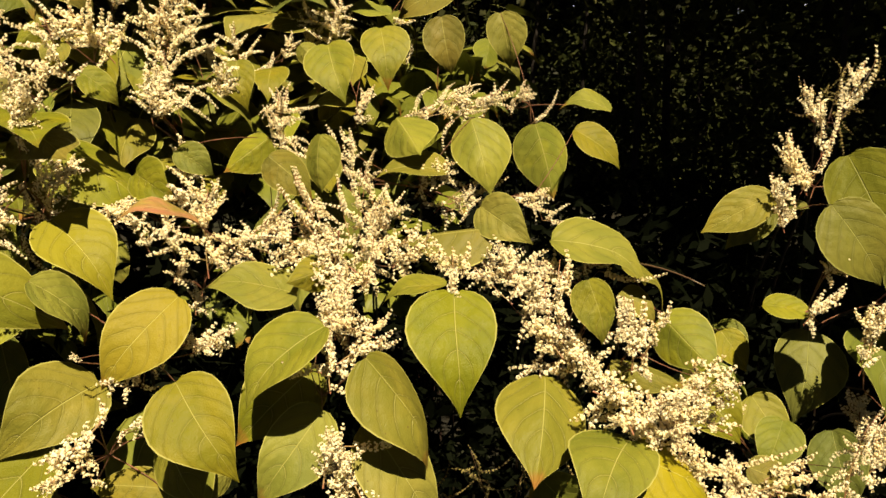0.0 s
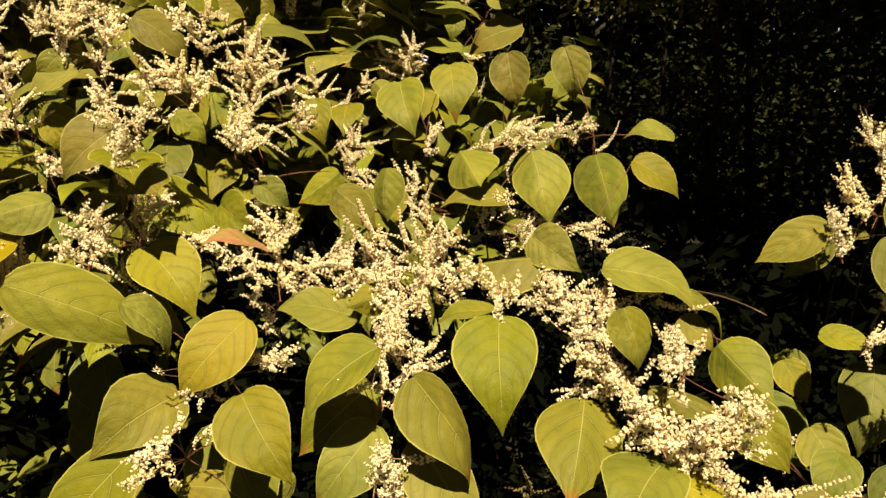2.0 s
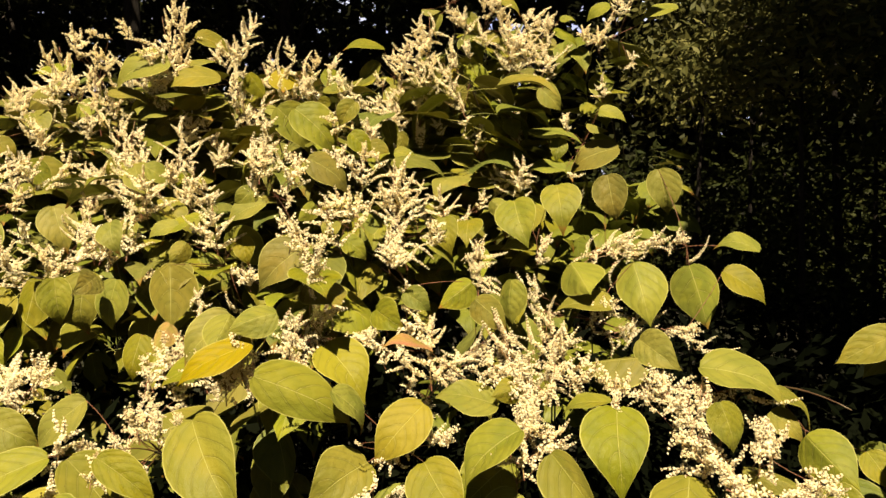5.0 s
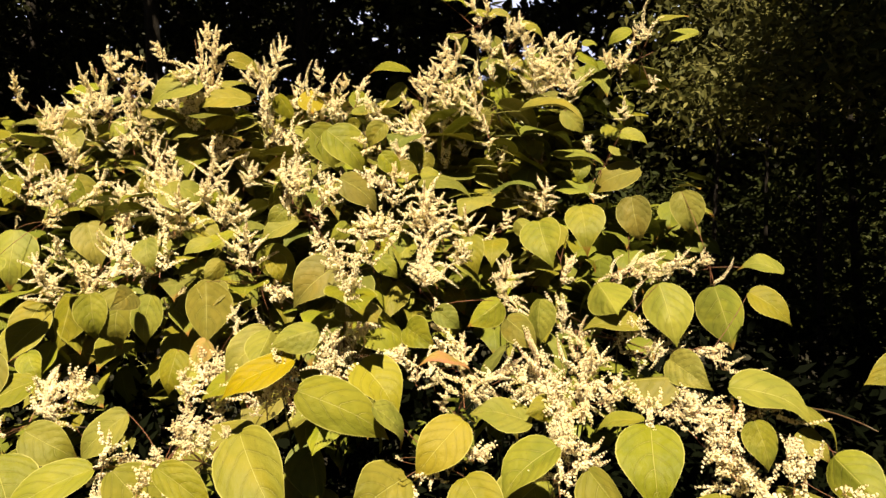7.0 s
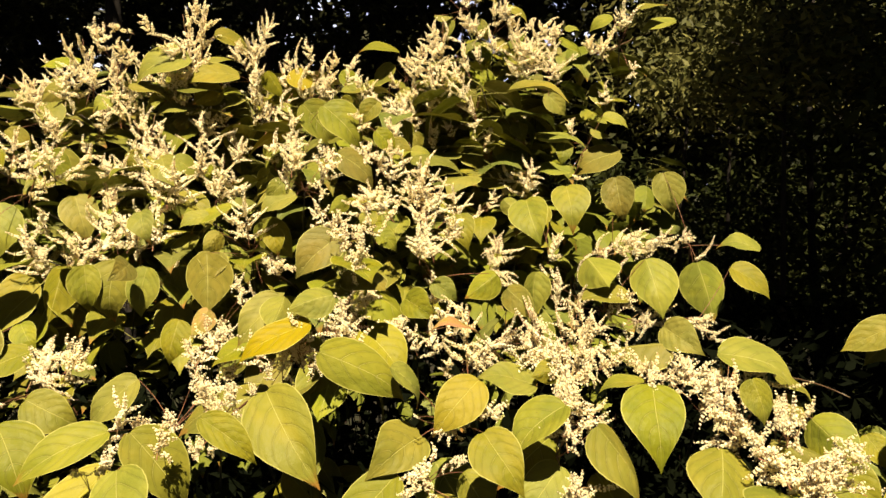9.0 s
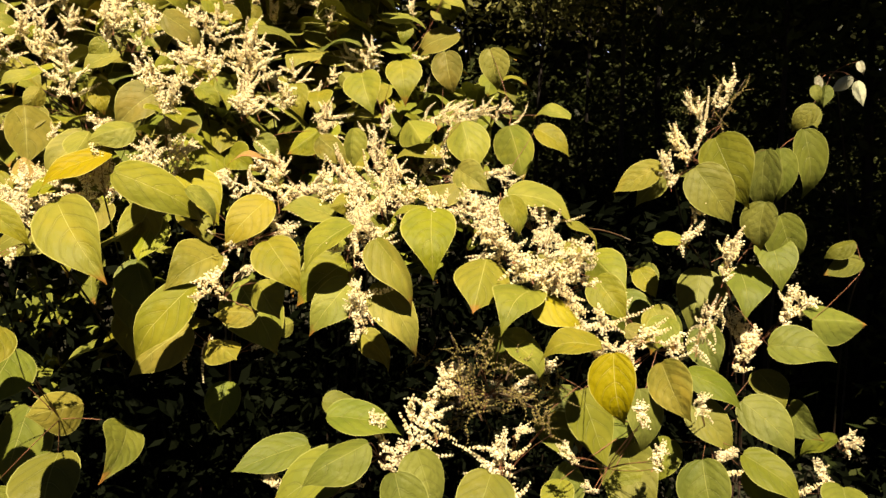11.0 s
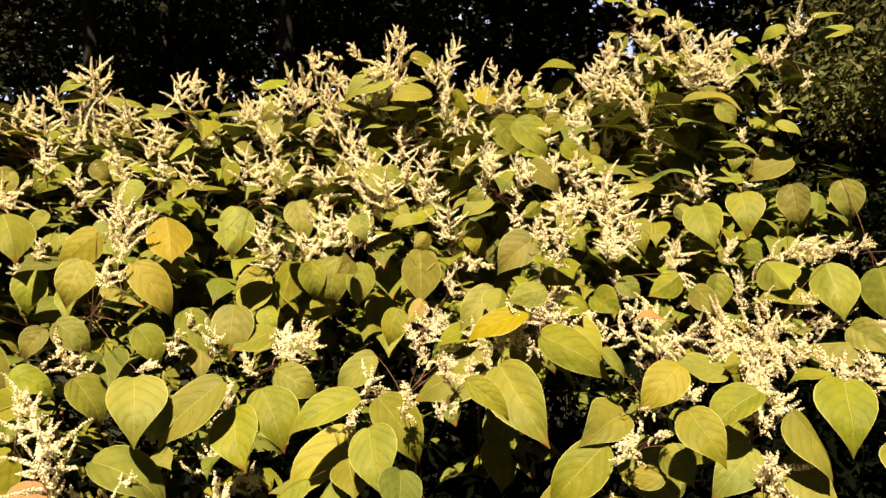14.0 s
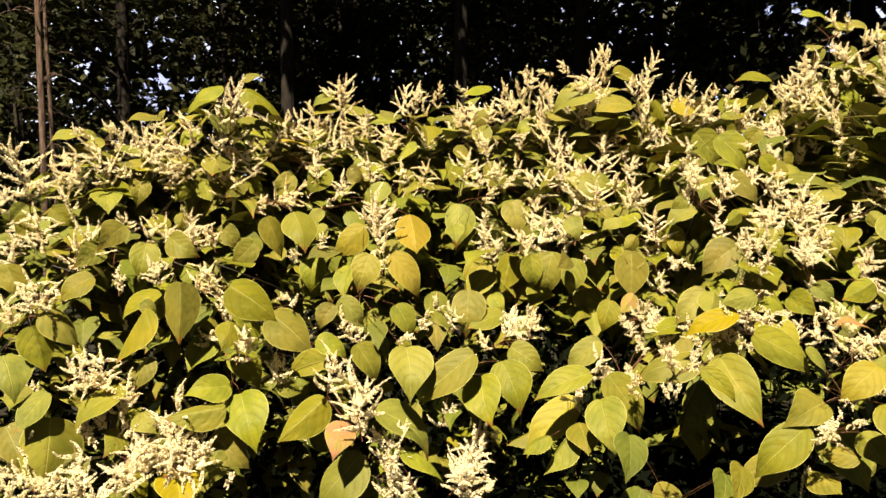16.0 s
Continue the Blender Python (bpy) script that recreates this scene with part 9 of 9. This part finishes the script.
def build_woods():
    r = random.Random(70)
    # small-leaved thicket beside and behind the knotweed, darkened in colour for shade
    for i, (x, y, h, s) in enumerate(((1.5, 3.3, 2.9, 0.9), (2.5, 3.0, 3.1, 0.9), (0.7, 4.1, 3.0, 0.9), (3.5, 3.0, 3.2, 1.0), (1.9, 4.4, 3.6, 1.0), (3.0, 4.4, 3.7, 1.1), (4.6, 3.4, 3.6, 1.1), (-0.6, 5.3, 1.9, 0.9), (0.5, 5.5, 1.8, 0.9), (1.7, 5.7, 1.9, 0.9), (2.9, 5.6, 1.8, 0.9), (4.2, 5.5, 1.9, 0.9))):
        woody("shrub", "dense shrub with small narrow leaves, coloured dark for shade", "shrub", x, y, h, s, 0.15, 110, 60, 0.075, 0.7, THICKET, 100 + i, 0.035, 0.36, "shrubs beside the knotweed", 0.2)
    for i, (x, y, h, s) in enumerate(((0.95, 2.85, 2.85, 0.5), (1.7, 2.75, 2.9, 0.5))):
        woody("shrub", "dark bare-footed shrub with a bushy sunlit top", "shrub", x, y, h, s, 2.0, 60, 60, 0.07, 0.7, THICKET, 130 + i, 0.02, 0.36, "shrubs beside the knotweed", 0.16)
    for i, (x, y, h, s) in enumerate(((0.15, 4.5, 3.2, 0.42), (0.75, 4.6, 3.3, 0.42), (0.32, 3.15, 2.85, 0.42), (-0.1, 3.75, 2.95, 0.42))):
        woody("shrub", "tall shrub whose fine olive-green top is coloured as if sunlit", "shrub", x, y, h, s, 2.2, 60, 60, 0.055, 0.7, SUNLIT_BRUSH, 140 + i, 0.02, 0.36, "shrubs beside the knotweed", 0.16)
    # trees out of view that overhang them, added to cast shade there
    for i, (x, y, wide, clumps) in enumerate(((1.4, 0.82, 0.22, 45), (2.35, 0.95, 0.4, 60), (1.35, 1.05, 0.45, 60), (1.5, 1.7, 0.45, 60), (2.3, 1.3, 0.8, 130), (3.2, 1.0, 0.9, 140), (4.3, 0.8, 1.0, 150))):
        woody("tree", "unseen broadleaf tree added to shade the shrubs beside the thicket", "tree", x + 1.0, y + 0.4, 5.6, wide, 4.3, clumps, 40, 0.24, 0.7, BROADLEAF, 150 + i, 0.06, 0.6, "trees round the thicket", 0.22, lean=(-1.0, -0.4))
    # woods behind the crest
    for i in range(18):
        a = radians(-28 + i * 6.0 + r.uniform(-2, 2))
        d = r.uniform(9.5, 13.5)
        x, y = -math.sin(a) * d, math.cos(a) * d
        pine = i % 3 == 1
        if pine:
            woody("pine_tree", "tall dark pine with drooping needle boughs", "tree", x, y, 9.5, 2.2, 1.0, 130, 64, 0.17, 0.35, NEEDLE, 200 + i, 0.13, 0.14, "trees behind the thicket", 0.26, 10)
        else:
            woody("tree", "broadleaf tree at the edge of the woods, coloured dark for shade", "tree", x, y, 9.0, 2.3, 0.8, 140, 60, 0.14, 0.8, BROADLEAF, 200 + i, 0.10, 0.55, "trees behind the thicket", 0.26)
    # tall trees, their high crowns out of view and added to shade the woods' edge
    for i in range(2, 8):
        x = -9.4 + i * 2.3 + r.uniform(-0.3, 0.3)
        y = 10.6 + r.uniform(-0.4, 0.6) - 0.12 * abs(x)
        woody("tree", "tall tree whose unseen high crown is added to shade the woods", "tree", x, y, 13.0, 5.4, 6.4, 260, 30, 0.36, 0.6, BROADLEAF, 500 + i, 0.15, 0.6, "trees behind the thicket", 0.6)
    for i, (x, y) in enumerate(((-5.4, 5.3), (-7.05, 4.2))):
        woody("tree", "tall tree whose unseen high crown is added to shade the woods", "tree", x, y, 11.0, 2.6, 6.8, 170, 40, 0.34, 0.6, BROADLEAF, 520 + i, 0.10, 0.6, "trees behind the thicket", 0.45)
    # two bare-stemmed pines, the sun they catch put into a lighter bark
    woody("pine_tree", "tall pine with a bare pinkish trunk and dead twigs", "tree", *PINE_A, 10.5, 2.0, 4.6, 60, 60, 0.16, 0.35, NEEDLE, 401, 0.046, 0.12, "trees behind the thicket", 0.33, 14, SUNLIT_PINE_BARK)
    woody("pine_tree", "slim pine with a bare pinkish trunk and dead twigs", "tree", *PINE_B, 9.5, 1.8, 4.4, 50, 60, 0.16, 0.35, NEEDLE, 402, 0.032, 0.12, "trees behind the thicket", 0.33, 10, SUNLIT_PINE_BARK)
    for i in range(14):
        if i in (5, 6, 11):
            continue
        a = radians(-35 + i * 9.0 + r.uniform(-2, 2))
        d = r.uniform(15.0, 20.0)
        woody("tree", "broadleaf tree deep in the woods, shade put into its colour", "tree", -math.sin(a) * d, math.cos(a) * d, 12.0, 3.4, 0.3, 150, 40, 0.26, 0.8, BROADLEAF, 300 + i, 0.16, 0.6, "trees behind the thicket", 0.5)


build_woods()


def build_ground_cover():
    """Low leaves over the soil beneath the shrubs, near black in place of shade."""
    rng = np.random.default_rng(15)
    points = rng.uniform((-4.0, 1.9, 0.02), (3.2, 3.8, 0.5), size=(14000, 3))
    # leaves filling the thicket's inside, a stand-in for its black shade
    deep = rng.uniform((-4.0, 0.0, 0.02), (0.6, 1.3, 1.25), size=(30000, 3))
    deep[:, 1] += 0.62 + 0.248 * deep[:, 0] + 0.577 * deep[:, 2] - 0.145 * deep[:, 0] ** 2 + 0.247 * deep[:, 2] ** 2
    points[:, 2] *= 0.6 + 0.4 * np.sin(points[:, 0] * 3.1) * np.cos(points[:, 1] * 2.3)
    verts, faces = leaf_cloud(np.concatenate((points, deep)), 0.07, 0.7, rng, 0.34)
    tagged(new("ground_cover", mesh_from("ground_cover", verts, faces, LOW_SHADE_LEAF, smooth=False)), "low leaves beneath the knotweed and shrubs, coloured near black for shade", "foliage", kind="stuff")


build_ground_cover()


def build_far_woods():
    """Depth of the woods, shade put into dark leaves; a few sky gaps."""
    rng, r = np.random.default_rng(9), random.Random(9)
    points = []
    while len(points) < 60000:
        a = r.uniform(-45, 95)
        z = r.uniform(0, 14)
        d = r.uniform(21, 27)
        points.append((-math.sin(radians(a)) * d, math.cos(radians(a)) * d, z))
    points = np.array(points)
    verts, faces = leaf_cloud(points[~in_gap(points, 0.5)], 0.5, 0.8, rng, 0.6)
    tagged(new("far_woods", mesh_from("far_woods", verts, faces, BROADLEAF, smooth=False)), "dense woods far behind the thicket, coloured dark for their shade", "woods", kind="stuff")


build_far_woods()


def build_backdrop():
    """Bright hazy sky low behind the woods."""
    n = Nodes("far_sky")
    glow = n.tree.nodes.new("ShaderNodeEmission")
    n.put(glow.inputs["Color"], n.mix(n.ramp(n.noise(n.coord(), 0.05), 0.4, 0.65), (0.52, 0.53, 0.76), (0.88, 0.86, 0.92)))
    glow.inputs["Strength"].default_value = 0.42
    n.tree.links.new(glow.outputs[0], n.out.inputs["Surface"])
    verts, faces = [], []
    for i in range(41):
        a = radians(-60 + i * 4.5)
        verts += [(-math.sin(a) * 140, math.cos(a) * 140, -1), (-math.sin(a) * 140, math.cos(a) * 140, 60)]
    faces = [(2 * i, 2 * i + 2, 2 * i + 3, 2 * i + 1) for i in range(40)]
    tagged(new("backdrop", mesh_from("backdrop", verts, faces, n.mat)), "bright hazy sky low behind the woods", "sky", kind="structure")


build_backdrop()
